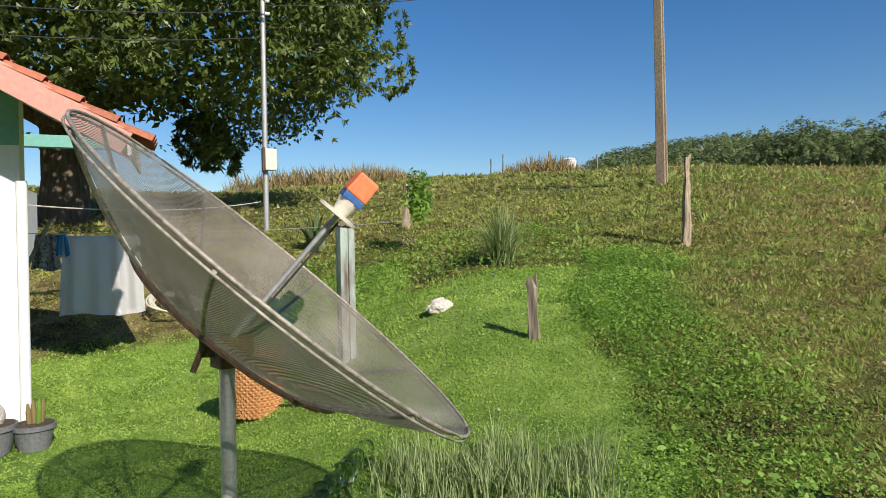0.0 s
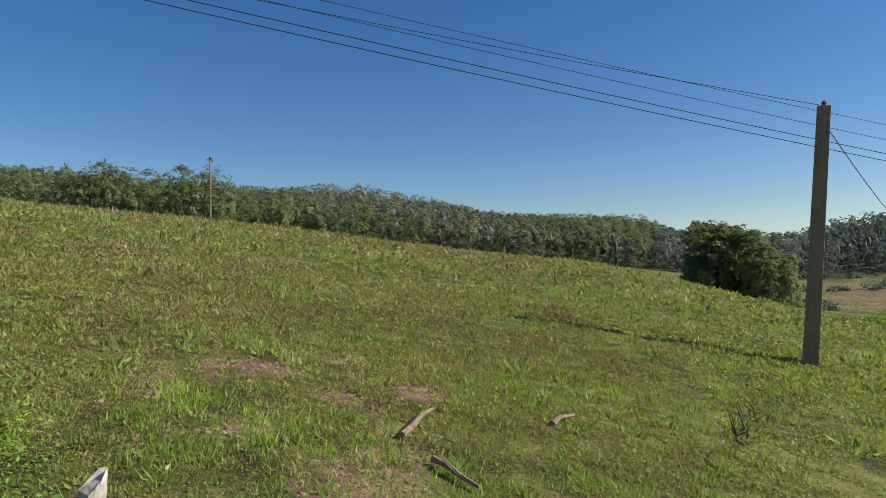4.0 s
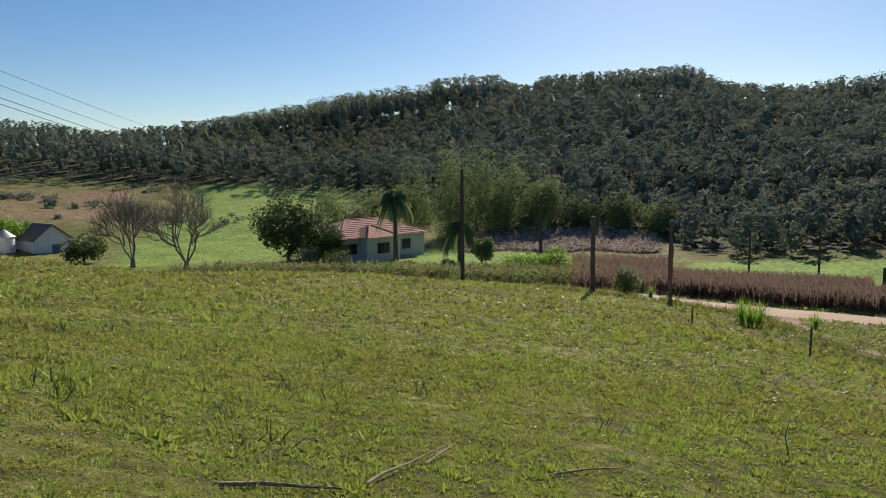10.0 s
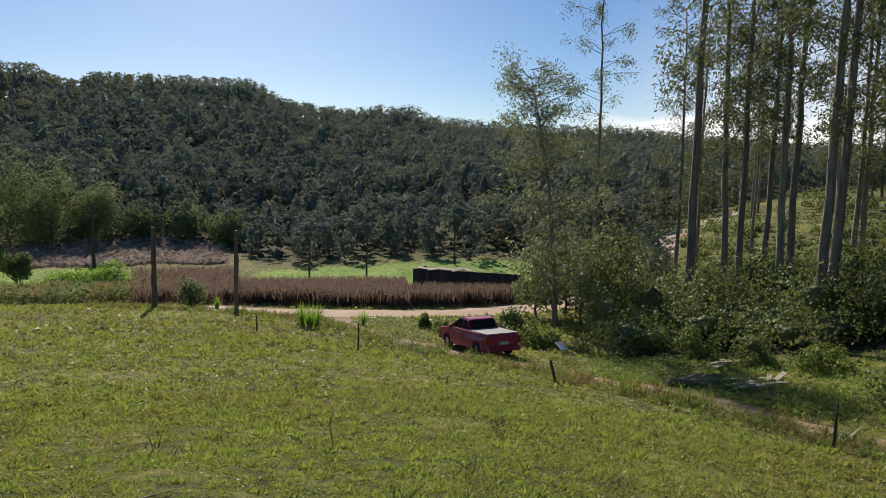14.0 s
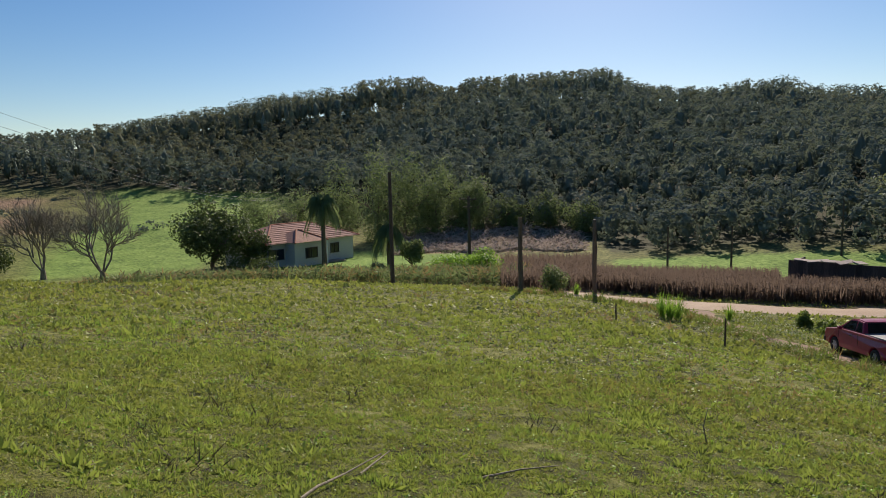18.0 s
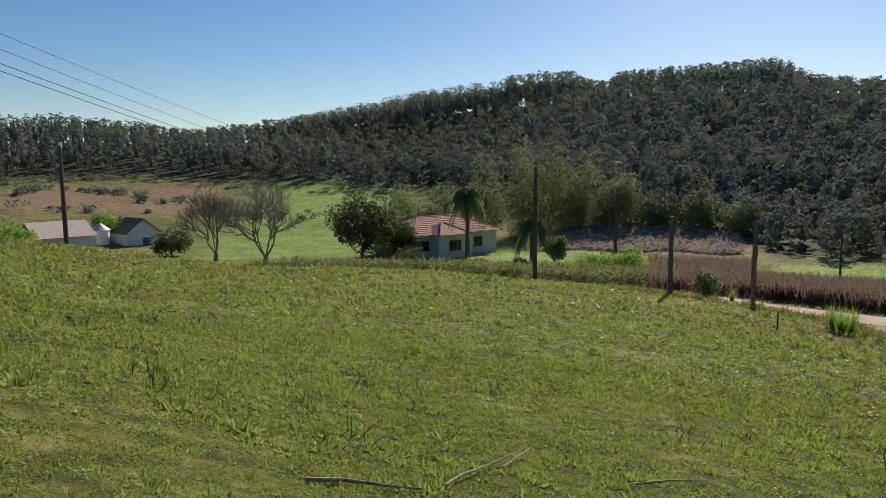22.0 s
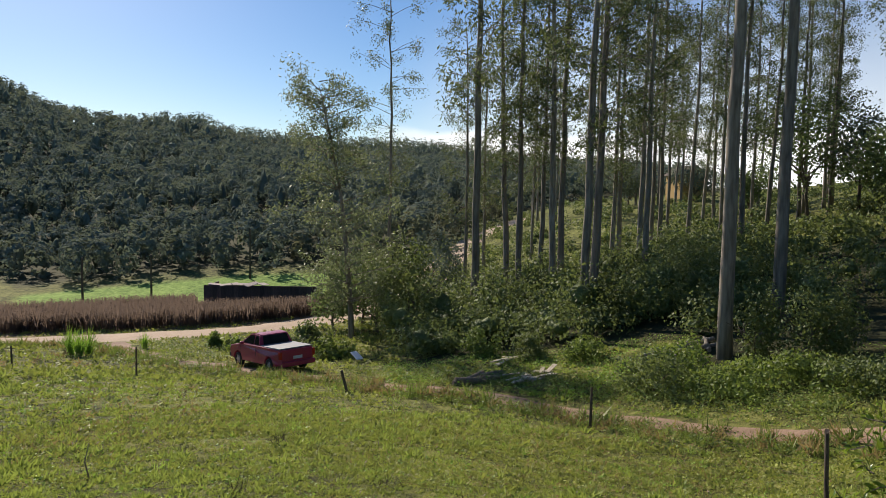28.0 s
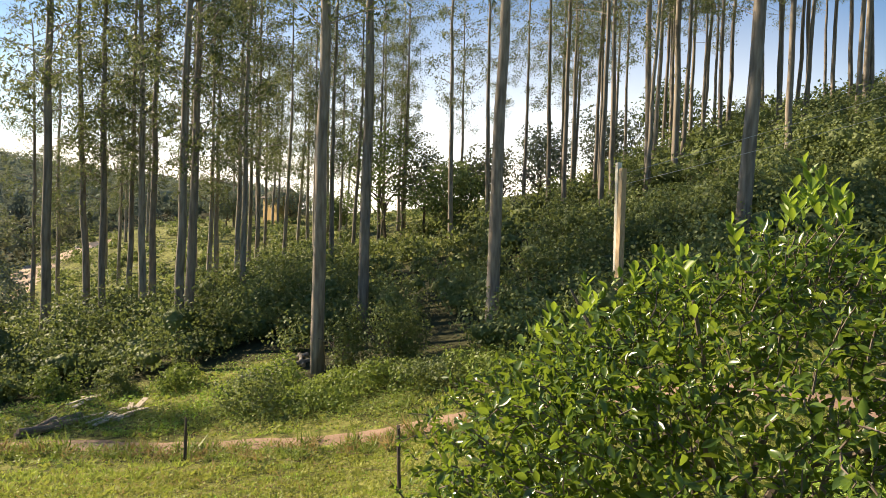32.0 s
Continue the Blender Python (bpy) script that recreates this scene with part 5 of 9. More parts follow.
tm = build_meter_pole()
wire("service_wire", tm, top1, 0.35, 0.009, "thin service wire from the meter pole to the concrete pole")
wire("service_wire", tm + Vector((0, 0, -0.1)), (-3.5, 9.5, 4.6), 0.12, 0.009, "thin service wire from the meter pole to the house")
wire("service_wire", tm + Vector((0, 0, -0.62)), (-3.5, 9.5, 4.25), 0.12, 0.009, "thin service wire from the meter pole to the house")
wire("house_wire", (-3.2, 6.6, 2.3), (1.6, 13.3, 2.5), 0.25, 0.008, "pale drooping wire from the house wall", mat=M_CREAM)

# stakes along the track, with fence wire
STAKES = [(5.84, -31.83, 0.75), (1.07, -27.7, 1.12), (-5.21, -20.7, 0.75), (-10.2, -14.9, 1.05), (-9.8, -7.9, 1.15)]
for k, (x, y, h) in enumerate(STAKES):
    wooden_post("fence_stake", (x, y), h, 0.035 if k != 2 else 0.045, M_DARKWOOD, "thin dark wooden fence stake beside the dirt track" if k != 2 else "leaning rusty-brown fence stake beside the dirt track",
                (0, (0, 0, -14, 0, 6, 3)[k]), 20 + k, category="fence stake", ragged=0.02)
order = [0, 1, 2, 3, 4]
for a, b in zip(order, order[1:]):
    for hz in (0.35, 0.62):
        xa, ya, ha = STAKES[a]
        xb, yb, hb = STAKES[b]
        wire("fence_wire", (xa, ya, gz(xa, ya) + hz), (xb, yb, gz(xb, yb) + hz), 0.05, 0.003, "thin fence wire along the track", 10, M_RUST)


def build_broken_pole():
    x, y = place(251.6, 23)
    root = thing("broken_pole", "pale snapped timber post with wire among the bushes", "post", at=(x, y, gz(x, y)), turn=-35)
    zt = 1.6 + 23 * math.tan(radians(6.0)) - gz(x, y)
    bm = bm_new()
    add_box(bm, (0.2, 0.22, zt - 0.15), (0.1, 0, (zt - 0.15) / 2), taper=0.9, bevel=0.012)
    part("timber", bm, M_SPLITWOOD, root)
    bm = bm_new()
    add_box(bm, (0.16, 0.14, zt * 0.7), (0.12, -0.17, zt * 0.66), (0, 0.8, 0), bevel=0.01)
    part("pale_board", bm, M_CREAM, root, "sun-bleached whitish board")
    bm = bm_new()
    add_cyl(bm, 0.06, 0.05, 0.1, (-0.02, -0.12, zt - 0.85), sides=12)
    part("insulator", bm, M_RUST, root, "reddish brown insulator")
    p = Vector((x, y, gz(x, y) + zt - 0.3))
    for k in range(2):
        wire("stay_wire", p + Vector((0, 0, -0.35 * k)), (p.x - 6 + 6 * k, p.y + 26, p.z + 9 - 2.2 * k), 0.3, 0.008, "pale wire rising from the broken post into the trees", 14, M_GALV)


build_broken_pole()

# ---- roads ----
def ribbon(name, line, width, mat, label, lift=0.035, seed=1, cells=4):
    """A worn dirt way laid over the ground along a line of points."""
    rng = np.random.RandomState(seed)
    pts = []
    for (x0, y0), (x1, y1) in zip(line, line[1:]):
        n = max(2, int(math.hypot(x1 - x0, y1 - y0) / 0.6))
        pts += [(x0 + (x1 - x0) * k / n, y0 + (y1 - y0) * k / n) for k in range(n)]
    pts = np.array(pts + [line[-1]])
    for _ in range(12):
        pts[1:-1] = (pts[:-2] + pts[1:-1] * 2 + pts[2:]) / 4
    d = np.gradient(pts, axis=0)
    d /= np.linalg.norm(d, axis=1)[:, None]
    nrm = np.stack([-d[:, 1], d[:, 0]], 1)
    verts = []
    for k in range(len(pts)):
        wl = width / 2 * (1 + 0.16 * math.sin(k * 0.37 + seed) + rng.uniform(-0.1, 0.1))
        wr = width / 2 * (1 + 0.16 * math.sin(k * 0.29 + seed * 2) + rng.uniform(-0.1, 0.1))
        for c in range(cells + 1):
            o = -wl + (wl + wr) * c / cells
            x, y = pts[k] + nrm[k] * o
            edge = 1 if 0 < c < cells else 0
            rut = -0.03 if c in (1, cells - 1) else 0
            verts.append((x, y, gz(x, y) + (lift + rut if edge else -0.02)))
    faces = [(i * (cells + 1) + c, i * (cells + 1) + c + 1, (i + 1) * (cells + 1) + c + 1, (i + 1) * (cells + 1) + c) for i in range(len(pts) - 1) for c in range(cells)]
    ob = mesh_object(name, verts, faces, mat, smooth=True)
    return tagged(ob, label, "road", kind="structure")


ROAD_LINE = [place(a, r) for a, r in ((165.5, 45.5), (168, 44.5), (175, 42.5), (182, 43), (189, 44.5), (194, 47), (198, 54), (201, 64), (203, 76), (205, 86), (209, 96))]
TRACK_LINE = [place(a, r) for a, r in ((176.5, 40), (179, 33), (185, 29.8), (191, 27), (196, 23.8), (202, 22.0), (210, 20.9), (219, 18.9), (226, 18.2), (234, 17.6), (247, 17.2), (263, 16.8), (282, 16.4), (298, 17.5))]
ribbon("dirt_road", ROAD_LINE, 4.4, M_ROAD, "pale brown dirt road through the valley", 0.06, 2, 6)
ribbon("dirt_track", TRACK_LINE, 1.7, M_TRACK, "narrow reddish dirt track below the pasture", 0.04, 5)


# ---- buildings in the valley ----
def window_part(root, at, w, h, axis_turn, frame_mat, glass_mat, depth=0.12):
    holder = new("window")
    holder.parent = root
    holder.matrix_local = pose(*at, 0, 0, axis_turn)
    bm = bm_new()
    for dx in (-w / 2, 0, w / 2):
        add_box(bm, (0.06, depth, h), (dx, 0, 0))
    for dz in (-h / 2, h / 2):
        add_box(bm, (w + 0.1, depth, 0.07), (0, 0, dz))
    part("window_frame", bm, frame_mat, holder)
    bm = bm_new()
    add_box(bm, (w, 0.03, h), (0, 0.02, 0))
    part("pane", bm, glass_mat, holder)
    return holder


M_CREAMWALL = rough_surface("cream_wall_paint", (0.46, 0.45, 0.42), (0.60, 0.585, 0.55), 0.6, 8.0, 0.85, 0.1)
M_DARKTRIM = rough_surface("dark_trim", (0.05, 0.04, 0.035), (0.10, 0.08, 0.07), 3, 20, 0.7, 0.1)
M_GREYWALL = rough_surface("white_limewash", (0.60, 0.61, 0.62), (0.78, 0.79, 0.80), 0.8, 8, 0.9, 0.1)
M_BLUEDOOR = rough_surface("blue_door_paint", (0.04, 0.10, 0.22), (0.07, 0.15, 0.30), 2, 15, 0.7, 0.05)
M_YELLOWWALL = rough_surface("ochre_wall_paint", (0.50, 0.33, 0.13), (0.62, 0.42, 0.18), 0.8, 8, 0.85, 0.1)
M_DARKSHED = rough_surface("dark_shed_boards", (0.045, 0.034, 0.03), (0.12, 0.09, 0.075), 0.8, 14, 0.85, 0.3, stretch=(4, 4, 0.3), vary=0.35)


def hip_roof(bm, x0, x1, y0, y1, z, rise, inset):
    """A hipped roof slab over a rectangle, its ridge along the longer side x."""
    a = [bm.verts.new(p) for p in ((x0, y0, z), (x1, y0, z), (x1, y1, z), (x0, y1, z))]
    ym = (y0 + y1) / 2
    r = [bm.verts.new((x0 + inset, ym, z + rise)), bm.verts.new((x1 - inset, ym, z + rise))]
    bm.faces.new((a[0], a[1], r[1], r[0]))
    bm.faces.new((a[2], a[3], r[0], r[1]))
    bm.faces.new((a[1], a[2], r[1]))
    bm.faces.new((a[3], a[0], r[0]))
    bm.faces.new(a[::-1])
    bmesh.ops.recalc_face_normals(bm, faces=bm.faces)


def roof_battens(root, x0, x1, y0, z, rise, run, step, mat):
    """Rows of raised tile courses on one slope, for relief."""
    n = int(run / step)
    for k in range(n):
        s = (k + 0.5) / n
        cut = s * run * 0.95
        bm = bm_new()
        add_box(bm, ((x1 - x0) - 2 * cut, step * 0.55, 0.05), ((x0 + x1) / 2, y0 + s * run, z + s * rise + 0.02), (math.degrees(math.atan2(rise, run)), 0, 0))
        part("tile_course", bm, mat, root)


def build_farmhouse():
    p0, p1 = Vector((48.4, -59.6, 0)), Vector((45.2, -72.2, 0))
    L = (p1 - p0).length
    d = (p1 - p0).normalized()
    z = -8.62
    root = thing("farmhouse", "low pale farmhouse with a red clay hipped roof on a lawn", "house")
    m = Matrix.Identity(4)
    inward = Vector((-d.y, d.x, 0))
    m.col[0][:3], m.col[1][:3] = d, inward
    m.translation = (p0.x, p0.y, z)
    root.matrix_world = m
    D, H = 8.0, 2.85
    walls = [("front_wall", (L, 0.22, H + 0.5), (L / 2, 0.11, H / 2 - 0.25)), ("rear_wall", (L, 0.22, H + 0.5), (L / 2, D - 0.11, H / 2 - 0.25)),
             ("end_wall", (0.22, D - 0.44, H + 0.5), (0.11, D / 2, H / 2 - 0.25)), ("end_wall", (0.22, D - 0.44, H + 0.5), (L - 0.11, D / 2, H / 2 - 0.25))]
    for n, s, at in walls:
        bm = bm_new()
        add_box(bm, s, at)
        part(n, bm, M_CREAMWALL, root)
    # projecting front room
    bm = bm_new()
    add_box(bm, (4.6, 1.6, H + 0.5), (4.8, -0.8, H / 2 - 0.25))
    part("front_room", bm, M_CREAMWALL, root)
    bm = bm_new()
    hip_roof(bm, -0.6, L + 0.6, -0.6, D + 0.6, H - 0.02, 1.75, 4.2)
    part("roof", bm, M_ROOFFAR, root)
    bm = bm_new()
    hip_roof(bm, 0, 4.9, 0, 5.2, 0, 1.25, 2.3)
    o = part("front_roof", bm, M_ROOFFAR, root)
    o.matrix_local = pose(2.3, -2.0, H + 0.01)
    roof_battens(root, -0.6, L + 0.6, -0.6, H - 0.02, 1.75, 4.6, 0.42, M_ROOFFAR)
    for a, b in (((-0.6, -0.6, H), (3.6, D / 2, H + 1.74)), ((L + 0.6, -0.6, H), (L - 3.6, D / 2, H + 1.74)), ((3.6, D / 2, H + 1.76), (L - 3.6, D / 2, H + 1.76)), ((2.3, -2.0, H), (4.6, 0.6, H + 1.27)), ((7.2, -2.0, H), (4.9, 0.6, H + 1.27))):
        bm = bm_new()
        add_tube(bm, [a, b], [0.1, 0.1], 6)
        part("ridge_tiles", bm, M_TILE, root)
    for x, y, w in ((1.15, -0.02, 2.1), (4.9, -1.62, 1.7), (9.9, -0.02, 1.3)):
        window_part(root, (x, y, 1.55), w, 1.15, 0, M_DARKTRIM, M_GLASSDARK)
    bm = bm_new()
    add_box(bm, (1.05, 0.1, 2.1), (7.9, -0.04, 1.05), bevel=0.01)
    part("door", bm, M_DARKTRIM, root)
    bm = bm_new()
    add_box(bm, (3.2, 1.6, 0.25), (8.6, -0.9, 0.05), bevel=0.02)
    part("porch_step", bm, M_CONCRETE, root)
    bm = bm_new()
    add_tube(bm, [(7.2, -1.7, 0.1), (7.2, -1.7, H)], [0.09, 0.09], 10)
    part("porch_column", bm, M_GREYWALL, root)


build_farmhouse()


def gable_shed(name, label, az, r, turn, W, D, H, rise, wall_mat, roof_mat, door=True, lift=0.0):
    x, y = place(az, r)
    root = thing(name, label, "farm building", at=(x, y, gz(x, y) + lift), turn=turn)
    bm = bm_new()
    add_profile(bm, [(-W / 2, -1), (W / 2, -1), (W / 2, H), (0, H + rise), (-W / 2, H)], D)
    part("wall", bm, wall_mat, root)
    for s in (-1, 1):
        bm = bm_new()
        run = W / 2 + 0.35
        ln = math.hypot(run, rise * run / (W / 2))
        ang = math.degrees(math.atan2(rise, W / 2))
        add_box(bm, (ln, D + 0.7, 0.09), (s * run / 2, 0, H + rise + 0.06 - rise * 0.5 * run / (W / 2)), (0, s * ang, 0))
        part("roof_slope", bm, roof_mat, root)
    if door:
        bm = bm_new()
        add_box(bm, (0.9, 0.1, 1.5), (0.35, -D / 2 - 0.03, 0.75), bevel=0.01)
        part("door", bm, M_BLUEDOOR, root, "blue painted door")
    return root


M_BARNROOF = rough_surface("brown_barn_roof", (0.15, 0.095, 0.07), (0.29, 0.195, 0.15), 0.8, 5.0, 0.85, 0.2)
gable_shed("barn", "small white gabled barn with a blue door and brown roof", 118.4, 104, -95, 4.4, 7.0, 2.3, 1.75, M_GREYWALL, M_BARNROOF, lift=-0.6)
gable_shed("shed", "low white shed with a pale sheet roof below the crest", 113.3, 100, 176, 6.4, 6.6, 2.0, 1.7, M_GREYWALL, M_ASBESTOS, door=False, lift=-0.6)
gable_shed("hill_house", "ochre yellow house behind the eucalyptus trees", 222.3, 99, -5, 4.0, 3.6, 3.3, 1.2, M_YELLOWWALL, M_DARKWOOD, door=False, lift=0.2)


def build_silos():
    for az, r, h in ((115.0, 101, 1.7), (116.2, 102, 2.0)):
        x, y = place(az, r)
        root = thing("feed_silo", "small grey feed silo with a pale cone roof", "silo", "silos by the barn", at=(x, y, gz(x, y)))
        bm = bm_new()
        add_cyl(bm, 1.15, 1.15, h, (0, 0, 0), sides=24)
        for k in range(5):
            add_cyl(bm, 1.19, 1.19, 0.06, (0, 0, 0.2 + k * h / 5), sides=24)
        part("drum", bm, M_GREYWALL, root)
        bm = bm_new()
        add_cyl(bm, 1.35, 0.12, 0.95, (0, 0, h), sides=24)
        part("cone_roof", bm, M_GALV, root)


build_silos()


def build_dark_shed():
    a, b = Vector((*place(183.0, 56), 0)), Vector((*place(192.0, 54), 0))
    d = b - a
    L = d.length
    x, y = (a.x + b.x) / 2, (a.y + b.y) / 2
    z = min(gz(a.x, a.y), gz(b.x, b.y))
    root = thing("field_shed", "long low dark boarded shed at the edge of the dry field", "shed", at=(x, y, z), turn=math.degrees(math.atan2(d.y, d.x)))
    n = 26
    for k in range(n):
        bm = bm_new()
        w = L / n
        add_box(bm, (w * 0.995, 0.05, 2.25 + 0.015 * math.sin(k * 2.3)), (-L / 2 + w * (k + 0.5), 0.02 * (k % 2), 1.05))
        part("board", bm, M_DARKSHED, root)
    for s in (-1, 1):
        bm = bm_new()
        add_box(bm, (0.08, 3.6, 2.1), (s * (L / 2 - 0.05), 1.85, 1.0))
        part("end_wall", bm, M_DARKSHED, root)
    bm = bm_new()
    add_box(bm, (L, 3.9, 0.07), (0, 2.0, 1.62))
    part("roof_sheet", bm, M_DARKSHED, root)
    for k in range(5):
        bm = bm_new()
        add_box(bm, (1.4, 0.5, 0.05), (-L / 2 + 1 + k * 0.9, 0.3, 2.2 + 0.02 * k), (6 + k * 3, 5 * (-1) ** k, 20 * k))
        part("loose_sheet", bm, M_ASBESTOS, root, "pale loose sheet metal on the roof")


build_dark_shed()


# ---- the pickup ----
M_CARRED = rough_surface("red_car_paint", (0.27, 0.008, 0.05), (0.34, 0.012, 0.066), 1.0, 5.0, 0.38, 0.0)
M_CARRED.node_tree.nodes["Principled BSDF"].inputs["Coat Weight"].default_value = 0.25
M_TYRE = rough_surface("tyre_rubber", (0.012, 0.012, 0.013), (0.03, 0.03, 0.032), 8, 60, 0.85, 0.2)
M_ALLOY = rough_surface("alloy_wheel", (0.5, 0.5, 0.52), (0.62, 0.62, 0.64), 8, 40, 0.35, 0.0, 0.7)
M_TONNEAU = rough_surface("grey_vinyl_cover", (0.17, 0.175, 0.19), (0.25, 0.26, 0.28), 2, 40, 0.6, 0.1)
M_BLACKPLASTIC = rough_surface("black_plastic", (0.015, 0.015, 0.016), (0.04, 0.04, 0.042), 5, 40, 0.6, 0.05)
M_REDLAMP = rough_surface("red_lamp_lens", (0.30, 0.01, 0.01), (0.42, 0.02, 0.02), 4, 30, 0.15, 0)
M_HEADLAMP = rough_surface("headlamp_lens", (0.6, 0.62, 0.65), (0.75, 0.77, 0.8), 4, 30, 0.1, 0)
M_PLATE = rough_surface("grey_plate", (0.5, 0.5, 0.5), (0.62, 0.62, 0.62), 4, 30, 0.5, 0)


def build_pickup():
    rear, front = Vector((-4.0, -28.2, 0)), Vector((-2.9, -31.0, 0))
    d = (front - rear).normalized()
    left = Vector((-d.y, d.x, 0))
    mid = (rear + front) / 2 - left * 0.72
    zf, zr = gz(*(mid + d * 1.3)[:2]), gz(*(mid - d * 1.3)[:2])
    root = thing("pickup_truck", "red pickup truck with grey bed cover parked on the track", "pickup truck")
    pitch = math.degrees(math.atan2(zr - zf, 2.6))
    root.matrix_world = Matrix.Translation((mid.x, mid.y, (zf + zr) / 2 + 0.03)) @ pose(0, 0, 0, 0, 0, math.degrees(math.atan2(d.y, d.x))) @ pose(0, 0, 0, 0, pitch, 0)

    def arch(cx, r, z0):
        return [(cx + r * math.cos(a), 0.33 + r * math.sin(a)) for a in [math.pi * k / 8 for k in range(9)]]

    W = 1.68
    axf, axr, R = 1.33, -1.36, 0.36
    low = 0.30
    prof = [(2.16, low + 0.02), (2.24, 0.5), (2.22, 0.66), (2.05, 0.86), (1.2, 0.99), (0.9, 1.02), (-0.5, 1.03), (-2.16, 1.0), (-2.22, 0.9), (-2.24, 0.5), (-2.18, low + 0.06)]
    prof += [(axr - R, low)] + [(axr - R * math.cos(a), 0.31 + R * math.sin(a)) for a in [math.pi * k / 8 for k in range(9)]] + [(axr + R, low)]
    prof += [(axf - R, low)] + [(axf - R * math.cos(a), 0.31 + R * math.sin(a)) for a in [math.pi * k / 8 for k in range(9)]] + [(axf + R, low)]
    bm = bm_new()
    add_profile(bm, prof, W)
    for v in bm.verts:
        z = v.co.z
        tuck = 0.97 if z > 0.9 else (0.985 if z < 0.4 else 1.0)
        nose = 1 - 0.12 * max(0, (abs(v.co.x) - 1.9) / 0.35)
        v.co.y *= tuck * nose
    es = [e for e in bm.edges if abs(e.verts[0].co.y - e.verts[1].co.y) < 0.1 and e.calc_length() > 0.05]
    bmesh.ops.bevel(bm, geom=es, offset=0.045, segments=3, affect="EDGES", profile=0.6)
    part("body", bm, M_CARRED, root, smooth=False)
    # cabin
    cab = [(1.18, 1.0), (0.42, 1.46), (0.1, 1.5), (-0.25, 1.48), (-0.42, 1.44), (-0.62, 1.0)]
    bm = bm_new()
    add_profile(bm, cab, W * 0.94)
    for v in bm.verts:
        v.co.y *= 1 - 0.2 * max(0, (v.co.z - 1.0) / 0.5)
    bmesh.ops.bevel(bm, geom=[e for e in bm.edges], offset=0.035, segments=2, affect="EDGES")
    part("cabin", bm, M_CARRED, root)

    def glass(points, name):
        b = bm_new()
        b.faces.new([b.verts.new(p) for p in points])
        bmesh.ops.solidify(b, geom=b.faces[:], thickness=0.012)
        part(name, b, M_GLASSDARK, root, "dark tinted glass")

    yy = lambda z: W * 0.47 * (1 - 0.2 * (z - 1.0) / 0.5) + 0.006
    for s in (-1, 1):
        glass([(0.92, s * yy(1.06), 1.06), (0.40, s * yy(1.4), 1.4), (-0.02, s * yy(1.42), 1.42), (-0.02, s * yy(1.06), 1.06)], "side_window")
        glass([(-0.08, s * yy(1.06), 1.06), (-0.08, s * yy(1.42), 1.42), (-0.34, s * yy(1.4), 1.4), (-0.48, s * yy(1.06), 1.06)], "side_window")
    glass([(-0.615, 0.62, 1.06), (-0.615, -0.62, 1.06), (-0.455, -0.56, 1.42), (-0.455, 0.56, 1.42)], "rear_window")
    glass([(1.12, 0.66, 1.06), (1.12, -0.66, 1.06), (0.5, -0.56, 1.44), (0.5, 0.56, 1.44)], "windscreen")
    bm = bm_new()
    add_box(bm, (1.56, W * 0.9, 0.045), (-1.38, 0, 1.035), bevel=0.015)
    part("bed_cover", bm, M_TONNEAU, root, "grey vinyl tonneau cover")
    bm = bm_new()
    add_box(bm, (0.05, W * 0.84, 0.42), (-2.225, 0, 0.78), bevel=0.015)
    part("tailgate", bm, M_CARRED, root)
    bm = bm_new()
    add_box(bm, (0.2, W * 0.93, 0.2), (-2.24, 0, 0.42), bevel=0.04)
    part("rear_bumper", bm, M_CARRED, root)
    bm = bm_new()
    add_box(bm, (0.03, 0.42, 0.12), (-2.262, 0, 0.66), bevel=0.005)
    part("number_plate", bm, M_PLATE, root, "plain pale number plate")
    bm = bm_new()
    add_box(bm, (0.18, W * 0.92, 0.2), (2.2, 0, 0.42), bevel=0.04)
    part("front_bumper", bm, M_BLACKPLASTIC, root)
    for s in (-1, 1):
        bm = bm_new()
        add_box(bm, (0.1, 0.13, 0.3), (-2.2, s * W * 0.455, 0.78), bevel=0.02)
        part("tail_lamp", bm, M_REDLAMP, root)
        bm = bm_new()
        add_box(bm, (0.22, 0.3, 0.16), (2.08, s * W * 0.36, 0.72), bevel=0.03)
        part("headlamp", bm, M_HEADLAMP, root)
        bm = bm_new()
        add_box(bm, (0.12, 0.16, 0.12), (0.85, s * (W * 0.5 + 0.04), 1.06), bevel=0.03)
        part("wing_mirror", bm, M_CARRED, root)
        bm = bm_new()
        add_box(bm, (0.16, 0.02, 0.03), (0.15, s * W * 0.5, 0.86), bevel=0.006)
        part("door_handle", bm, M_BLACKPLASTIC, root)
        for xx in (1.02, -0.3):
            bm = bm_new()
            add_box(bm, (0.012, 0.008, 0.55), (xx, s * (W * 0.5 + 0.001), 0.7))
            part("door_seam", bm, M_BLACKPLASTIC, root)
        for ax in (axf, axr):
            w = new("wheel")
            w.parent = root
            w.matrix_local = pose(ax, s * (W / 2 - 0.1), 0.30, 90, 0, 0)
            bm = bm_new()
            for a, b in (((0.30, -0.09), (0.30, 0.09)),):
                n = 28
                prof2 = [(0.19, -0.095), (0.27, -0.1), (0.30, -0.08), (0.30, 0.08), (0.27, 0.1), (0.19, 0.095)]
                rings = [[bm.verts.new((r * math.cos(2 * math.pi * i / n), r * math.sin(2 * math.pi * i / n), z)) for i in range(n)] for r, z in prof2]
                for q in range(len(rings)):
                    A, B = rings[q], rings[(q + 1) % len(rings)]
                    for i in range(n):
                        bm.faces.new((A[i], A[(i + 1) % n], B[(i + 1) % n], B[i]))
            bmesh.ops.recalc_face_normals(bm, faces=bm.faces)
            part("tyre", bm, M_TYRE, w)
            bm = bm_new()
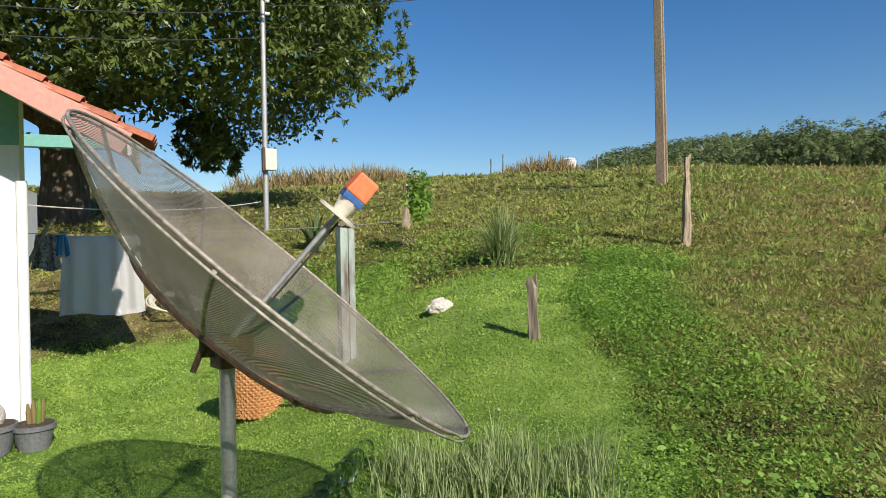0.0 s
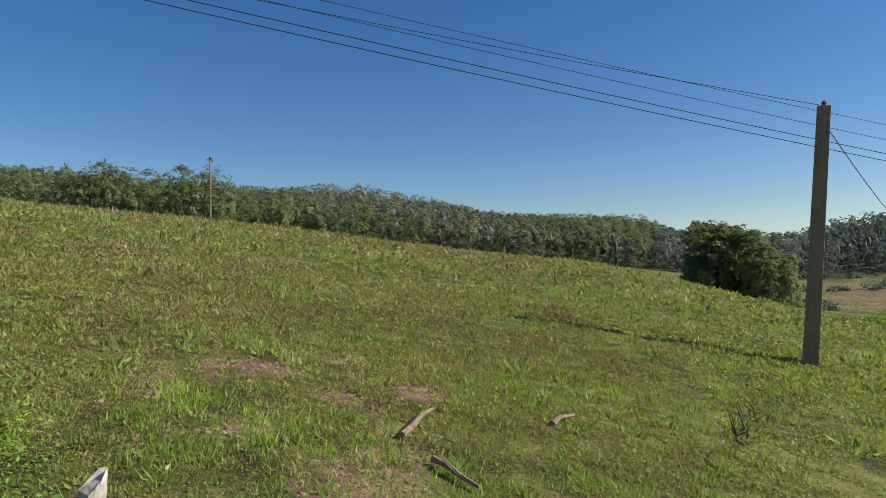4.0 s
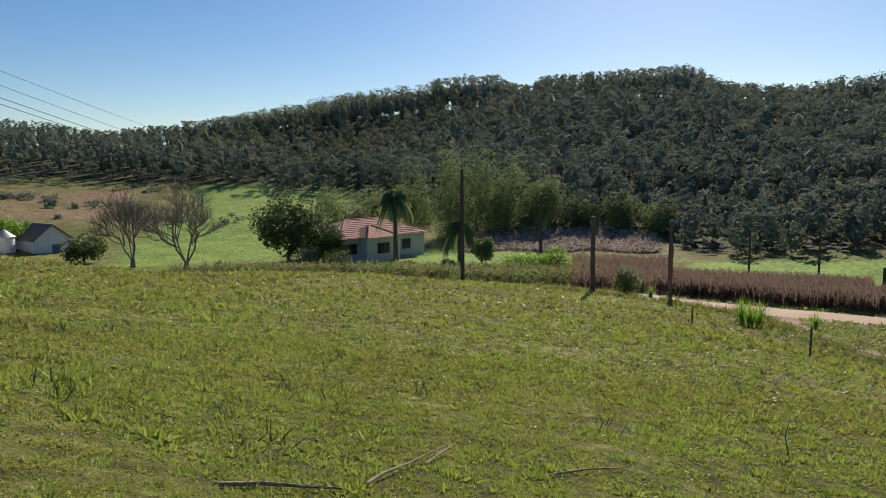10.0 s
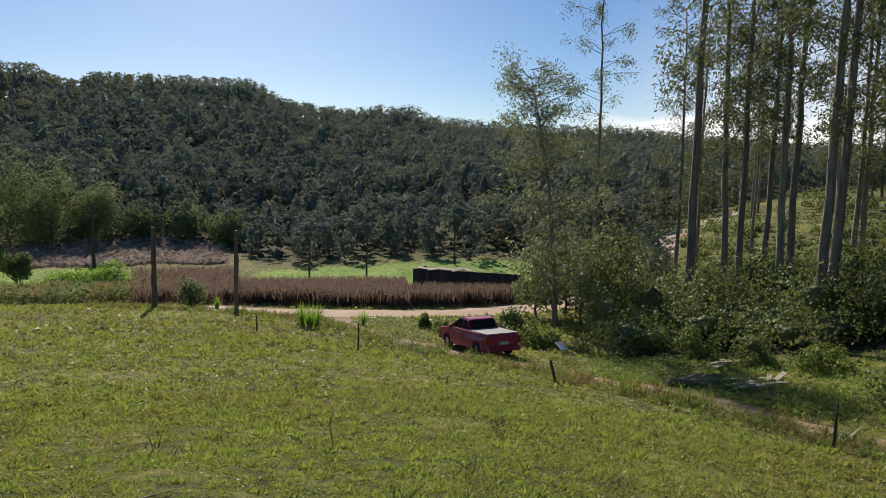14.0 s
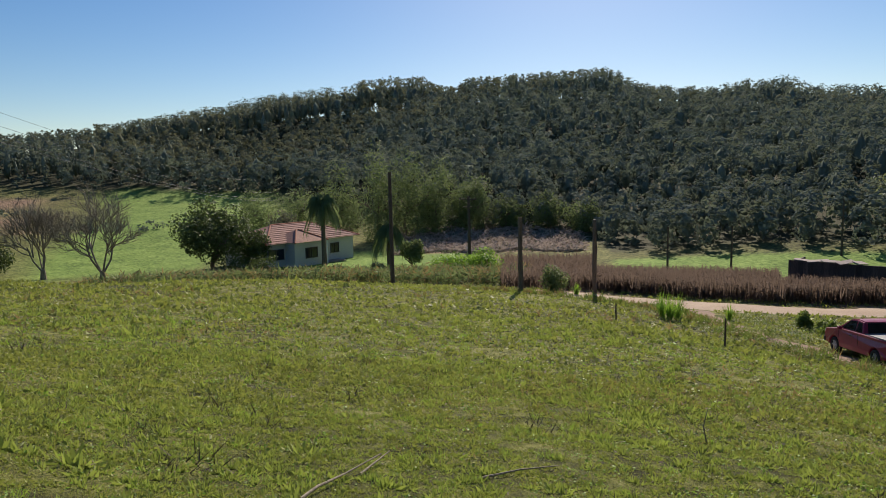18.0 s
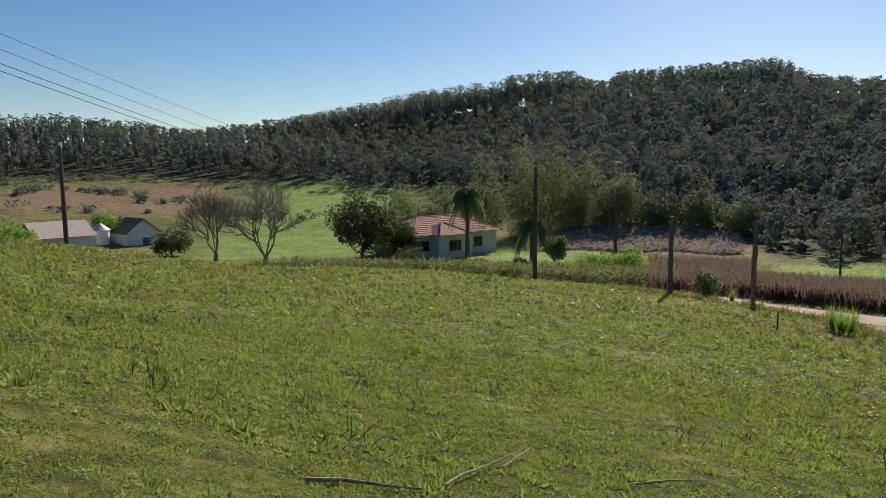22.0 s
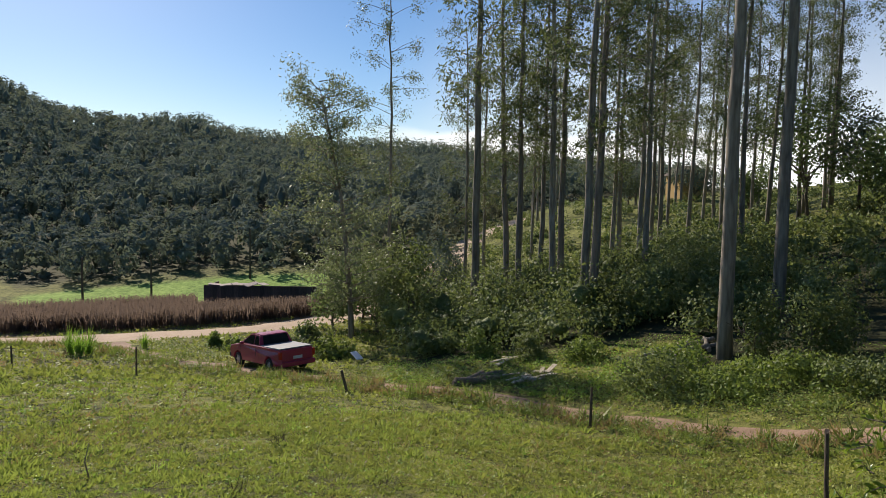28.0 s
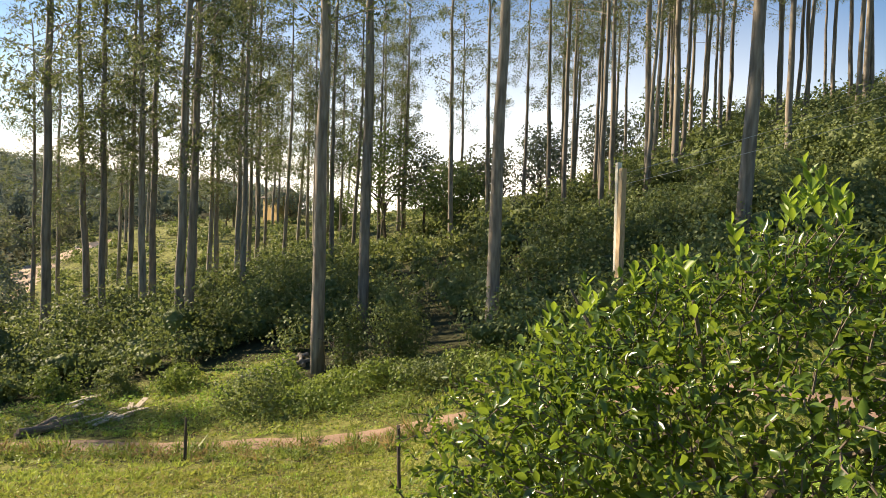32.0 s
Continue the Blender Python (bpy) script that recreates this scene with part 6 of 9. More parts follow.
            add_cyl(bm, 0.195, 0.195, 0.1, (0, 0, -0.05), sides=24)
            for i in range(6):
                add_box(bm, (0.17, 0.045, 0.17), (0.1 * math.cos(i * 1.047), 0.1 * math.sin(i * 1.047), 0), (0, 0, 60 * i), bevel=0.008)
            part("rim", bm, M_ALLOY, w)


build_pickup()


# ---- loose timber by the track ----
def log_heap(name, centre, n, length, radius, mat, label, spread, seed, plank=False):
    rng = random.Random(seed)
    x, y = centre
    root = thing(name, label, "wood pile", at=(x, y, gz(x, y)))
    for k in range(n):
        bm = bm_new()
        L = length * rng.uniform(0.6, 1.2)
        if plank:
            add_box(bm, (L, rng.uniform(0.12, 0.22), 0.035), bevel=0.006)
        else:
            add_cyl(bm, radius * rng.uniform(0.7, 1.1), radius * rng.uniform(0.7, 1.0), L, (0, 0, -L / 2), sides=10)
            roughen(bm, radius * 0.12, k, 6)
            bmesh.ops.rotate(bm, matrix=Euler((0, radians(90), 0)).to_matrix(), verts=bm.verts)
        o = part("plank" if plank else "log", bm, mat, root)
        dx, dy = rng.uniform(-spread, spread), rng.uniform(-spread, spread) * 0.6
        o.matrix_local = pose(dx, dy, gz(x + dx, y + dy) - gz(x, y) + radius + 0.05 * (k % 3), rng.uniform(-6, 6), rng.uniform(-9, 9), rng.uniform(-35, 35) + 20)
    return root


M_BROWNLOG = rough_surface("brown_log_bark", (0.10, 0.07, 0.05), (0.36, 0.27, 0.19), 6.0, 30.0, 0.9, 0.5)
M_PALEWOOD = rough_surface("sawn_pale_wood", (0.36, 0.29, 0.2), (0.62, 0.54, 0.42), 3, 30, 0.85, 0.3, stretch=(0.2, 1, 1))
log_heap("log_pile", (-10.5, -22.0), 7, 1.1, 0.11, M_BROWNLOG, "small heap of cut brown logs beside the track", 0.9, 3)
log_heap("plank_heap", (-12.3, -21.4), 14, 0.95, 0.05, M_PALEWOOD, "scattered pale sawn planks beside the track", 0.9, 5, plank=True)
log_heap("plank_heap", (-13.3, -24.6), 8, 0.9, 0.05, M_PALEWOOD, "short pale offcuts among the weeds", 1.1, 6, plank=True)
log_heap("log_pile", (-18.0, -19.9), 10, 2.2, 0.09, M_POSTWOOD, "stack of thin grey poles below the eucalyptus", 0.9, 9)
log_heap("log_pile", (-13.0, -42.5), 9, 1.8, 0.1, M_PALEWOOD, "pale felled logs beside the dirt road", 1.4, 11)
bm = bm_new()
add_box(bm, (0.36, 0.03, 0.6), (0, 0, 0.18), (66, 0, 0), bevel=0.005)
_bo = part("white_board", bm, M_WHITE)
_bo.matrix_world = pose(-7.9, -29.7, gz(-7.9, -29.7) + 0.1, 0, 0, 20)
tagged(_bo, "small white board lying tilted beside the track", "board")


def fallen_branch(at, path, r, label, mat=None, seed=0):
    x, y = at
    bm = bm_new()
    pts = []
    for dx, dy, dz in path:
        pts.append((dx, dy, gz(x + dx, y + dy) - gz(x, y) + dz))
    add_tube(bm, pts, [r * (1 - 0.55 * k / (len(pts) - 1)) for k in range(len(pts))], 7)
    roughen(bm, r * 0.35, seed, 12)
    o = part("fallen_branch", bm, mat or M_POSTWOOD)
    o.matrix_world = pose(x, y, gz(x, y))
    return tagged(o, label, "branch")


fallen_branch((5.1, 0.86), [(-0.3, 0.02, 0.03), (-0.1, 0.0, 0.05), (0.18, 0.01, 0.05), (0.38, -0.03, 0.06)], 0.028, "short broken brown branch lying on bare soil", M_BROWNLOG, 1)
fallen_branch((6.0, -0.1), [(-0.1, 0.05, 0.03), (0.08, 0.0, 0.05), (0.3, -0.11, 0.04)], 0.026, "short brown branch lying in the grass", M_BROWNLOG, 2)
fallen_branch((4.42, 0.45), [(0.1, 0.13, 0.04), (0.03, 0.04, 0.06), (-0.06, -0.07, 0.05), (-0.13, -0.2, 0.04)], 0.027, "curved brown branch lying on bare soil", M_BROWNLOG, 3)

# ---- trees ----
def limbs(rng, base, height, radius, forks=3, levels=3, spread=0.6, up=0.35, first=0.3, shrink=0.68):
    """Tubes of a branching tree and its twig ends, growing from a base."""
    tubes, tips = [], []

    def grow(p, d, length, r, level):
        q = p + d * length
        mid = p + d * length * 0.5 + Vector(rng.normal(size=3)) * length * 0.06
        tubes.append(tube([p, mid, q], [r, r * 0.82, r * 0.62], 7 if level < 2 else 5))
        if level >= levels:
            tips.append(q)
            return
        for k in range(forks + (rng.rand() < 0.4)):
            a = rng.uniform(0, 6.283)
            side = Vector((math.cos(a), math.sin(a), up * rng.uniform(0.2, 1.3)))
            nd = (d * (1 - spread) + side * spread).normalized()
            start = p.lerp(q, rng.uniform(0.55, 1.0))
            grow(start, nd, length * shrink * rng.uniform(0.75, 1.2), r * 0.58, level + 1)

    grow(Vector(base), Vector((rng.normal() * 0.04, rng.normal() * 0.04, 1)).normalized(), height * first, radius, 0)
    return tubes, tips


def leaf_crown(name, pts, size, mat, parent, rng, ratio=0.45, droop=0.2, label="", normal=None):
    v, f = leaf_quads(np.asarray(pts), size, rng, ratio, droop, normal)
    return mesh_object(name, v, f, mat, parent, label=label)


def rosettes(tips, outs, per, length, ratio, rng, droop=0.35):
    """Whorls of long leaves that radiate from each twig end."""
    n = len(tips)
    k = np.repeat(np.arange(n), per)
    o = outs[k] / (np.linalg.norm(outs[k], axis=1)[:, None] + 1e-9)
    r = rng.normal(size=o.shape)
    r -= o * np.sum(r * o, 1)[:, None]
    r /= np.linalg.norm(r, axis=1)[:, None] + 1e-9
    d = r * rng.uniform(0.5, 1.1, (len(k), 1)) + o * rng.uniform(0.1, 0.9, (len(k), 1)) - np.array([0, 0, droop])
    d /= np.linalg.norm(d, axis=1)[:, None]
    s = np.cross(d, o + 0.35 * rng.normal(size=o.shape))
    s /= np.linalg.norm(s, axis=1)[:, None] + 1e-9
    up = np.cross(s, d)
    L = rng.uniform(length[0], length[1], (len(k), 1))
    p = tips[k] - o * rng.uniform(0, 0.5, (len(k), 1)) * L
    mid = p + d * L * 0.5 + up * L * 0.06
    v = np.stack([p, mid + s * L * ratio * 0.5, p + d * L - up * L * 0.08, mid - s * L * ratio * 0.5], 1).reshape(-1, 3)
    return v, np.arange(4 * len(k)).reshape(-1, 4)


def round_tree(name, label, at, height, width, mat, leaves, leaf, seed, trunk=0.18, low=-0.75, lumps=14, droop=0.25, bark=None, lump=0.42, group="", crown_low=0.12):
    rng = np.random.RandomState(seed)
    x, y = at
    root = thing(name, label, "tree" if "bush" not in name and "shrub" not in name else "bush", group, at=(x, y, gz(x, y)), turn=seed * 37 % 360)
    tubes, tips = limbs(rng, (0, 0, -0.3), height, trunk, levels=2, first=0.32)
    v, f = join_tubes(tubes)
    mesh_object("trunk", v, f, bark or M_BARK, root)
    rz = height * (1 - crown_low) / 2 if crown_low else height * 0.6
    p, face = lobed_crown(leaves, rng, (width / 2 * 1.16, width / 2 * 1.16, rz * 1.12), lobes=int(lumps * 1.4), size=(lump * 0.5, lump * 1.15))
    p[:, 2] += height * (crown_low + (1 - crown_low) / 2) if crown_low else height * 0.35
    if not crown_low:
        p[:, 2] = np.where(p[:, 2] < 0, -0.7 * p[:, 2], p[:, 2])
    v, f = leaf_quads(p, leaf * rng.uniform(0.7, 1.25, leaves), rng, 0.55, droop, face)
    mesh_object("crown", v, f, mat, root)
    return root


def build_mango():
    rng = np.random.RandomState(5)
    x, y = place(351.5, 21.2)
    root = thing("mango_tree", "huge dark green mango tree behind the house", "tree", at=(x, y, gz(x, y) - 0.3))
    root.scale = (1.22, 1.22, 1.2)
    tubes = [tube([(0, 0, -0.5), (0.05, 0, 1.2), (0.0, 0.1, 3.0)], [0.62, 0.46, 0.44], 12)]
    tips = []
    for k in range(9):
        a = k * 0.7 + rng.uniform(-0.2, 0.2)
        r = rng.uniform(2.5, 4.5)
        e = (r * math.cos(a), r * math.sin(a), rng.uniform(4.0, 7))
        tubes.append(tube(wander(rng, (0, 0, 2.2), e, 5, 0.25), [0.3, 0.24, 0.18, 0.13, 0.09, 0.05], 7))
        tips.append(e)
    v, f = join_tubes(tubes)
    mesh_object("trunk", v, f, M_BARK, root)
    c = rng.normal(size=(190, 3))
    c /= np.linalg.norm(c, axis=1)[:, None]
    c[:, 2] = np.where(c[:, 2] < -0.5, -c[:, 2] * 0.5, c[:, 2])
    c = c * rng.uniform(0.78, 0.95, (190, 1)) * np.array([7.3, 7.3, 4.4]) + np.array([0.8, 0, 4.9])
    tips_at, outs = [], []
    for q in c[c[:, 2] > 1.6]:
        m = 56
        d = rng.normal(size=(m, 3))
        d /= np.linalg.norm(d, axis=1)[:, None]
        tips_at.append(q + d * rng.uniform(0.7, 1.25) * np.array([1, 1, 0.75]) * rng.uniform(0.8, 1.05, (m, 1)))
        outs.append(d)
    tips_at, outs = np.concatenate(tips_at), np.concatenate(outs)
    ok = (np.sum(((tips_at - np.array([0.8, 0, 4.9])) / np.array([6.3, 6.3, 3.7])) ** 2, 1) > 0.8) & (tips_at[:, 2] > 1.9) & (tips_at[:, 1] < 2.5)
    v, f = rosettes(tips_at[ok], outs[ok] + np.array([0, 0, -0.1]), 17, (0.11, 0.2), 0.28, rng)
    mesh_object("crown", v, f, M_MANGO, root)
    d = rng.normal(size=(38000, 3))
    d /= np.linalg.norm(d, axis=1)[:, None]
    inner = d * np.array([6.4, 6.4, 3.7]) * rng.uniform(0.8, 0.97, (len(d), 1)) + np.array([0.8, 0, 4.9])
    inner = inner[(inner[:, 2] > 2.3) & (inner[:, 1] < 3)]
    leaf_crown("inner_foliage", inner, rng.uniform(0.11, 0.18, len(inner)), M_MANGO, root, rng, 0.5, 0.3, normal=inner / 6 - np.array([0, 0, 0.7]))
    d = rng.uniform(-1, 1, (52000, 3))
    d = d[np.linalg.norm(d, axis=1) < 1] * np.array([5.9, 5.9, 3.3]) + np.array([0.8, 0, 5.0])
    d = d[(d[:, 2] > 2.6) & (d[:, 1] < 1)]
    leaf_crown("shaded_foliage", d, rng.uniform(0.2, 0.32, len(d)), M_MANGO, root, rng, 0.5, 0.4)
    low, face = lobed_crown(260, rng, (1.0, 1.0, 1.1), 9)
    v, f = rosettes(low + np.array([3.2, -1.2, 2.1]), face, 15, (0.13, 0.22), 0.27, rng)
    mesh_object("low_bough", v, f, M_MANGO, root)


build_mango()


def bare_tree(at, height, spread, seed, label):
    rng = np.random.RandomState(seed)
    x, y = at
    root = thing("bare_tree", label, "tree", "leafless trees", at=(x, y, gz(x, y)))
    tubes = []
    for k in range(4):
        a = 1.57 * k + rng.uniform(-0.5, 0.5)
        sub, tips = limbs(rng, (0, 0, 0), height * 1.25, 0.11, forks=4, levels=4, spread=0.5, up=0.6, first=0.27, shrink=0.72)
        lean = Matrix.Translation((0, 0, 0.7)) @ Matrix.Rotation(rng.uniform(0.12, 0.5), 4, Vector((-math.sin(a), math.cos(a), 0)))
        wide = Matrix.Diagonal((spread / height * 1.15, spread / height * 1.15, 1, 1))
        for v, f in sub:
            tubes.append(([tuple(wide @ (lean @ Vector(p))) for p in v], f))
    v, f = join_tubes(tubes)
    mesh_object("branchwork", v, f, M_POSTWOOD, root)
    v, f = tube([(0, 0, -0.5), (0.03, 0, 0.4), (0, 0, 1.1)], [0.36, 0.28, 0.2], 10)
    mesh_object("trunk", v, f, M_POSTWOOD, root)


bare_tree(place(124.5, 80), 9.4, 6.6, 31, "leafless grey-brown tree standing in the valley pasture")
bare_tree(place(128.4, 74), 10.2, 8.6, 32, "wide leafless grey tree standing in the valley pasture")

round_tree("shade_tree", "dense dark green rounded tree near the farmhouse", place(136.6, 75), 8.0, 8.0, M_SHADE, 7600, 0.34, 3, 0.3, crown_low=0.05, lumps=24)
round_tree("shade_tree", "smaller dark green tree beside the farmhouse", place(139.5, 76), 5.2, 4.6, M_SHADE, 3200, 0.3, 4, 0.2, crown_low=0.03)
round_tree("garden_tree", "small green tree on the farmhouse lawn", place(152.8, 70), 3.6, 3.0, M_FOREST_FRESH, 1500, 0.3, 7, 0.14, crown_low=0.2)
round_tree("garden_tree", "orange-tinged tree behind the farmhouse roof", place(142.0, 92), 6.4, 4.6, M_FOREST_OLIVE, 1800, 0.42, 8, 0.2)
for k, (az, r, h, w) in enumerate(((150.0, 101, 16.5, 8.0), (152.6, 103, 15.0, 8.0), (155.2, 105, 13.5, 7.5), (158.0, 106, 10.0, 7), (146.8, 110, 11.5, 9), (143.6, 116, 8.0, 9), (140.5, 120, 7.2, 9), (161.0, 107, 5.8, 7), (164.5, 106.5, 6.2, 7), (167.5, 104, 5.6, 6.5))):
    round_tree("valley_tree", "tall pale green feathery tree behind the farmhouse" if k < 5 else "green broadleaf tree at the foot of the wooded hill", place(az, r), h, w, M_VALLEY, 6500 if k < 5 else 3600, 0.32, 50 + k, 0.2, lumps=26, lump=0.4, crown_low=0.0)
round_tree("round_bush", "dark rounded bush beside the white barn", place(121.2, 86), 3.6, 4.6, M_SHADE, 2600, 0.32, 21, 0.12, crown_low=0.02)
round_tree("garden_tree", "small bright green tree between the barn and shed", place(116.6, 105), 4.6, 4.6, M_WEED, 1800, 0.36, 22, 0.14)
round_tree("hedge_bush", "light green bushes below the pasture crest", place(110.8, 96), 3.2, 6.5, M_WEED, 2200, 0.34, 23, 0.12, crown_low=0.0)
round_tree("hedge_bush", "light green bushes below the pasture crest", place(108.6, 99), 2.8, 6.0, M_WEED, 2000, 0.34, 24, 0.12, crown_low=0.0)
round_tree("yellow_bush", "leafy yellow-green bushes behind the corn field", place(159.0, 67), 2.6, 5.5, M_WEED, 2600, 0.28, 25, 0.1, crown_low=0.0)
round_tree("yellow_bush", "leafy yellow-green bushes behind the corn field", place(156.8, 69), 1.9, 5.5, M_WEED, 2200, 0.28, 26, 0.1, crown_low=0.0)
round_tree("round_bush", "small rounded green bush beside the tall timber posts", place(165.0, 46.5), 2.1, 2.3, M_VALLEY, 1800, 0.19, 27, 0.06, crown_low=0.0)
for k, (az, r, h) in enumerate(((184.2, 36.5, 0.9), (192.0, 36, 1.5), (186.0, 34.5, 0.9), (190.5, 33.0, 1.2), (194, 31.5, 1.2))):
    round_tree("roadside_bush", "tangled green bush on the verge between track and road", place(az, r), h, h * (1.6 if k else 0.9), M_VERGE if k % 2 == 0 else M_VINE, 1500, 0.19, 60 + k, 0.04, crown_low=0.0)


def build_palm(at, h, reach, fronds, seed, label, stem=0.3, hang=0.8):
    """A palm: a ringed stem and a full head of fronds, each a rib with two rows of hanging leaflets."""
    x, y = at
    rng = np.random.RandomState(seed)
    root = thing("palm_tree", label, "palm", at=(x, y, gz(x, y)))
    v, f = tube([(0, 0, -0.4), (0.05, 0, h * 0.3), (0.02, 0, h * 0.6), (0, 0, h)], [stem * 1.1, stem * 0.85, stem * 0.75, stem * 0.85], 12)
    mesh_object("trunk", v, f, M_BARK, root)
    for k in range(fronds):
        a = k * 2.4 + rng.uniform(-0.3, 0.3)
        el = rng.uniform(-0.45, 1.35)
        L = reach * rng.uniform(0.8, 1.1)
        path = []
        for i in range(9):
            s = i / 8
            flat = math.cos(el) * s * (1 - 0.22 * s)
            path.append(Vector((math.cos(a) * L * flat, math.sin(a) * L * flat, h + L * (math.sin(el) * s - hang * s * s))))
        vs, fs = tube(path, [0.035 - 0.003 * i for i in range(9)], 4)
        verts, faces = list(vs), list(fs)
        side = Vector((-math.sin(a), math.cos(a), 0))
        for i in range(1, 9):
            ahead = path[i] - path[i - 1]
            for j in range(4):
                p = path[i - 1].lerp(path[i], j / 4)
                for sg in (-1, 1):
                    tip = p + side * sg * rng.uniform(0.25, 0.5) + Vector((0, 0, -rng.uniform(0.35, 0.75))) + ahead * 0.7
                    wd = ahead.normalized() * 0.07
                    o = len(verts)
                    verts += [tuple(p - wd), tuple(p + wd), tuple(tip)]
                    faces.append((o, o + 1, o + 2))
        mesh_object("frond", verts, faces, M_VALLEY, root)


build_palm(place(145.45, 77), 7.2, 2.95, 52, 12, "tall palm with a full head of drooping fronds before the farmhouse")
build_palm(place(150.9, 69), 4.6, 2.3, 46, 13, "short palm with long drooping fronds on the farmhouse lawn", 0.22, 1.0)
for k, (az, r, h, w) in enumerate(((138.0, 72.5, 2.6, 4.4), (140.4, 70.5, 2.4, 3.2), (143.9, 67, 1.2, 2.6), (146.6, 67.5, 1.3, 2.0), (149.9, 67.2, 1.4, 1.6))):
    round_tree("garden_bush", "dark garden bush before the farmhouse", place(az, r), h, w, M_SHADE if k != 4 else M_EUCYOUNG, 1300, 0.2, 70 + k, 0.05, crown_low=0.0)


# ---- eucalyptus stand ----
def west(az, r):
    a = radians(az)
    return -0.4 + r * math.sin(a), -0.55 + r * math.cos(a)


def eucalyptus_model(seed, height, radius, leafy_from, boughs, per, name_label):
    rng = np.random.RandomState(seed)
    root = thing("eucalyptus_tree", name_label, "tree", "eucalyptus stand")
    n = 14
    sway = rng.normal(size=2) * 0.2
    path = [(sway[0] * math.sin(k / n * 2.2) + rng.normal() * 0.03, sway[1] * math.sin(k / n * 2.6) + rng.normal() * 0.03, -0.8 + (height + 0.8) * k / n) for k in range(n + 1)]
    v, f = tube(path, [radius * (1.12 if k == 0 else 1.0) * (1 - 0.78 * k / n) for k in range(n + 1)], 10)
    mesh_object("trunk", v, f, M_EUCBARK, root, smooth=True)
    tubes, pts = [], []
    for b in range(boughs):
        z = leafy_from + (height - leafy_from) * (b + rng.uniform(0, 1)) / boughs
        k = min(n - 1, int((z + 0.8) / (height + 0.8) * n))
        p = Vector((path[k][0], path[k][1], z))
        a = rng.uniform(0, 6.283)
        L = rng.uniform(0.9, 3.0) * (1.0 if z < height * 0.75 else 1.2)
        e = p + Vector((math.cos(a) * L, math.sin(a) * L, rng.uniform(0.2, 1.3)))
        hang = e + Vector((math.cos(a) * 0.35, math.sin(a) * 0.35, -0.35))
        tubes.append(tube([p, p.lerp(e, 0.5) + Vector((0, 0, 0.1)), e, hang], [0.028, 0.02, 0.013, 0.006], 5))
        for c in range(3):
            q = p.lerp(e, rng.uniform(0.5, 1.05)) + Vector(rng.normal(size=3)) * 0.2
            pp = np.array(q)[None] + rng.normal(size=(per, 3)) * np.array([0.26, 0.26, 0.24])
            pp[:, 2] -= np.abs(rng.normal(size=per)) * 0.22
            pts.append(pp)
    v, f = join_tubes(tubes)
    mesh_object("branchwork", v, f, M_EUCBARK, root)
    pts = np.concatenate(pts)
    leaf_crown("foliage", pts, rng.uniform(0.15, 0.27, len(pts)), M_EUC, root, rng, 0.34, 0.8)
    return root


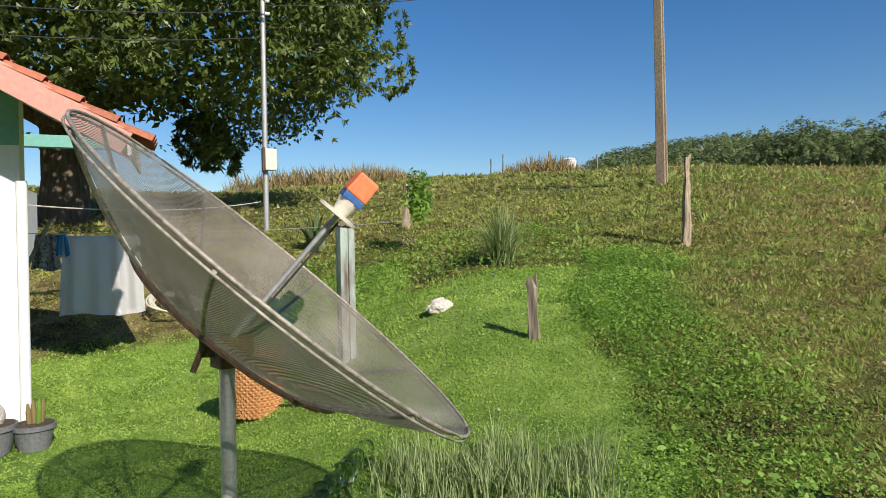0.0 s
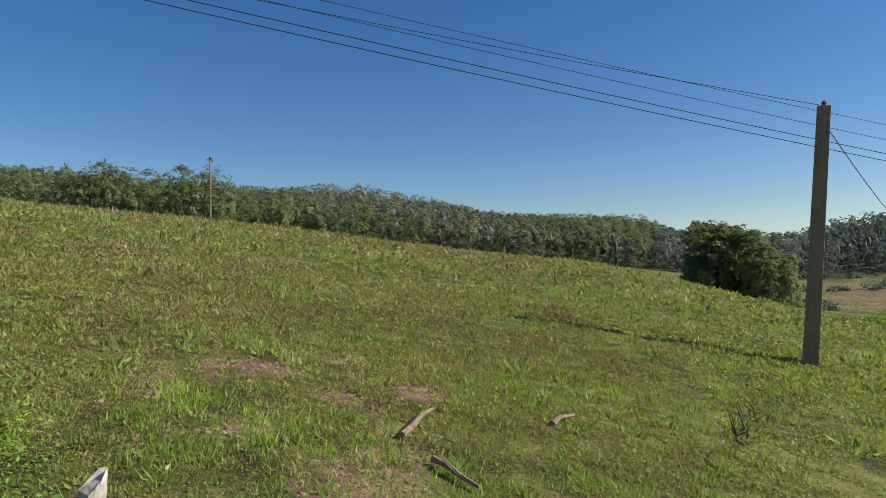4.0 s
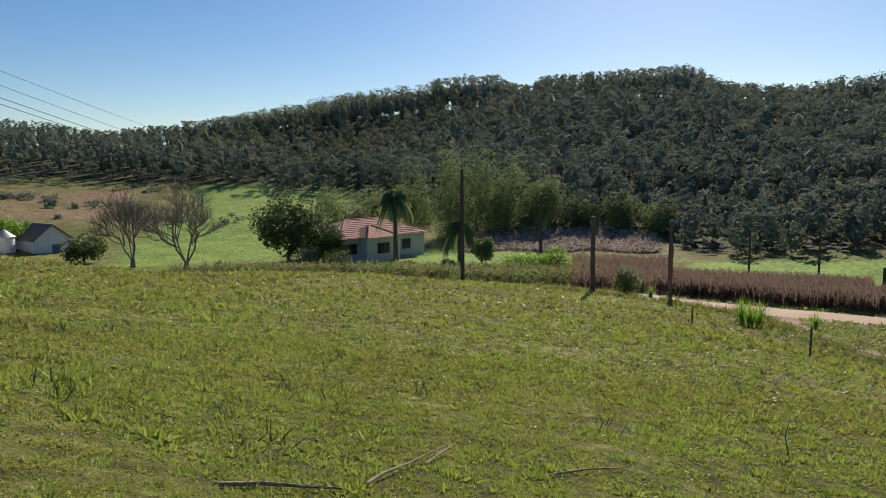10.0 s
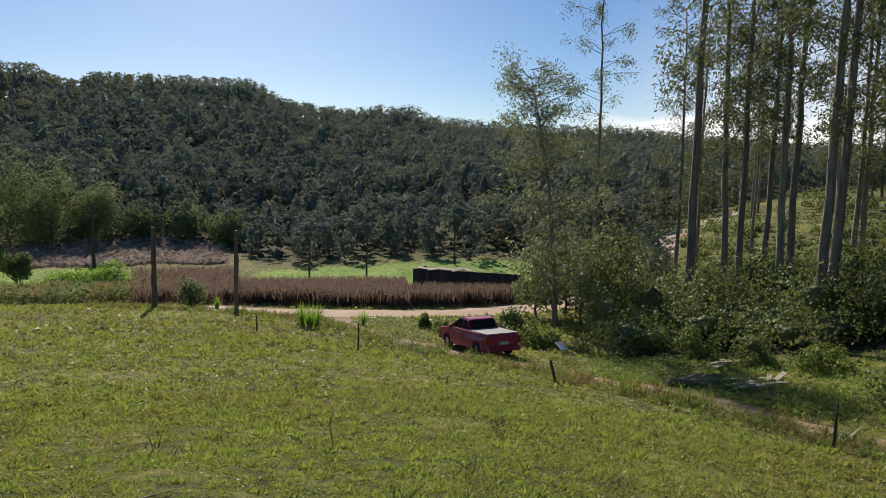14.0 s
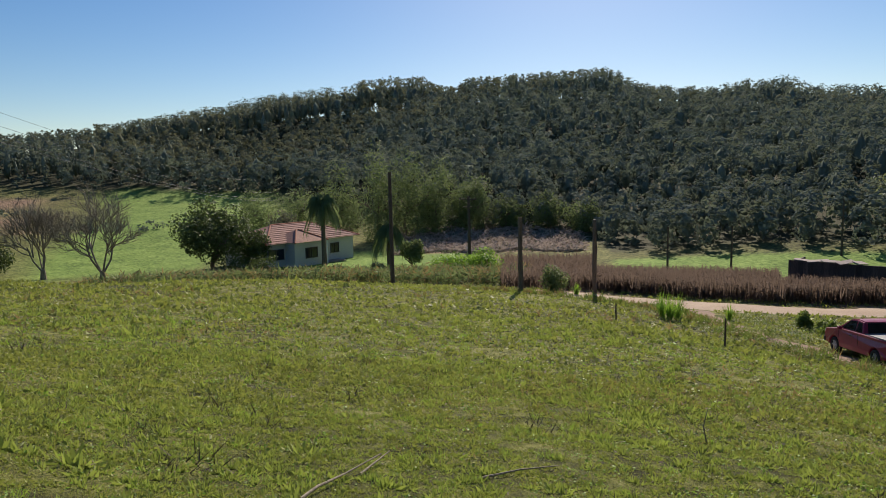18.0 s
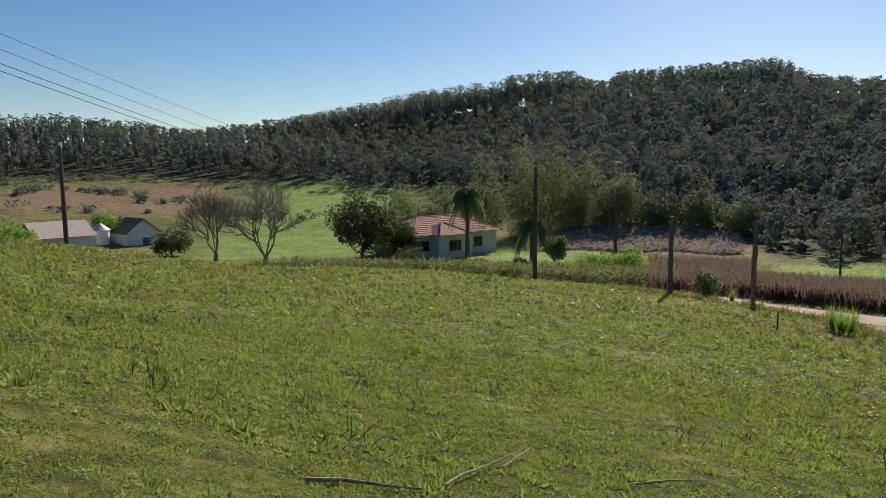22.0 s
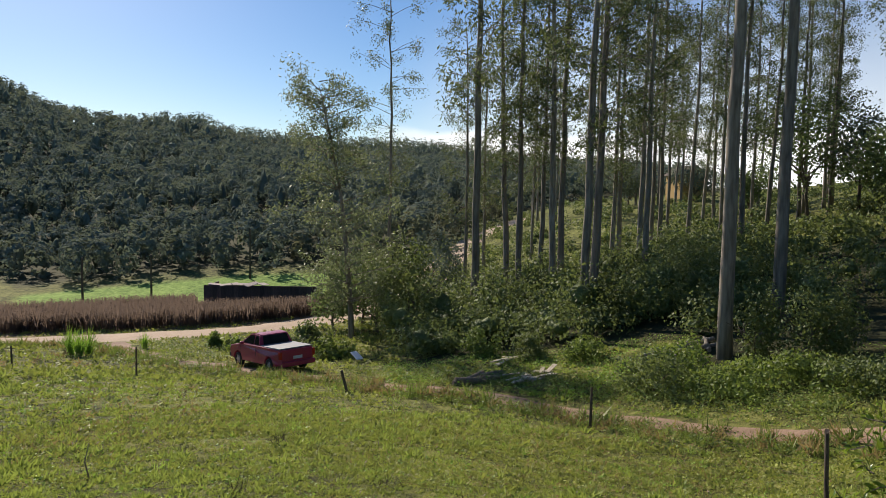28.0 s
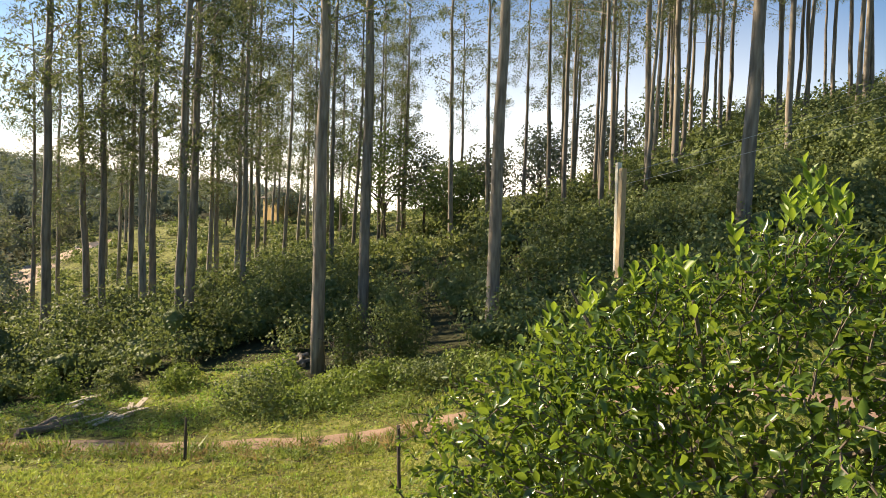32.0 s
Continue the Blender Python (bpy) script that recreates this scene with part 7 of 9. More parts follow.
def build_eucalyptus():
    rng = random.Random(17)
    leafy = [eucalyptus_model(100 + k, 24 + k, 0.20, 6.4 + k * 0.9, 52, 40, "tall slim eucalyptus with hanging leaves on high boughs") for k in range(4)]
    tallm = [eucalyptus_model(200 + k, 27 + k, 0.23, 9.5 + k, 44, 34, "tall straight eucalyptus with a bare pale trunk") for k in range(4)]
    sparse = [eucalyptus_model(300 + k, 26 + k, 0.19, 9.5 + k, 38, 34, "slender eucalyptus trunk with a sparse high crown") for k in range(4)]
    near = [(224.9, 25, 1, 1.15), (228.7, 30, 1, 1.15), (239.8, 24.5, 1, 1.15), (259.5, 25, 1, 1.15), (236.1, 48, 1, .9), (219.2, 52, 0, .9), (222.0, 56, 0, .9), (223.1, 66, 0, .8), (226.0, 44, 0, 1), (227.7, 56, 0, .9),
            (239.2, 52, 1, .9), (242.2, 58, 1, .8), (244.3, 52, 1, .9), (246.3, 62, 2, .8), (248.1, 46, 2, .8), (248.5, 47, 2, .8), (249.5, 42, 2, 1), (250.5, 60, 2, .8), (252.3, 38, 2, 1.1), (253.4, 58, 2, .9), (254.5, 40, 2, 1.1),
            (256.3, 56, 2, .9), (257.2, 62, 2, .8), (258.2, 52, 2, .9), (261.8, 52, 2, .9), (263.0, 58, 2, .9), (263.8, 52, 2, .9), (265.3, 58, 2, .9), (266.5, 54, 2, .9), (267.4, 48, 2, 1), (269.0, 57, 2, .9),
            (270.5, 52, 2, .9), (273.1, 31, 1, 1.1), (279.6, 29, 1, 1.1), (281.8, 45, 2, 1), (273.7, 50, 2, 1), (197.3, 50, 2, .9), (203.8, 48, 0, .8), (204.7, 36, 0, 1.2), (205.5, 52, 0, .8), (207.5, 42, 0, 1.05), (208.4, 40, 0, 1.05), (209.5, 64, 0, .75), (210.2, 46, 0, .95), (211.3, 40, 0, 1.1), (211.9, 41, 0, 1.1), (213.8, 33, 2, 1.2),
            (214.5, 34, 0, 1.2), (215.2, 50, 0, .9), (216.1, 47, 0, .9), (216.7, 49, 0, .9), (218.3, 44, 0, 1), (218.8, 40, 0, 1), (219.9, 49, 0, .9)]
    more = [(rng.uniform(208, 233), rng.uniform(56, 92), 0, 0.85) for _ in range(18)] + [(rng.uniform(245, 292), rng.uniform(33, 72), 2, rng.uniform(0.7, 0.95)) for _ in range(54)] + [(rng.uniform(228, 246), rng.uniform(62, 85), 1, 0.8) for _ in range(5)]
    used = set()
    for az, r, kind, s in near + more:
        x, y = west(az, r)
        models = (leafy, tallm, sparse)[kind]
        k = rng.randrange(4)
        m = models[k]
        mat = pose(x, y, gz(x, y), rng.uniform(-1.2, 1.2), rng.uniform(-1.2, 1.2), rng.uniform(0, 360))
        if (kind, k) not in used:
            used.add((kind, k))
            m.scale = (s, s, s)
            m.matrix_world = mat @ Matrix.Diagonal((s, s, s, 1))
            o = m
        else:
            o = copy_thing(m, mat)
            o.scale = (s, s, s)
    for kind, models in enumerate((leafy, tallm, sparse)):
        for k, m in enumerate(models):
            if (kind, k) not in used:
                x, y = west(230 + 9 * k, 88)
                m.matrix_world = pose(x, y, gz(x, y))


build_eucalyptus()


def build_young_tree():
    """The leaning young eucalyptus by the parked pickup."""
    x, y = place(195.3, 37)
    rng = np.random.RandomState(77)
    root = thing("young_eucalyptus", "leaning young eucalyptus with sparse silvery leaves beside the track", "tree", at=(x, y, gz(x, y)))
    path = [(0, 0, -0.5), (0.1, 0, 2), (0.35, 0, 5), (0.7, 0.1, 8), (1.3, 0.2, 11), (1.9, 0.2, 13.6)]
    v, f = tube(path, [0.17, 0.15, 0.12, 0.09, 0.06, 0.02], 9)
    mesh_object("trunk", v, f, M_EUCBARK, root)
    tubes, pts = [], []
    for b in range(92):
        z = rng.uniform(1.8, 7.6) if b % 2 else rng.uniform(8.2, 13.9)
        p = Vector((np.interp(z, [0, 5, 13.6], [0, 0.35, 1.9]), 0.1, z))
        a = rng.uniform(0, 6.283)
        L = rng.uniform(0.9, 3.0) * (1.15 if z < 7.6 else 0.85)
        e = p + Vector((math.cos(a) * L, math.sin(a) * L, rng.uniform(0.2, 1.3)))
        tubes.append(tube([p, p.lerp(e, 0.5), e], [0.035, 0.022, 0.008], 5))
        for c in range(3):
            q = p.lerp(e, rng.uniform(0.65, 1.08)) + Vector(rng.normal(size=3)) * 0.2
            pts.append(np.array(q)[None] + rng.normal(size=(58, 3)) * np.array([0.3, 0.3, 0.25]) * rng.uniform(0.6, 1.15))
    v, f = join_tubes(tubes)
    tagged(mesh_object("branchwork", v, f, M_EUCBARK, root), kind="stuff")
    pts = np.concatenate(pts)
    leaf_crown("foliage", pts, rng.uniform(0.13, 0.22, len(pts)), M_EUCYOUNG, root, rng, 0.34, 0.6)


build_young_tree()
for k, (az, r, h, w, m) in enumerate(((197.5, 39, 5.5, 4.5, M_VINE), (193.8, 41, 5.0, 4.0, M_VALLEY), (200.0, 37, 6.5, 4.2, M_VINE), (196.0, 43, 6.0, 5.0, M_VALLEY), (202.5, 45, 6.5, 4.5, M_FOREST_HAZED))):
    round_tree("thicket_tree", "leafy green thicket tree at the edge of the eucalyptus stand", place(az, r), h, w, m, 2400, 0.22, 80 + k, 0.1, crown_low=0.03, lumps=18, lump=0.34)


def build_undergrowth():
    """Vines and shrubs that cover the ground below the eucalyptus."""
    rng = np.random.RandomState(41)
    ps, ss, ns, mids, sizes = [], [], [], [], []
    for k in range(1150):
        az = rng.uniform(199, 292) if k < 820 else rng.uniform(241, 292)
        r = 22.0 + (53 if az > 241 else 26) * rng.uniform(0, 1) ** 1.4
        if (az > 266 and r < 22.5) or (az < 222 and r < 29) or (az < 239 and r < 28.5):
            continue
        x, y = west(az, r)
        z = gz(x, y)
        h = rng.uniform(0.7, 2.7) * (1.25 if r > 40 else 1)
        if az > 250:
            h *= 1.05
        if 214 < az < 238 and r > 36:
            h *= 0.55
        w = h * rng.uniform(0.7, 1.3)
        m = 320 if r < 36 else 110
        p, face = lobed_crown(m, rng, (w, w, h * 0.62), 8, (0.35, 0.55), -0.2)
        p += np.array([x, y, z + h * 0.42])
        mids.append((x, y, z + h * 0.38))
        sizes.append((w * 0.2, w * 0.2, h * 0.14))
        ps.append(p)
        ns.append(face)
        ss.append(rng.uniform(0.09, 0.18, m) * (1.1 if r < 36 else 1.9))
    for k in range(190):
        az, r = (rng.uniform(197, 226), rng.uniform(31, 47)) if k < 110 else (rng.uniform(240, 291), rng.uniform(26, 50))
        x, y = west(az, r)
        h = rng.uniform(1.8, 4.2) if k < 110 else rng.uniform(1.4, 3.8)
        w = h * rng.uniform(0.5, 0.8)
        p, face = lobed_crown(640, rng, (w, w, h * 0.55), 13, (0.26, 0.52), -0.5)
        ps.append(p + np.array([x, y, gz(x, y) + h * 0.45]))
        mids.append((x, y, gz(x, y) + h * 0.42))
        sizes.append((w * 0.2, w * 0.2, h * 0.16))
        ns.append(face)
        ss.append(rng.uniform(0.11, 0.2, 640))
    for k in range(430):
        az, r = rng.uniform(198, 241), 46 + 60 * rng.uniform(0, 1) ** 1.3
        x, y = west(az, r)
        h = rng.uniform(0.4, 2.0)
        p, face = lobed_crown(90, rng, (h, h, h * 0.6), 6, (0.35, 0.6), -0.2)
        ps.append(p + np.array([x, y, gz(x, y) + h * 0.35]))
        ns.append(face)
        ss.append(rng.uniform(0.2, 0.36, 90))
    v, f = leaf_quads(np.concatenate(ps), np.concatenate(ss), rng, 0.7, normal=np.concatenate(ns))
    cv, cf = mound_cores(mids, sizes, rng)
    tri = np.concatenate([f[:, [0, 1, 2]], f[:, [0, 2, 3]]])
    tagged(mesh_object("undergrowth", np.concatenate([v, cv]), np.concatenate([tri, cf + len(v)]), M_VINE), "dense vine-covered undergrowth below the eucalyptus trees", "undergrowth", kind="stuff")


build_undergrowth()
for k, (az, r, h, w) in enumerate(((219.5, 21.5, 1.7, 2.6), (221.5, 23.2, 1.5, 2.4), (214.0, 26.5, 1.2, 2.0), (209.5, 27.5, 1.3, 1.8), (227.5, 21.8, 0.9, 3.4), (231.5, 21.6, 1.0, 3.2), (235.5, 21.0, 1.1, 3.0), (205.5, 29, 1.4, 2.0), (240, 20.5, 1.2, 3), (201.5, 31, 1.2, 2.2), (246, 20.5, 1.3, 3), (224.5, 21, 0.8, 2.6))):
    round_tree("vine_mound", "mound of leafy green vines beside the dirt track", west(az, r), h, w, M_VERGE if k % 3 else M_VINE, 2200, 0.12, 120 + k, 0.03, crown_low=0.0, lumps=20, lump=0.34)
for k, (az, r, h, w) in enumerate(((227.2, 23.9, 3.3, 1.7), (230.6, 23.6, 4.1, 2.5), (232.6, 24.2, 2.7, 1.9))):
    round_tree("vine_column", "tall column of vines climbing an eucalyptus trunk", west(az, r), h, w, M_VINE, 2600, 0.12, 140 + k, 0.05, crown_low=0.0, lumps=24, lump=0.34)
for k, (az, r, h, w, m) in enumerate(((230.6, 60, 12.5, 9, M_VALLEY), (233.8, 62, 9.0, 8, M_FOREST_OLIVE), (236, 56, 6.6, 7, M_VALLEY), (226.5, 74, 5.5, 6, M_VALLEY), (239.5, 60, 7, 7, M_FOREST_OLIVE), (243.5, 62, 8, 7, M_FOREST_HAZED), (248.5, 66, 8, 8, M_FOREST_HAZED), (254, 64, 8, 8, M_VALLEY), (217.5, 92, 6, 7, M_FOREST_HAZED), (222.5, 96, 6.5, 8, M_FOREST_HAZED))):
    round_tree("hill_tree", "rounded green tree on the rise behind the eucalyptus", west(az, r), h, w, m, 3000, 0.33, 160 + k, 0.15, crown_low=0.06, lumps=16)

# ---- fields ----
def stalk_field():
    """The brown field of dry stalks beyond the dirt road."""
    rng = np.random.RandomState(51)
    n = 25000
    az = rng.uniform(160.5, 193.5, n)
    near = np.interp(az, [160, 168, 175, 182, 189, 194], [49, 48.5, 46.5, 46.5, 48, 50])
    r = near + (np.where(az < 168.4, 74, 60.5) - near) * rng.uniform(0, 1, n) ** 1.2
    r = np.round(r / 0.8) * 0.8 + rng.uniform(-0.15, 0.15, n)
    keep = ~((az > 182.4) & (r > 53.6))
    az, r = az[keep], r[keep]
    n = len(az)
    x, y = KNOLL[0] + r * np.sin(np.radians(az)), KNOLL[1] + r * np.cos(np.radians(az))
    z = ground_z(x, y)
    h = rng.uniform(0.95, 1.5, n)
    pos = np.stack([x, y, z - 0.05], 1)
    v, f = leaf_quads(pos, h, rng, 0.06, upright=9.0)
    k = rng.randint(0, n, n * 2)
    pos2 = np.stack([x[k], y[k], z[k] + h[k] * rng.uniform(0.25, 0.95, n * 2)], 1)
    v2, f2 = leaf_quads(pos2, rng.uniform(0.16, 0.34, n * 2), rng, 0.2, droop=0.9)
    ob = mesh_object("dry_crop", np.concatenate([v, v2]), np.concatenate([f, f2 + len(v)]), M_STALK)
    tagged(ob, "field of tall dry reddish-brown crop stalks", "crop field", kind="stuff")


def corn_field():
    """Low maturing corn between the pasture and the farmhouse."""
    rng = np.random.RandomState(52)
    n = 4200
    az = rng.uniform(127, 163, n)
    r = rng.uniform(51, 66, n)
    r = np.round(r / 0.9) * 0.9 + rng.uniform(-0.1, 0.1, n)
    x, y = KNOLL[0] + r * np.sin(np.radians(az)), KNOLL[1] + r * np.cos(np.radians(az))
    z = ground_z(x, y)
    h = rng.uniform(0.8, 1.3, n)
    v, f = leaf_quads(np.stack([x, y, z - 0.05], 1), h, rng, 0.07, upright=9.0)
    k = np.repeat(np.arange(n), 6)
    pos = np.stack([x[k], y[k], z[k] + h[k] * rng.uniform(0.15, 0.85, len(k))], 1)
    half = len(pos) * 2 // 3
    v2, f2 = leaf_quads(pos[:half], rng.uniform(0.4, 0.75, half), rng, 0.16, droop=0.25)
    tagged(mesh_object("corn_crop", np.concatenate([v, v2]), np.concatenate([f, f2 + len(v)]), M_VALLEY), "low green corn crop below the pasture crest", "crop field", kind="stuff")
    v3, f3 = leaf_quads(pos[half:], rng.uniform(0.4, 0.75, len(pos) - half), rng, 0.16, droop=0.25)
    tagged(mesh_object("dry_corn", v3, f3, M_DRY), "pale dry corn leaves among the green crop", "crop field", kind="stuff")


def clearing_debris():
    """Rows of pale branches left on the felled clearing."""
    rng = np.random.RandomState(53)
    n = 12000
    row = rng.randint(0, 9, n)
    az = rng.uniform(151.5, 167.5, n)
    r = 86 + row * 2.3 + rng.normal(size=n) * 0.38 + 1.5 * np.sin(az * 0.9)
    x, y = KNOLL[0] + r * np.sin(np.radians(az)), KNOLL[1] + r * np.cos(np.radians(az))
    z = ground_z(x, y) + np.abs(rng.normal(size=n)) * 0.28
    pos = np.stack([x, y, z], 1)
    v, f = leaf_quads(pos, rng.uniform(0.6, 1.8, n), rng, 0.2)
    va, vr = polar(v[:, 0], v[:, 1])
    row_r = np.repeat(86 + row * 2.3 + 1.5 * np.sin(az * 0.9), 4)
    vr = row_r + (vr - row_r) * 0.35
    v[:, 0], v[:, 1] = KNOLL[0] + vr * np.sin(np.radians(va)), KNOLL[1] + vr * np.cos(np.radians(va))
    lie = ground_z(v[:, 0], v[:, 1]) + 0.03
    v[:, 2] = np.maximum(lie, lie + (v[:, 2] - lie) * 0.45)
    tagged(mesh_object("felled_branches", v, f, M_PALEBRUSH), "rows of pale felled branches on the cleared ground", "debris", kind="stuff")
    n = 2600
    az = rng.uniform(151.5, 167.5, n)
    r = rng.uniform(85, 106, n)
    x, y = KNOLL[0] + r * np.sin(np.radians(az)), KNOLL[1] + r * np.cos(np.radians(az))
    v, f = leaf_quads(np.stack([x, y, ground_z(x, y)], 1), rng.uniform(0.2, 0.55, n), rng, 0.5, upright=0.6)
    tagged(mesh_object("clearing_weeds", v, f, M_FOREST_OLIVE), "low regrowth on the cleared ground", "weeds", kind="stuff")


M_PALEBRUSH = leaf_surface("dead_brushwood", (0.20, 0.16, 0.13), (0.58, 0.50, 0.43), (0.4, 0.34, 0.3), 0.9, 0.3)
stalk_field()
corn_field()
clearing_debris()


def field_hedges():
    """Lines of scrub between the far fields."""
    rng = np.random.RandomState(54)
    ps, ss = [], []
    lines = [((104, 150), (112, 172), 26), ((112, 178), (122, 160), 20), ((104, 190), (118, 198), 34), ((118, 150), (124, 156), 8), ((124, 128), (143, 118), 12), ((100, 128), (106, 120), 18), ((109, 140), (120, 136), 6)]
    for (a0, r0), (a1, r1), n in lines:
        for k in range(n):
            s = rng.uniform(0, 1)
            x, y = place(a0 + (a1 - a0) * s + rng.normal() * 0.3, r0 + (r1 - r0) * s + rng.normal() * 1.5)
            h = rng.uniform(0.6, 2.2)
            p = crown_points(60, rng, (h, h, h * 0.6), lumps=5, low=-0.2) + np.array([x, y, gz(x, y) + h * 0.4])
            ps.append(p)
            ss.append(rng.uniform(0.35, 0.6, 60))
    v, f = leaf_quads(np.concatenate(ps), np.concatenate(ss), rng, 0.7)
    tagged(mesh_object("field_scrub", v, f, M_FOREST_HAZED), "low dark scrub along the edges of far fields", "scrub", kind="stuff")


field_hedges()

# ---- grass and weeds ----
def scatter(n, r0, r1, az0, az1, rng, power=1.0):
    az = rng.uniform(az0, az1, n) % 360
    r = r0 + (r1 - r0) * rng.uniform(0, 1, n) ** power
    return az, r, KNOLL[0] + r * np.sin(np.radians(az)), KNOLL[1] + r * np.cos(np.radians(az))


def is_lawn(az, r):
    lawn = ((az < lawn_edge(r)) & (r < np.where(az < 4, 9.7, np.where(az < 16, 10.6, 8.6)))) | ((az > 318) & (r < 10.2)) | ((az > 266) & (az < 305) & (r > 7) & (r < 13.6))
    return lawn


def on_way(x, y):
    """True on the dirt ways."""
    out = np.zeros(len(x), bool)
    for line, w in ((TRACK_LINE, 0.78), (ROAD_LINE, 1.95)):
        for (x0, y0), (x1, y1) in zip(line, line[1:]):
            dx, dy = x1 - x0, y1 - y0
            t = np.clip(((x - x0) * dx + (y - y0) * dy) / (dx * dx + dy * dy), 0, 1)
            out |= np.hypot(x - x0 - t * dx, y - y0 - t * dy) < w
    return out


def soil_spots(x, y):
    out = np.zeros(len(x), bool)
    for sa, sr, sw in ((64, 3.8, 0.4), (60, 6.2, 0.36), (51, 5.5, 0.28), (57, 4.7, 0.45), (70, 4.9, 0.3)):
        sx, sy = place(sa, sr)
        out |= np.hypot(x - sx, y - sy) < sw * 0.75 * (1 + 0.5 * smooth_noise(x * 6, y * 6, 33))
    return out


def joined(sets):
    off, faces = 0, []
    for v, f in sets:
        faces.append(f + off)
        off += len(v)
    return np.concatenate([v for v, _ in sets]), np.concatenate(faces)


def build_grass():
    """A low sward, and over it separate tussocks whose blades fan out from one root."""
    rng = np.random.RandomState(61)
    bands = [(60000, 8, 0.9, 6, 0.8, 0.66), (80000, 7, 6, 16, 0.9, 0.7), (46000, 5, 16, 48, 1.1, 0.76)]
    sets = {"pasture": [], "lawn": [], "dry": [], "tussock": []}
    for n, per, r0, r1, pw, ratio in bands + [(20000, 8, 2.4, 11, 0.8, 0.6)]:
        az, r, x, y = scatter(n, r0, r1, -14, 292, rng, pw) if n != 20000 else scatter(n, r0, r1, 32, 94, rng, pw)
        lawn = is_lawn(az, r)
        clump = 0.5 + 0.7 * smooth_noise(x * 2.4, y * 2.4, 71) + 0.9 * smooth_noise(x * 9, y * 9, 77) + 0.4 * smooth_noise(x * 0.7, y * 0.7, 72)
        keep = (rng.uniform(0, 1, n) < np.clip(clump * 1.2 + 0.4, 0.3, 1)) | lawn
        keep &= ~on_way(x, y)
        keep &= ~((az > 200) & (az < 262) & (r > np.where(az < 224, 28, 23)))
        keep &= ~(soil_spots(x, y) & (rng.uniform(0, 1, n) < 0.65))
        bare = (az > 54) & (az < 90) & (r > 2.2) & (r < 7.2) & (0.8 * smooth_noise(x * 0.9, y * 0.9, 21) + 1.56 * smooth_noise(x * 2.6, y * 2.6, 24) + 1.3 * smooth_noise(x * 6, y * 6, 25) > 0.6)
        keep &= ~(bare & (rng.uniform(0, 1, n) < 0.8))
        bank = ((az > 338) | (az < 5)) & (r > 9.8) & (r < 14)
        keep &= ~(bank & (rng.uniform(0, 1, n) < 0.25))
        az, r, x, y, clump, lawn = az[keep], r[keep], x[keep], y[keep], clump[keep], lawn[keep]
        tall = np.clip(0.55 + 0.6 * clump + rng.normal(size=len(x)) * 0.2, 0.4, 1.7)
        brown = 0.12 + 0.15 * np.clip(in_band(az, 34, 92, 8), 0, 1) * (r > 2.5) + 0.5 * np.clip(smooth_noise(x * 0.45, y * 0.45, 75), 0, 1) + 0.07 * ((az > 34) & (az < 66) & (r > 4)) + 0.14 * ((az > 46) & (az < 96) & (r > 2.4)) - 0.1 * (az > 95) + 0.4 * (((az > 338) | (az < 5)) & (r > 9.8))
        dry = (rng.uniform(0, 1, len(x)) < brown) & ~lawn
        for key, sel in (("lawn", lawn), ("dry", dry), ("pasture", ~lawn & ~dry)):
            if not sel.any():
                continue
            m = per + (5 if key == "lawn" else 0)
            k = np.repeat(np.where(sel)[0], m)
            length = np.clip(np.where(r[k] > 16, 0.0043, 0.0037) * r[k], 0.015, 0.14) * (0.8 if key == "lawn" else 1.0)
            spread = np.clip(0.0062 * r[k], 0.02, 0.18) * (1.5 if key == "lawn" else 1.0)
            ox, oy = rng.normal(size=len(k)) * spread, rng.normal(size=len(k)) * spread
            px, py = x[k] + ox, y[k] + oy
            pos = np.stack([px, py, ground_z(px, py) - 0.004 + rng.uniform(0, 0.75, len(k)) * length * tall[k]], 1)
            size = rng.uniform(0.5, 1.5, len(k)) * length * (tall[k] if key != "lawn" else 1.0)
            sets[key].append(blade_tris(pos, size * (1.4 if key == "dry" else 1.0), rng, ratio * (0.4 if key == "dry" else 1.0), 0.05))
    # tussocks: how many, blades of each, from, to, width and height
    for n, per, r0, r1, wide, high in ((6400, 26, 1.3, 5, 0.044, 0.034), (12500, 26, 5, 10, 0.062, 0.047), (12500, 26, 10, 18, 0.09, 0.064), (11500, 24, 18, 30, 0.14, 0.09), (7500, 20, 30, 50, 0.24, 0.12)):
        az, r, x, y = scatter(n, r0, r1, 29, 292, rng, 0.72)
        keep = ~is_lawn(az, r) & ~on_way(x, y) & ~((az > 200) & (az < 262) & (r > np.where(az < 224, 28, 23))) & ~soil_spots(x, y)
        keep &= rng.uniform(0, 1, n) < np.clip(0.62 + 0.9 * smooth_noise(x * 1.1, y * 1.1, 78) + 0.6 * smooth_noise(x * 0.35, y * 0.35, 79), 0.1, 1)
        x, y = x[keep], y[keep]
        big = rng.gamma(5, 0.2, len(x)) * np.clip(1 + 0.5 * smooth_noise(x * 0.6, y * 0.6, 80), 0.6, 1.5)
        k = np.repeat(np.arange(len(x)), per)
        a, q = rng.uniform(0, 6.283, len(k)), rng.uniform(0, 1, len(k)) ** 0.7
        px, py = x[k] + np.cos(a) * q * wide * big[k], y[k] + np.sin(a) * q * wide * big[k]
        d = np.stack([np.cos(a) * q * 0.9, np.sin(a) * q * 0.9, 1.1 - 0.6 * q], 1) + 0.3 * rng.normal(size=(len(k), 3))
        d /= np.linalg.norm(d, axis=1)[:, None]
        s = np.cross(d, rng.normal(size=d.shape))
        s /= np.linalg.norm(s, axis=1)[:, None] + 1e-9
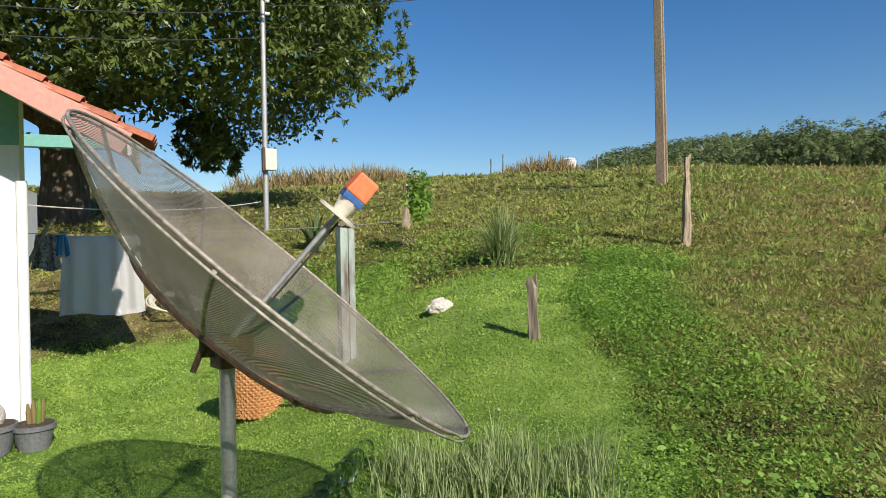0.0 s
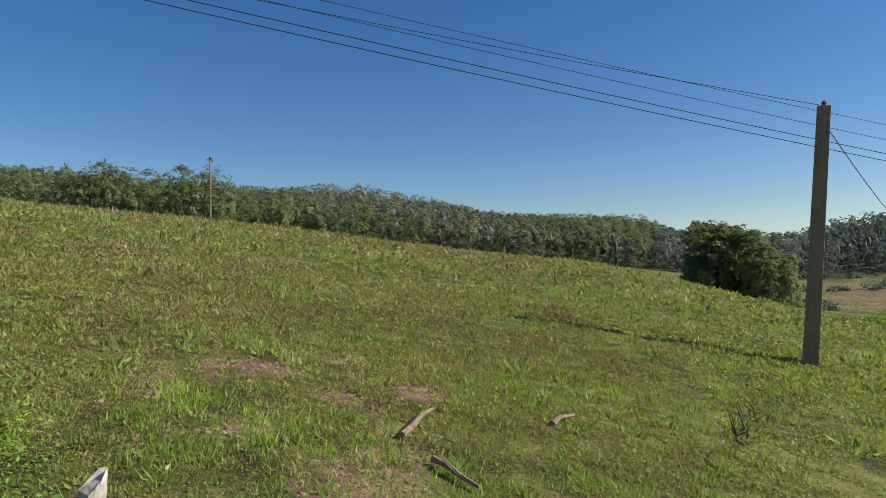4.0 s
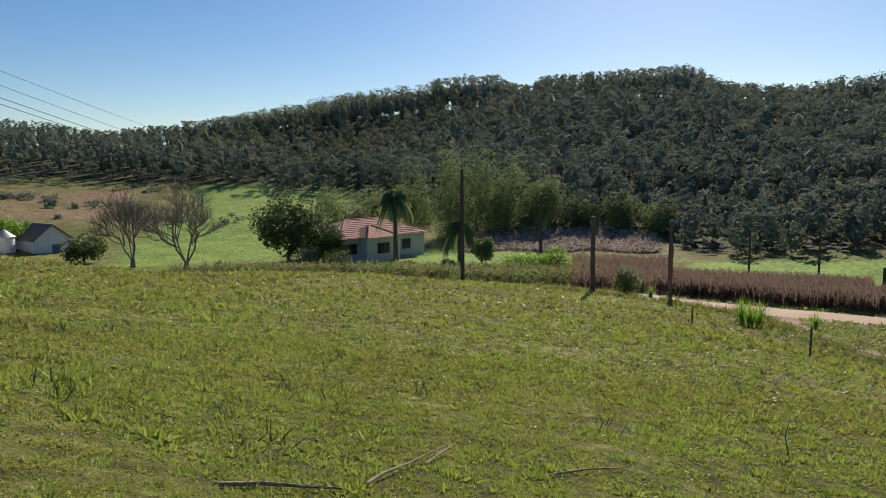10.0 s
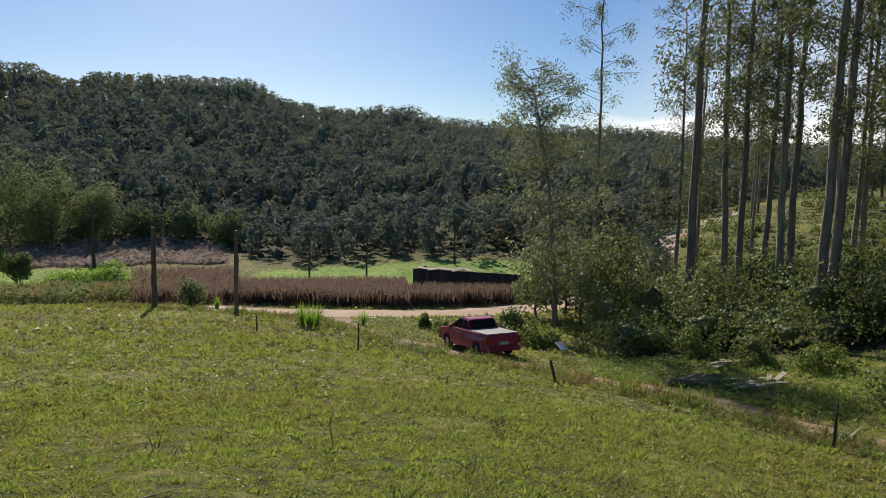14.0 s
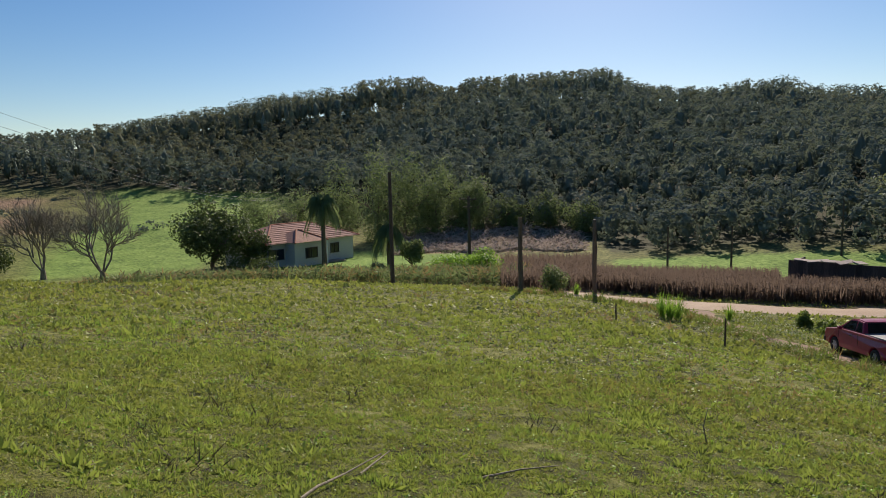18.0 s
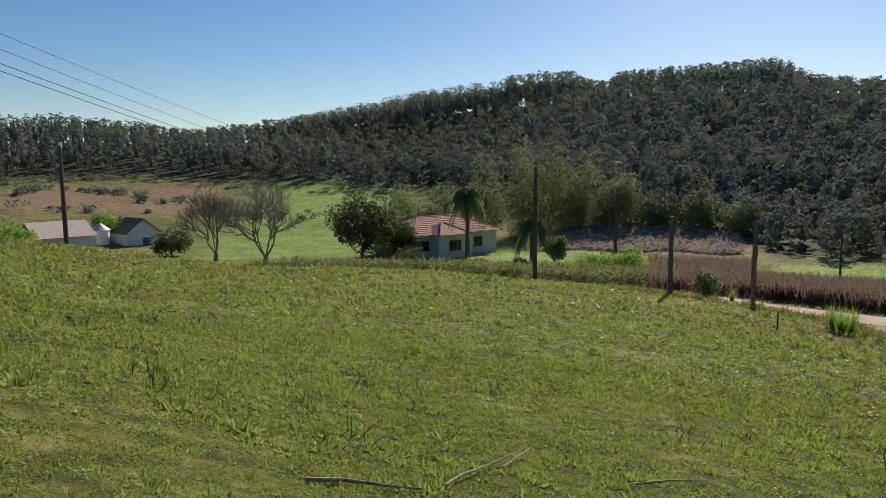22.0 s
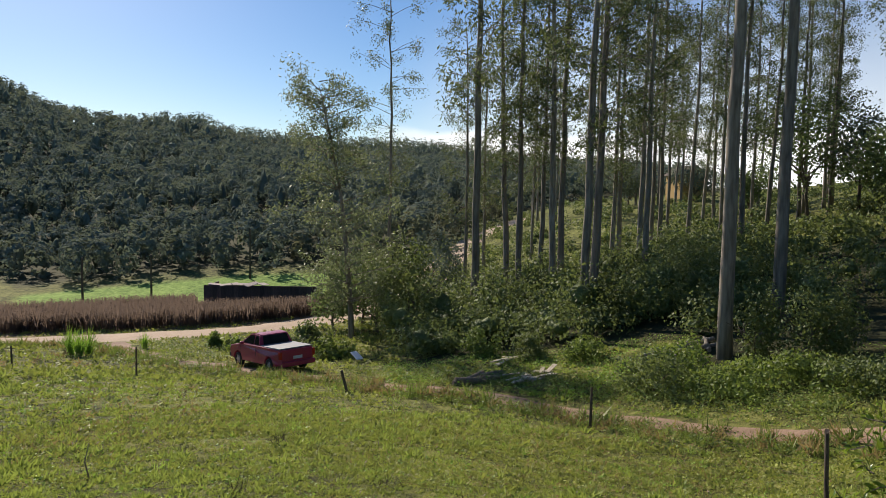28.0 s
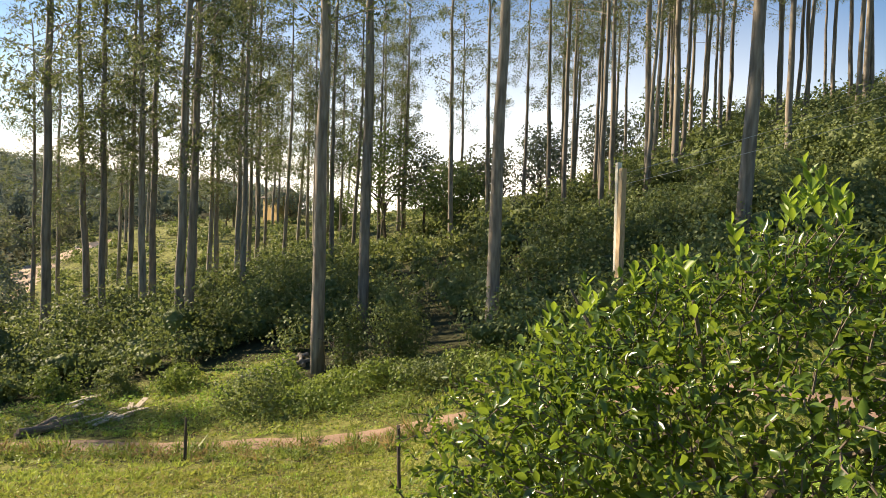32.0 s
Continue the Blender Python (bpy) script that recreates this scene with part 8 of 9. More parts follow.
        L = (high * big[k] * rng.uniform(0.55, 1.2, len(k)))[:, None]
        pos = np.stack([px, py, ground_z(px, py) - 0.004], 1)
        half = np.maximum(L * rng.uniform(0.13, 0.24, (len(k), 1)), 0.00035 * np.hypot(px, py)[:, None])
        sets["tussock"].append((np.stack([pos + s * half, pos - s * half, pos + d * L], 1).reshape(-1, 3), np.arange(3 * len(k)).reshape(-1, 3)))
    for key, name, mat, lab in (("pasture", "pasture_grass", M_GRASS, "short green pasture grass on the slope"), ("lawn", "lawn_grass", M_LAWN, "mown bright green lawn grass by the house"), ("dry", "dry_grass", M_DRY, "dry straw-coloured blades among the pasture grass"), ("tussock", "grass_tussocks", M_TUSSOCK, "bright green grass tussocks standing over the pasture sward")):
        v, f = joined(sets[key])
        tagged(mesh_object(name, v, f, mat), lab, "grass", kind="stuff")


build_grass()


def build_weeds():
    """Broad-leaved weeds: thick at the edge of the lawn, scattered over the pasture."""
    rng = np.random.RandomState(62)
    ps, ss = [], []

    def rosette(x, y, k, spread, size, lift):
        p = np.stack([x + rng.normal(size=k) * spread, y + rng.normal(size=k) * spread, np.zeros(k)], 1)
        p[:, 2] = ground_z(p[:, 0], p[:, 1]) + rng.uniform(0, lift, k)
        ps.append(p)
        ss.append(rng.uniform(0.6, 1.3, k) * size)

    for _ in range(1700):
        r = 2.2 + 6.8 * rng.uniform(0, 1) ** 0.8
        az = 29.5 + (np.interp(r, [2.2, 3.7, 4.6, 5.8, 9], [50, 44, 41, 37, 35]) - 29.5) * rng.uniform(0, 1) ** 1.3
        if rng.uniform() < 0.3 and smooth_noise(np.array([r * 1.7]), np.array([az * 0.12]), 83)[0] < 0.1:
            continue
        rosette(*place(az + 1.2 * math.sin(r * 1.7), r), 36, 0.09, (0.011 + 0.002 * r) * rng.choice([0.7, 0.85, 1.0, 1.35]), 0.03 + 0.011 * r)
    for _ in range(120):
        rosette(*place(rng.uniform(31, 44), rng.uniform(2.4, 5.6)), 9, 0.04, 0.042, 0.08)
    for _ in range(130):
        rosette(*place(rng.uniform(6, 30), rng.uniform(8.8, 11.5)), 36, 0.2, 0.05, 0.16)
    for _ in range(3000):
        az, r = rng.uniform(30, 250), 1.6 + 24 * rng.uniform(0, 1) ** 1.1
        rosette(*place(az, r), 13, 0.04 + 0.009 * r, 0.014 + 0.0034 * r, 0.02 + 0.002 * r)
    def plant(name, mat, label):
        at = np.concatenate(ps)
        v, f = leaf_quads(at, np.concatenate(ss), rng, 0.6, normal=np.tile(np.array([[0, 0, 1.0]]), (len(at), 1)), wild=0.55)
        tagged(mesh_object(name, v, f[~on_way(v[::4, 0], v[::4, 1])], mat), label, "weeds", kind="stuff")
        ps.clear()
        ss.clear()

    for _ in range(260):
        x, y = place(rng.uniform(199, 224), rng.uniform(21.2, 29))
        if min(math.hypot(x + 10.5, y + 22), math.hypot(x + 12.3, y + 21.4)) > 1.7:
            rosette(x, y, 34, 0.3, 0.085, 0.22)
    plant("broadleaf_weeds", M_WEED, "broad-leaved green weeds among the grass")
    for _ in range(170):
        az = rng.uniform(172, 234)
        r = np.interp(az, [172, 179, 186, 191, 196, 203, 213, 221, 234], [40, 31, 27.3, 25, 21.8, 20.2, 18.9, 17.4, 16.2]) + rng.normal() * 0.5
        rosette(*place(az, r), 40, 0.3, 0.065, 0.3)
    for _ in range(210):
        az = rng.uniform(196, 236)
        r = np.interp(az, [196, 203, 213, 221, 234], [26.5, 24.6, 23.4, 21.4, 20]) + rng.normal() * 0.7
        rosette(*place(az, r), 44, 0.34, 0.075, 0.35)
    for _ in range(160):
        rosette(*place(rng.uniform(176, 196), rng.uniform(31, 39.5)), 40, 0.4, 0.09, 0.25)
    plant("verge_weeds", M_VERGE, "darker broad-leaved weeds along the dirt track")


build_weeds()


def way_fringe():
    """Tall rough grass and seed stalks that stand along the near side of the dirt ways."""
    rng = np.random.RandomState(67)
    green, dry = [], []
    line = [place(a, r) for a, r in ((157, 46), (163, 44), (167, 42.5), (171, 40.5), (174.5, 38.5), (177.5, 33.2), (182, 30), (187, 27.6), (192, 24.9), (197, 22.1), (204, 20.4), (213, 18.9), (222, 17.2), (231, 16.6), (243, 16.2))]
    for (x0, y0), (x1, y1) in zip(line, line[1:]):
        for _ in range(int(math.hypot(x1 - x0, y1 - y0) * 15)):
            t = rng.uniform(0, 1)
            x, y = x0 + (x1 - x0) * t + rng.normal() * 0.45, y0 + (y1 - y0) * t + rng.normal() * 0.45
            n, h = 24, rng.uniform(0.12, 0.42) * (1.5 if rng.uniform() < 0.12 else 1)
            px, py = x + rng.normal(size=n) * 0.13, y + rng.normal(size=n) * 0.13
            (dry if rng.uniform() < 0.4 else green).append((np.stack([px, py, ground_z(px, py) + rng.uniform(0, 0.4, n) * h], 1), rng.uniform(0.4, 1.0, n) * h))
    for name, sets, mat, lab in (("fringe_grass", green, M_VERGE, "taller rough green grass along the edge of the track"), ("fringe_stalks", dry, M_DRY, "dry straw-coloured grass along the edge of the track")):
        v, f = blade_tris(np.concatenate([a for a, _ in sets]), np.concatenate([b for _, b in sets]), rng, 0.13, 0.7)
        tagged(mesh_object(name, v, f, mat), lab, "grass", kind="stuff")


way_fringe()


def rough_tufts():
    """Taller grass tufts and dry twiggy weeds that the cattle leave standing."""
    rng = np.random.RandomState(66)
    az, r, x, y = scatter(420, 2.4, 24, 34, 245, rng, 0.9)
    k = np.repeat(np.arange(420), 34)
    wide = 0.03 + 0.004 * r[k]
    px, py = x[k] + rng.normal(size=len(k)) * wide, y[k] + rng.normal(size=len(k)) * wide
    v, f = blade_tris(np.stack([px, py, ground_z(px, py) - 0.01], 1), rng.uniform(0.05, 0.12, len(k)) * (0.7 + 0.07 * r[k]), rng, 0.09, 0.9)
    az, r, x, y = scatter(620, 2.3, 8.0, 48, 97, rng, 0.8)
    keep = smooth_noise(x * 1.6, y * 1.6, 84) + rng.uniform(-0.25, 0.25, 620) > -0.02
    r, x, y = r[keep], x[keep], y[keep]
    k = np.repeat(np.arange(len(x)), 56)
    px, py = x[k] + rng.normal(size=len(k)) * 0.07, y[k] + rng.normal(size=len(k)) * 0.07
    high = rng.uniform(0.6, 1.3, len(x))[k]
    v2, f2 = blade_tris(np.stack([px, py, ground_z(px, py) - 0.006], 1), rng.uniform(0.035, 0.085, len(k)) * high, rng, 0.13, 0.6)
    v, f = joined([(v, f), (v2, f2)])
    tagged(mesh_object("grass_tufts", v, f, M_LAWN), "taller tufts of green grass standing in the pasture", "grass", kind="stuff")
    az, r, x, y = scatter(150, 5, 26, 96, 215, rng, 0.8)
    k = np.repeat(np.arange(150), 26)
    h = rng.uniform(0.1, 0.34, 150)[k]
    px, py = x[k] + rng.normal(size=len(k)) * h * 0.35, y[k] + rng.normal(size=len(k)) * h * 0.35
    v, f = blade_tris(np.stack([px, py, ground_z(px, py) + rng.uniform(0, 0.5, len(k)) * h], 1), h * rng.uniform(0.3, 0.8, len(k)), rng, 0.07, 0.8)
    tagged(mesh_object("dry_weeds", v, f, M_BARK), "small dry brown twiggy weeds scattered over the pasture", "weeds", kind="stuff")


rough_tufts()


def soil_clods():
    """Crumbs and clods of red earth on the bare patches of the knoll."""
    rng = np.random.RandomState(68)
    mids, sizes = [], []
    for _ in range(620):
        sa, sr, sw = ((64, 3.8, 0.45), (60, 6.2, 0.36), (51, 5.5, 0.28), (57, 4.7, 0.5), (70, 4.9, 0.4), (66, 3.1, 0.6))[rng.randint(6)]
        x, y = place(sa, sr)
        x, y = x + rng.normal() * sw * 0.6, y + rng.normal() * sw * 0.6
        q = 0.006 + 0.03 * rng.uniform() ** 3
        mids.append((x, y, gz(x, y) - q * 0.2))
        sizes.append((q * rng.uniform(0.8, 1.4), q, q * rng.uniform(0.5, 0.9)))
    v, f = mound_cores(mids, sizes, rng)
    tagged(mesh_object("soil_clods", v, f, M_TRACK), "loose crumbs and clods of reddish earth on the bare patches", "soil", kind="stuff")


soil_clods()


def blade_fountain(name, at, n, length, width, mat, label, seed, category="plant", stiff=0.5):
    """A clump of long arching leaves from one root."""
    rng = np.random.RandomState(seed)
    x, y = at
    verts, faces = [], []
    for k in range(n):
        a, lean, L = rng.uniform(0, 6.283), rng.uniform(0.1, 0.85), length * rng.uniform(0.6, 1.15)
        bx, by = rng.normal(size=2) * 0.05
        side = np.array([-math.sin(a), math.cos(a), 0])
        o = len(verts)
        for i in range(5):
            s = i / 4
            out = L * lean * s * (0.5 + stiff * s)
            up = L * (s - lean * 0.55 * s * s)
            c = np.array([bx + math.cos(a) * out, by + math.sin(a) * out, up])
            w = width * (1 - s) ** 0.7 * 0.5 + 0.0008
            verts += [tuple(c + side * w), tuple(c - side * w)]
        for i in range(4):
            faces.append((o + 2 * i, o + 2 * i + 1, o + 2 * i + 3, o + 2 * i + 2))
    ob = mesh_object(name, verts, faces, mat)
    ob.matrix_world = pose(x, y, gz(x, y) - 0.01)
    return tagged(ob, label, category)


M_LEMONGRASS = leaf_surface("grey_green_blades", (0.15, 0.21, 0.085), (0.40, 0.48, 0.24), (0.32, 0.42, 0.12), 0.6, 0.3)
M_AGAVE = leaf_surface("agave_leaves", (0.05, 0.09, 0.04), (0.15, 0.2, 0.09), (0.1, 0.16, 0.05), 0.5, 0.15)
blade_fountain("lemongrass_clump", (3.88, 7.4), 300, 0.85, 0.018, M_LEMONGRASS, "clump of arching grey-green lemongrass in the lawn", 3)
blade_fountain("agave_plant", (2.28, 11.3), 34, 0.85, 0.10, M_AGAVE, "spiky dark green agave on the bank", 4, stiff=0.2)
_bed = random.Random(5)
for k in range(34):
    _s = k / 33
    _o = _bed.uniform(-0.28, 0.22)
    blade_fountain("border_plant", (1.12 + 0.85 * _s + 0.7 * _o, 3.3 - 0.85 * _s + 0.7 * _o), 46, _bed.uniform(0.16, 0.29), 0.005, M_LEMONGRASS, "tuft of thin grey-green border stems", 20 + k, stiff=0.15)

# ripe grass heads on the far skyline
def skyline_grass():
    rng = np.random.RandomState(63)
    for az0, az1, r0, r1, n, h, lab in ((3, 19, 41, 47, 2600, 1.5, "tall straw-coloured grass on the crest behind the house"), (25.6, 33.5, 50, 56, 2200, 1.7, "tall dry cane grass on the hilltop")):
        az, r, x, y = scatter(n, r0, r1, az0, az1, rng)
        pos = np.stack([x, y, ground_z(x, y) - 0.05], 1)
        hump = np.clip(np.sin((az - az0) / (az1 - az0) * np.pi) * 0.75 + 0.3 + 0.6 * smooth_noise(x * 0.8, y * 0.8, 64), 0.12, 1.25)
        v, f = leaf_quads(pos, rng.uniform(0.45, 1.2, n) * h * hump, rng, 0.06, upright=1.5)
        tagged(mesh_object("tall_dry_grass", v, f, M_DRY), lab, "grass", kind="stuff")
    x, y = place(31.6, 54)
    root = thing("hilltop_tank", "small white tank among dry grass on the hilltop", "water tank", at=(x, y, gz(x, y)))
    bm = bm_new()
    add_cyl(bm, 0.5, 0.55, 0.9, (0, 0, 0.6), sides=20)
    part("tank", bm, M_WHITE, root)
    bm = bm_new()
    add_cyl(bm, 0.6, 0.2, 0.16, (0, 0, 1.5), sides=20)
    part("lid", bm, M_WHITE, root)
    for s in (-1, 1):
        bm = bm_new()
        add_box(bm, (0.1, 1.0, 0.62), (s * 0.35, 0, 0.3))
        part("stand", bm, M_DARKWOOD, root)
    for az, r, h in ((26.0, 50, 1.9), (25.0, 49, 1.5), (33.8, 50, 1.5), (30.0, 52, 2.1)):
        wooden_post("fence_post", place(az, r), h, 0.06, M_POSTWOOD, "thin grey fence post on the hilltop", (0, 2), int(az))


skyline_grass()
for k, (az, r) in enumerate(((174.3, 34.2), (173.7, 35), (174.9, 34.8), (166.8, 44.5), (178.8, 36.5))):
    blade_fountain("tall_weed", place(az, r), 70, 1.5 if k < 3 else 1.0, 0.045, M_WEED, "tall yellow-green leafy weed beside the dirt track", 50 + k, "weed", stiff=0.25)
round_tree("leafy_shrub", "slender yellow-green shrub beside the old fence post", (3.5, 9.6), 1.35, 0.62, M_WEED, 900, 0.075, 171, 0.02, crown_low=0.25, lumps=10)


def tv_pole():
    az, r = 57.0, 62
    x, y = place(az, r)
    root = thing("antenna_pole", "thin wooden pole with a small crossarm beyond the crest", "pole", at=(x, y, gz(x, y)))
    top = 1.6 + r * math.tan(radians(9.6)) - gz(x, y)
    bm = bm_new()
    add_cyl(bm, 0.09, 0.07, top + 0.5, (0, 0, -0.5), sides=10)
    part("shaft", bm, M_POSTWOOD, root)
    bm = bm_new()
    add_box(bm, (0.9, 0.08, 0.1), (0, 0, top - 0.15), bevel=0.01)
    part("crossarm", bm, M_DARKWOOD, root)
    bm = bm_new()
    add_box(bm, (0.35, 0.2, 0.22), (0.1, 0, top), bevel=0.03)
    part("insulator", bm, M_DARKWOOD, root)


tv_pole()


# ---- the lemon tree ----
def curved_leaves(pos, size, rng, ratio, d, roll=0.8):
    """Leaves with a folded, arched blade: two rows of four faces each."""
    n = len(pos)
    d = d / (np.linalg.norm(d, axis=1)[:, None] + 1e-9)
    s = np.cross(d, np.array([0, 0, 1.0]) + roll * rng.normal(size=(n, 3)))
    s /= np.linalg.norm(s, axis=1)[:, None] + 1e-9
    up = np.cross(s, d)
    L = np.asarray(size)[:, None]
    bend = rng.uniform(-0.25, 0.12, (n, 1))
    rows = []
    for t, w in ((0.0, 0.06), (0.25, 0.75), (0.5, 1.0), (0.78, 0.66), (1.0, 0.03)):
        c = pos + d * L * t + up * L * bend * t * t
        o = s * L * ratio * 0.5 * w
        e = up * L * 0.10 * w
        rows += [c + o + e, c, c - o + e]
    v = np.stack(rows, 1).reshape(-1, 3)
    base = np.arange(n)[:, None] * 15
    q = []
    for i in range(4):
        a = 3 * i
        q += [base + np.array([[a, a + 1, a + 4, a + 3]]), base + np.array([[a + 1, a + 2, a + 5, a + 4]])]
    return v, np.concatenate(q)


def build_lemon_tree():
    rng = np.random.RandomState(81)
    cx, cy = -3.85, -1.2
    root = thing("lemon_tree", "leafy lemon tree with glossy green leaves and unripe fruit", "tree", at=(cx, cy, gz(cx, cy)))
    base = gz(cx, cy)
    H = 1.78 - base
    tubes = [tube([(0, 0, -0.4), (0.03, 0, 0.3), (0.0, 0.02, 0.7)], [0.09, 0.07, 0.06], 9)]
    side = np.array([-0.208, 0.978])

    def crown_top(e):
        u = e[:2] @ side
        return float(np.interp(u, [-1.7, -1.0, -0.2, 0.3, 1.1, 1.7], [0.76, 0.83, 0.92, 1.08, 1.06, 0.88]))

    tips, outs = [], []
    for b in range(1750):
        u = rng.normal(size=3)
        u /= np.linalg.norm(u)
        if u[2] < -0.6:
            u[2] *= -1
        e = np.array([u[0] * 1.62, u[1] * 1.62, H * 0.5 + u[2] * H * 0.46])
        e[:2] *= rng.uniform(0.55, 1.06)
        if u[0] < -0.45 and u[2] < 0.75:
            u[0] = -u[0]
            e[0] = -e[0]
        lump = 1 + 0.1 * math.sin(5 * u[0] + 3 * u[2] + 1) + 0.08 * math.sin(9 * u[1] - 4 * u[2])
        e[:2] *= lump
        e[:2] += side * max(0.0, e[:2] @ side) * 0.14 + side * min(0.0, e[:2] @ side) * 0.09
        e[2] *= rng.uniform(0.86, 1.0) * crown_top(e)
        out = e - np.array([0, 0, H * 0.3])
        out = out / np.linalg.norm(out) + rng.normal(size=3) * 0.45 + np.array([0, 0, 0.25])
        out /= np.linalg.norm(out)
        st = e - out * rng.uniform(0.1, 0.2)
        tubes.append(tube([tuple(st), tuple((st + e) / 2 + rng.normal(size=3) * 0.015), tuple(e)], [0.005, 0.004, 0.002], 4))
        tips.append((st, e))
        outs.append(out)
    # two long arms that stick out of the crown
    for e in ((-0.5, 1.95, H * 0.80), (-0.2, 1.85, H * 0.52), (-0.1, -1.75, H * 0.5)):
        e = np.array(e)
        st = np.array([e[0] * 0.6, e[1] * 0.6, e[2] - 0.12])
        tubes.append(tube([tuple(st), tuple((st + e) / 2), tuple(e)], [0.012, 0.008, 0.004], 5))
        for k in range(9):
            q = st + (e - st) * (0.3 + 0.7 * k / 8)
            o = (e - st) / np.linalg.norm(e - st) + rng.normal(size=3) * 0.5 + np.array([0, 0, 0.4])
            tips.append((q - o * 0.06, q + o * 0.06))
            outs.append(o / np.linalg.norm(o))
    v, f = join_tubes(tubes)
    mesh_object("branchwork", v, f, M_BARK, root)
    pts, dirs = [], []
    for (st, e), out in zip(tips, outs):
        k = 13
        s = rng.uniform(0, 1.05, (k, 1))
        pts.append(st + (e - st) * s + rng.normal(size=(k, 3)) * 0.012)
        w = rng.normal(size=(k, 3))
        w -= out * (w @ out)[:, None]
        w /= np.linalg.norm(w, axis=1)[:, None]
        dirs.append(w * rng.uniform(0.5, 1.1, (k, 1)) + out * (0.15 + 0.75 * s) + np.array([0, 0, -0.12]))
    pts, dirs = np.concatenate(pts), np.concatenate(dirs)
    v, f = curved_leaves(pts, rng.uniform(0.028, 0.07, len(pts)), rng, 0.46, dirs)
    mesh_object("foliage", v, f, M_CITRUS, root, smooth=True)
    # pale upright shoots
    sp, sd = [], []
    for k in range(30):
        a = rng.uniform(0, 6.283)
        r = rng.uniform(0.2, 1.5)
        x0, y0 = r * math.cos(a), r * math.sin(a)
        z = (H * 0.5 + H * 0.43 * math.sqrt(max(0.02, 1 - (r / 1.65) ** 2))) * crown_top(np.array([x0, y0, 0]))
        tall = rng.uniform(0.012, 0.03)
        lean = rng.normal(size=2) * 0.012
        for j in range(9):
            sp.append((x0 + lean[0] * j, y0 + lean[1] * j, z + tall * j))
            b = j * 2.4
            sd.append((math.cos(b) * 0.6, math.sin(b) * 0.6, 0.8))
    sp, sd = np.array(sp), np.array(sd)
    v, f = curved_leaves(sp, rng.uniform(0.06, 0.1, len(sp)), rng, 0.42, sd, 0.3)
    mesh_object("young_foliage", v, f, M_SHOOT, root, True, "pale yellow-green young leaves")
    for b in range(14):
        a = b * 0.9
        e = Vector((math.cos(a) * rng.uniform(0.5, 1.2), math.sin(a) * rng.uniform(0.5, 1.2), H * rng.uniform(0.3, 0.85)))
        v, f = tube(wander(rng, (0, 0, 0.5), e, 4, 0.05), [0.03, 0.024, 0.018, 0.012, 0.007], 6)
        mesh_object("bough", v, f, M_BARK, root)
    inner = rng.uniform(-1, 1, (6000, 3))
    inner = inner[np.linalg.norm(inner, axis=1) < 1]
    inner = inner * np.array([1.3, 1.3, H * 0.38]) + np.array([0, 0, H * 0.48])
    v, f = curved_leaves(inner, rng.uniform(0.06, 0.1, len(inner)), rng, 0.45, rng.normal(size=inner.shape))
    mesh_object("inner_foliage", v, f, M_CITRUS, root, smooth=True)
    me = None
    for k, (a, e) in enumerate(((52, 0.2), (66, -0.35), (40, -0.5), (80, 0.1), (24, 0.5), (95, -0.3), (60, 0.65), (75, -0.65))):
        aa = radians(a - 10)
        ce = math.cos(e)
        p = (math.sin(aa) * 1.55 * ce, math.cos(aa) * 1.55 * ce, H * 0.5 + math.sin(e) * H * 0.45)
        if me is None:
            bm = bm_new()
            bmesh.ops.create_uvsphere(bm, u_segments=14, v_segments=10, radius=0.034)
            for vv in bm.verts:
                vv.co.z *= 1.18 + (0.25 if abs(vv.co.z) > 0.032 else 0)
            o = part("lemon", bm, M_LEMON, root, "unripe yellow-green lemon", smooth=True)
            me = o.data
        else:
            o = new("lemon", me)
            o.parent = root
        o.matrix_local = pose(*p, 20 * k, 15 * k, 0)


M_SHOOT = leaf_surface("young_citrus_leaves", (0.09, 0.17, 0.025), (0.22, 0.32, 0.055), (0.32, 0.45, 0.05), 0.4, 0.4)
M_LEMON = rough_surface("unripe_lemon_skin", (0.20, 0.28, 0.03), (0.36, 0.42, 0.06), 6, 60, 0.4, 0.15)
build_lemon_tree()

def fallen_leaves():
    rng = np.random.RandomState(91)
    az, r, x, y = scatter(600, 2.2, 16, 20, 236, rng, 1.0)
    v, f = leaf_quads(np.stack([x, y, ground_z(x, y) + 0.045], 1), rng.uniform(0.02, 0.05, len(x)) * (0.6 + r / 9), rng, 0.4)
    tagged(mesh_object("fallen_leaves", v, f, M_PALEBRUSH), "pale dry leaves fallen on the pasture", "leaves", kind="stuff")


fallen_leaves()

# dry sticks lying on the slope
fallen_branch((4.0, -4.35), [(0.24, 0.38, 0.03), (0.1, 0.12, 0.05), (-0.08, -0.1, 0.05), (-0.26, -0.36, 0.04)], 0.02, "long thin bare branch lying across the grass", None, 5)
fallen_branch((3.85, -5.6), [(-0.08, 0.54, 0.03), (0.0, 0.2, 0.06), (0.1, -0.4, 0.06), (0.16, -1.18, 0.12)], 0.016, "long dry twig lying across the grass", None, 6)
fallen_branch((3.95, -6.6), [(-0.05, 0.41, 0.02), (0.0, 0.1, 0.06), (0.1, -0.45, 0.1)], 0.014, "thin bent twig standing out of the grass", None, 10)
fallen_branch((2.65, -7.4), [(0.25, 0.49, 0.02), (0, 0, 0.06), (-0.27, -0.59, 0.05)], 0.014, "thin dry twig lying in the grass", None, 7)
fallen_branch((0.95, -11.0), [(0, 0, 0.0), (0.05, 0.0, 0.25), (0.0, -0.1, 0.5)], 0.012, "thin dry stem standing in the pasture", None, 8)
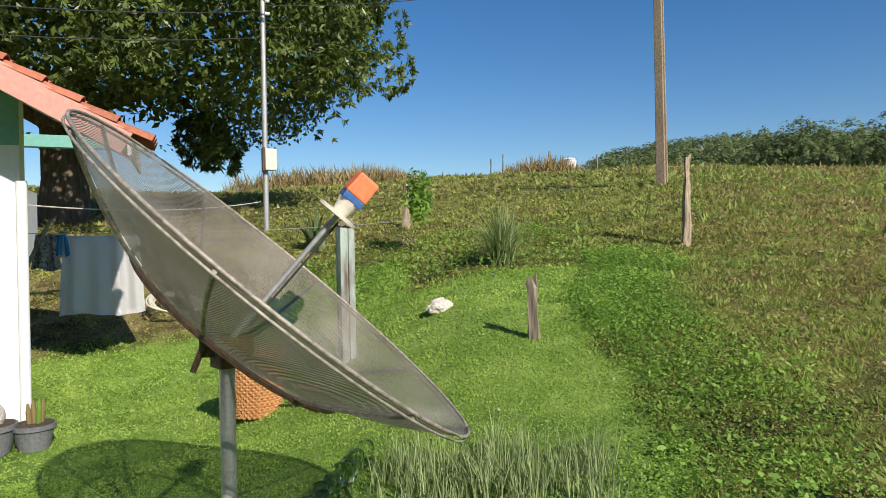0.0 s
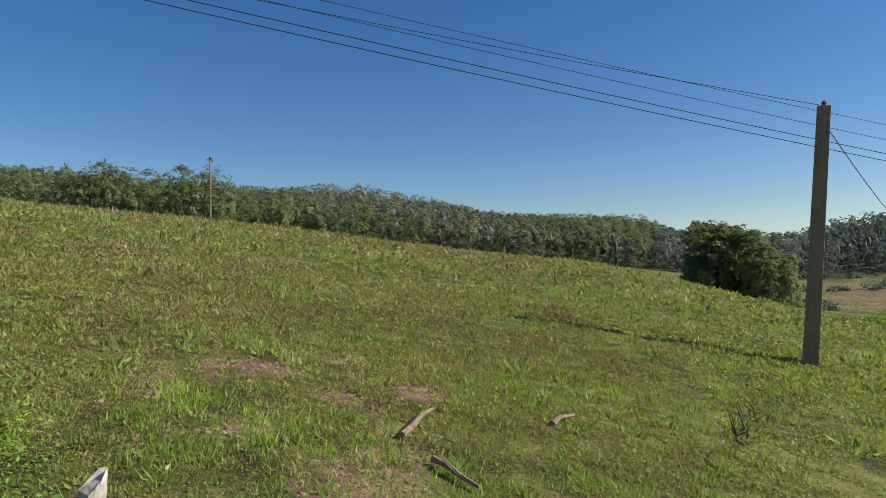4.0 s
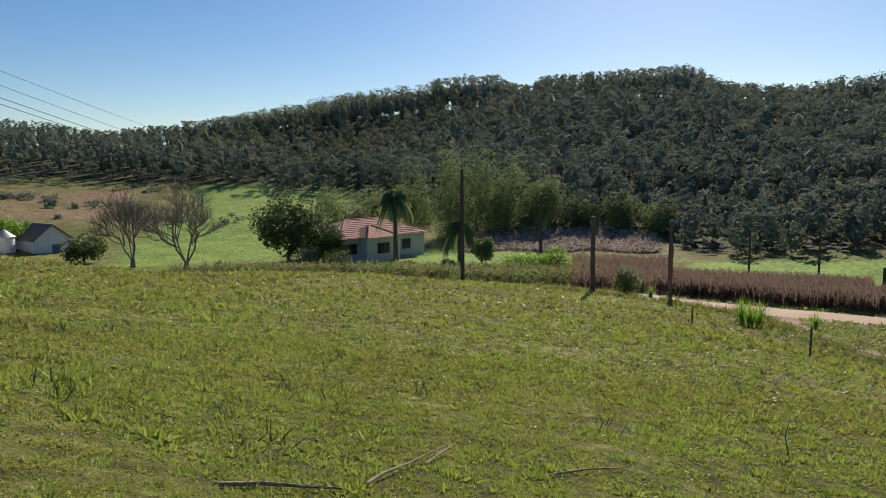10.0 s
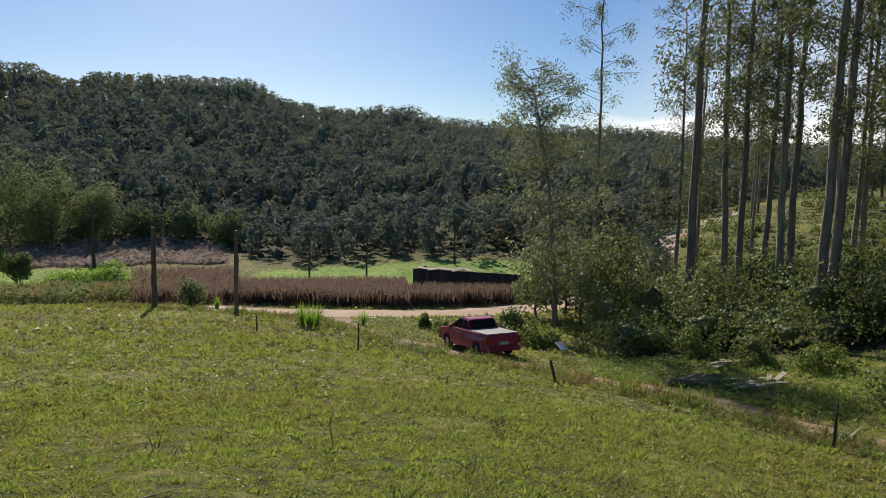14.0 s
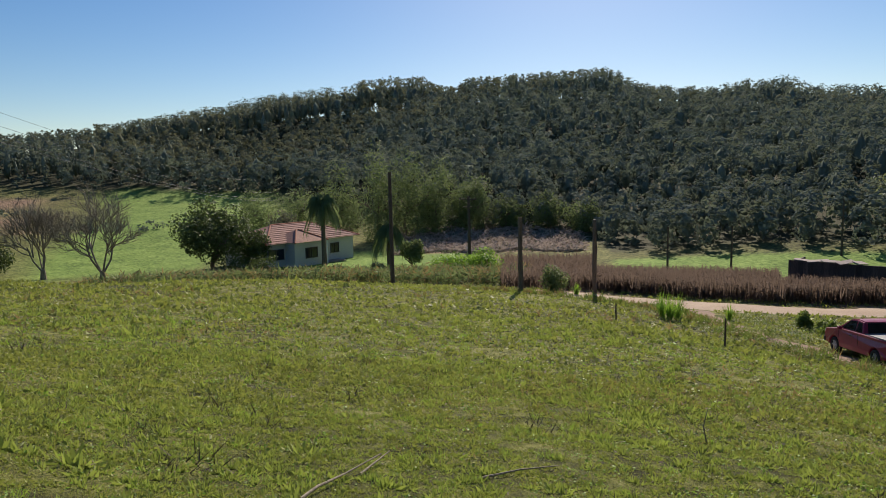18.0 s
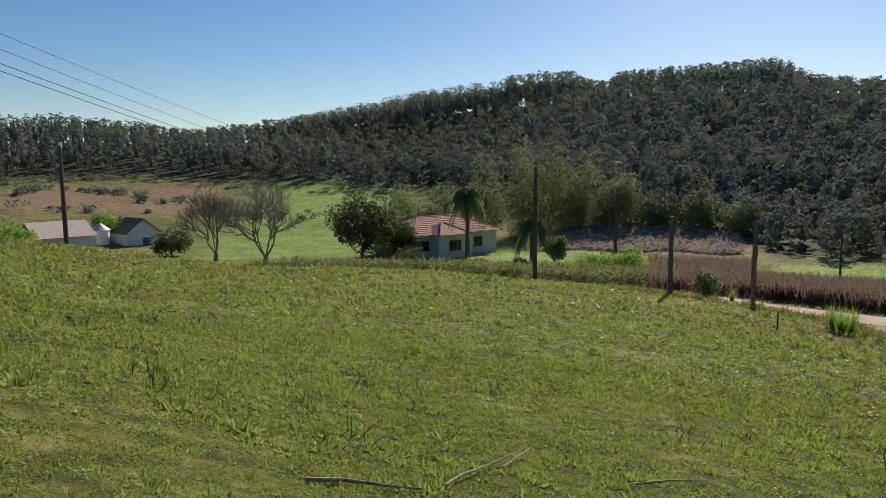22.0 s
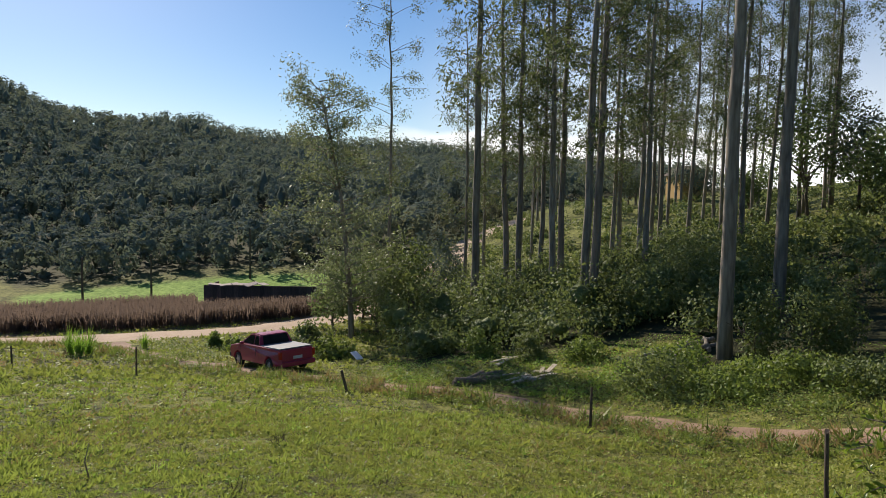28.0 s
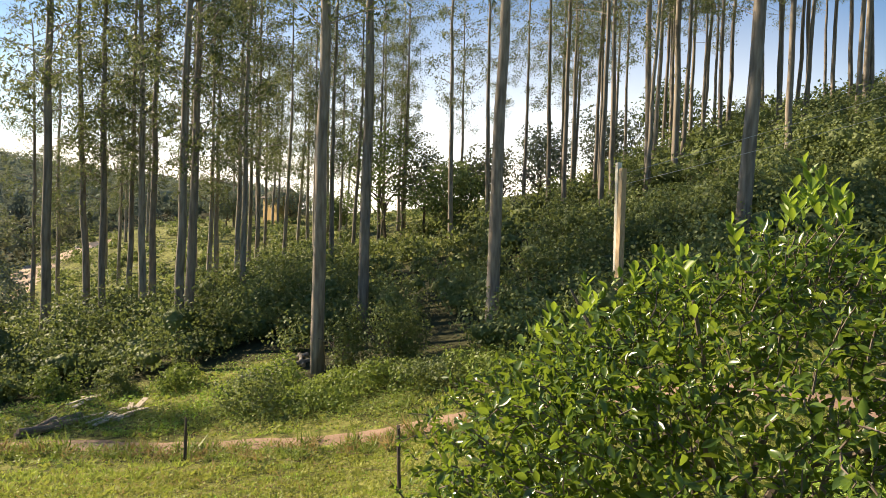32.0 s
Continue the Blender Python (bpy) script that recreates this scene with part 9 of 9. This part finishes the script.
fallen_branch((3.4, -2.6), [(-0.5, 0.3, 0.03), (-0.2, 0.15, 0.12), (0.2, 0.0, 0.1), (0.5, -0.05, 0.03)], 0.014, "arched dry twig lying near the path", None, 9)
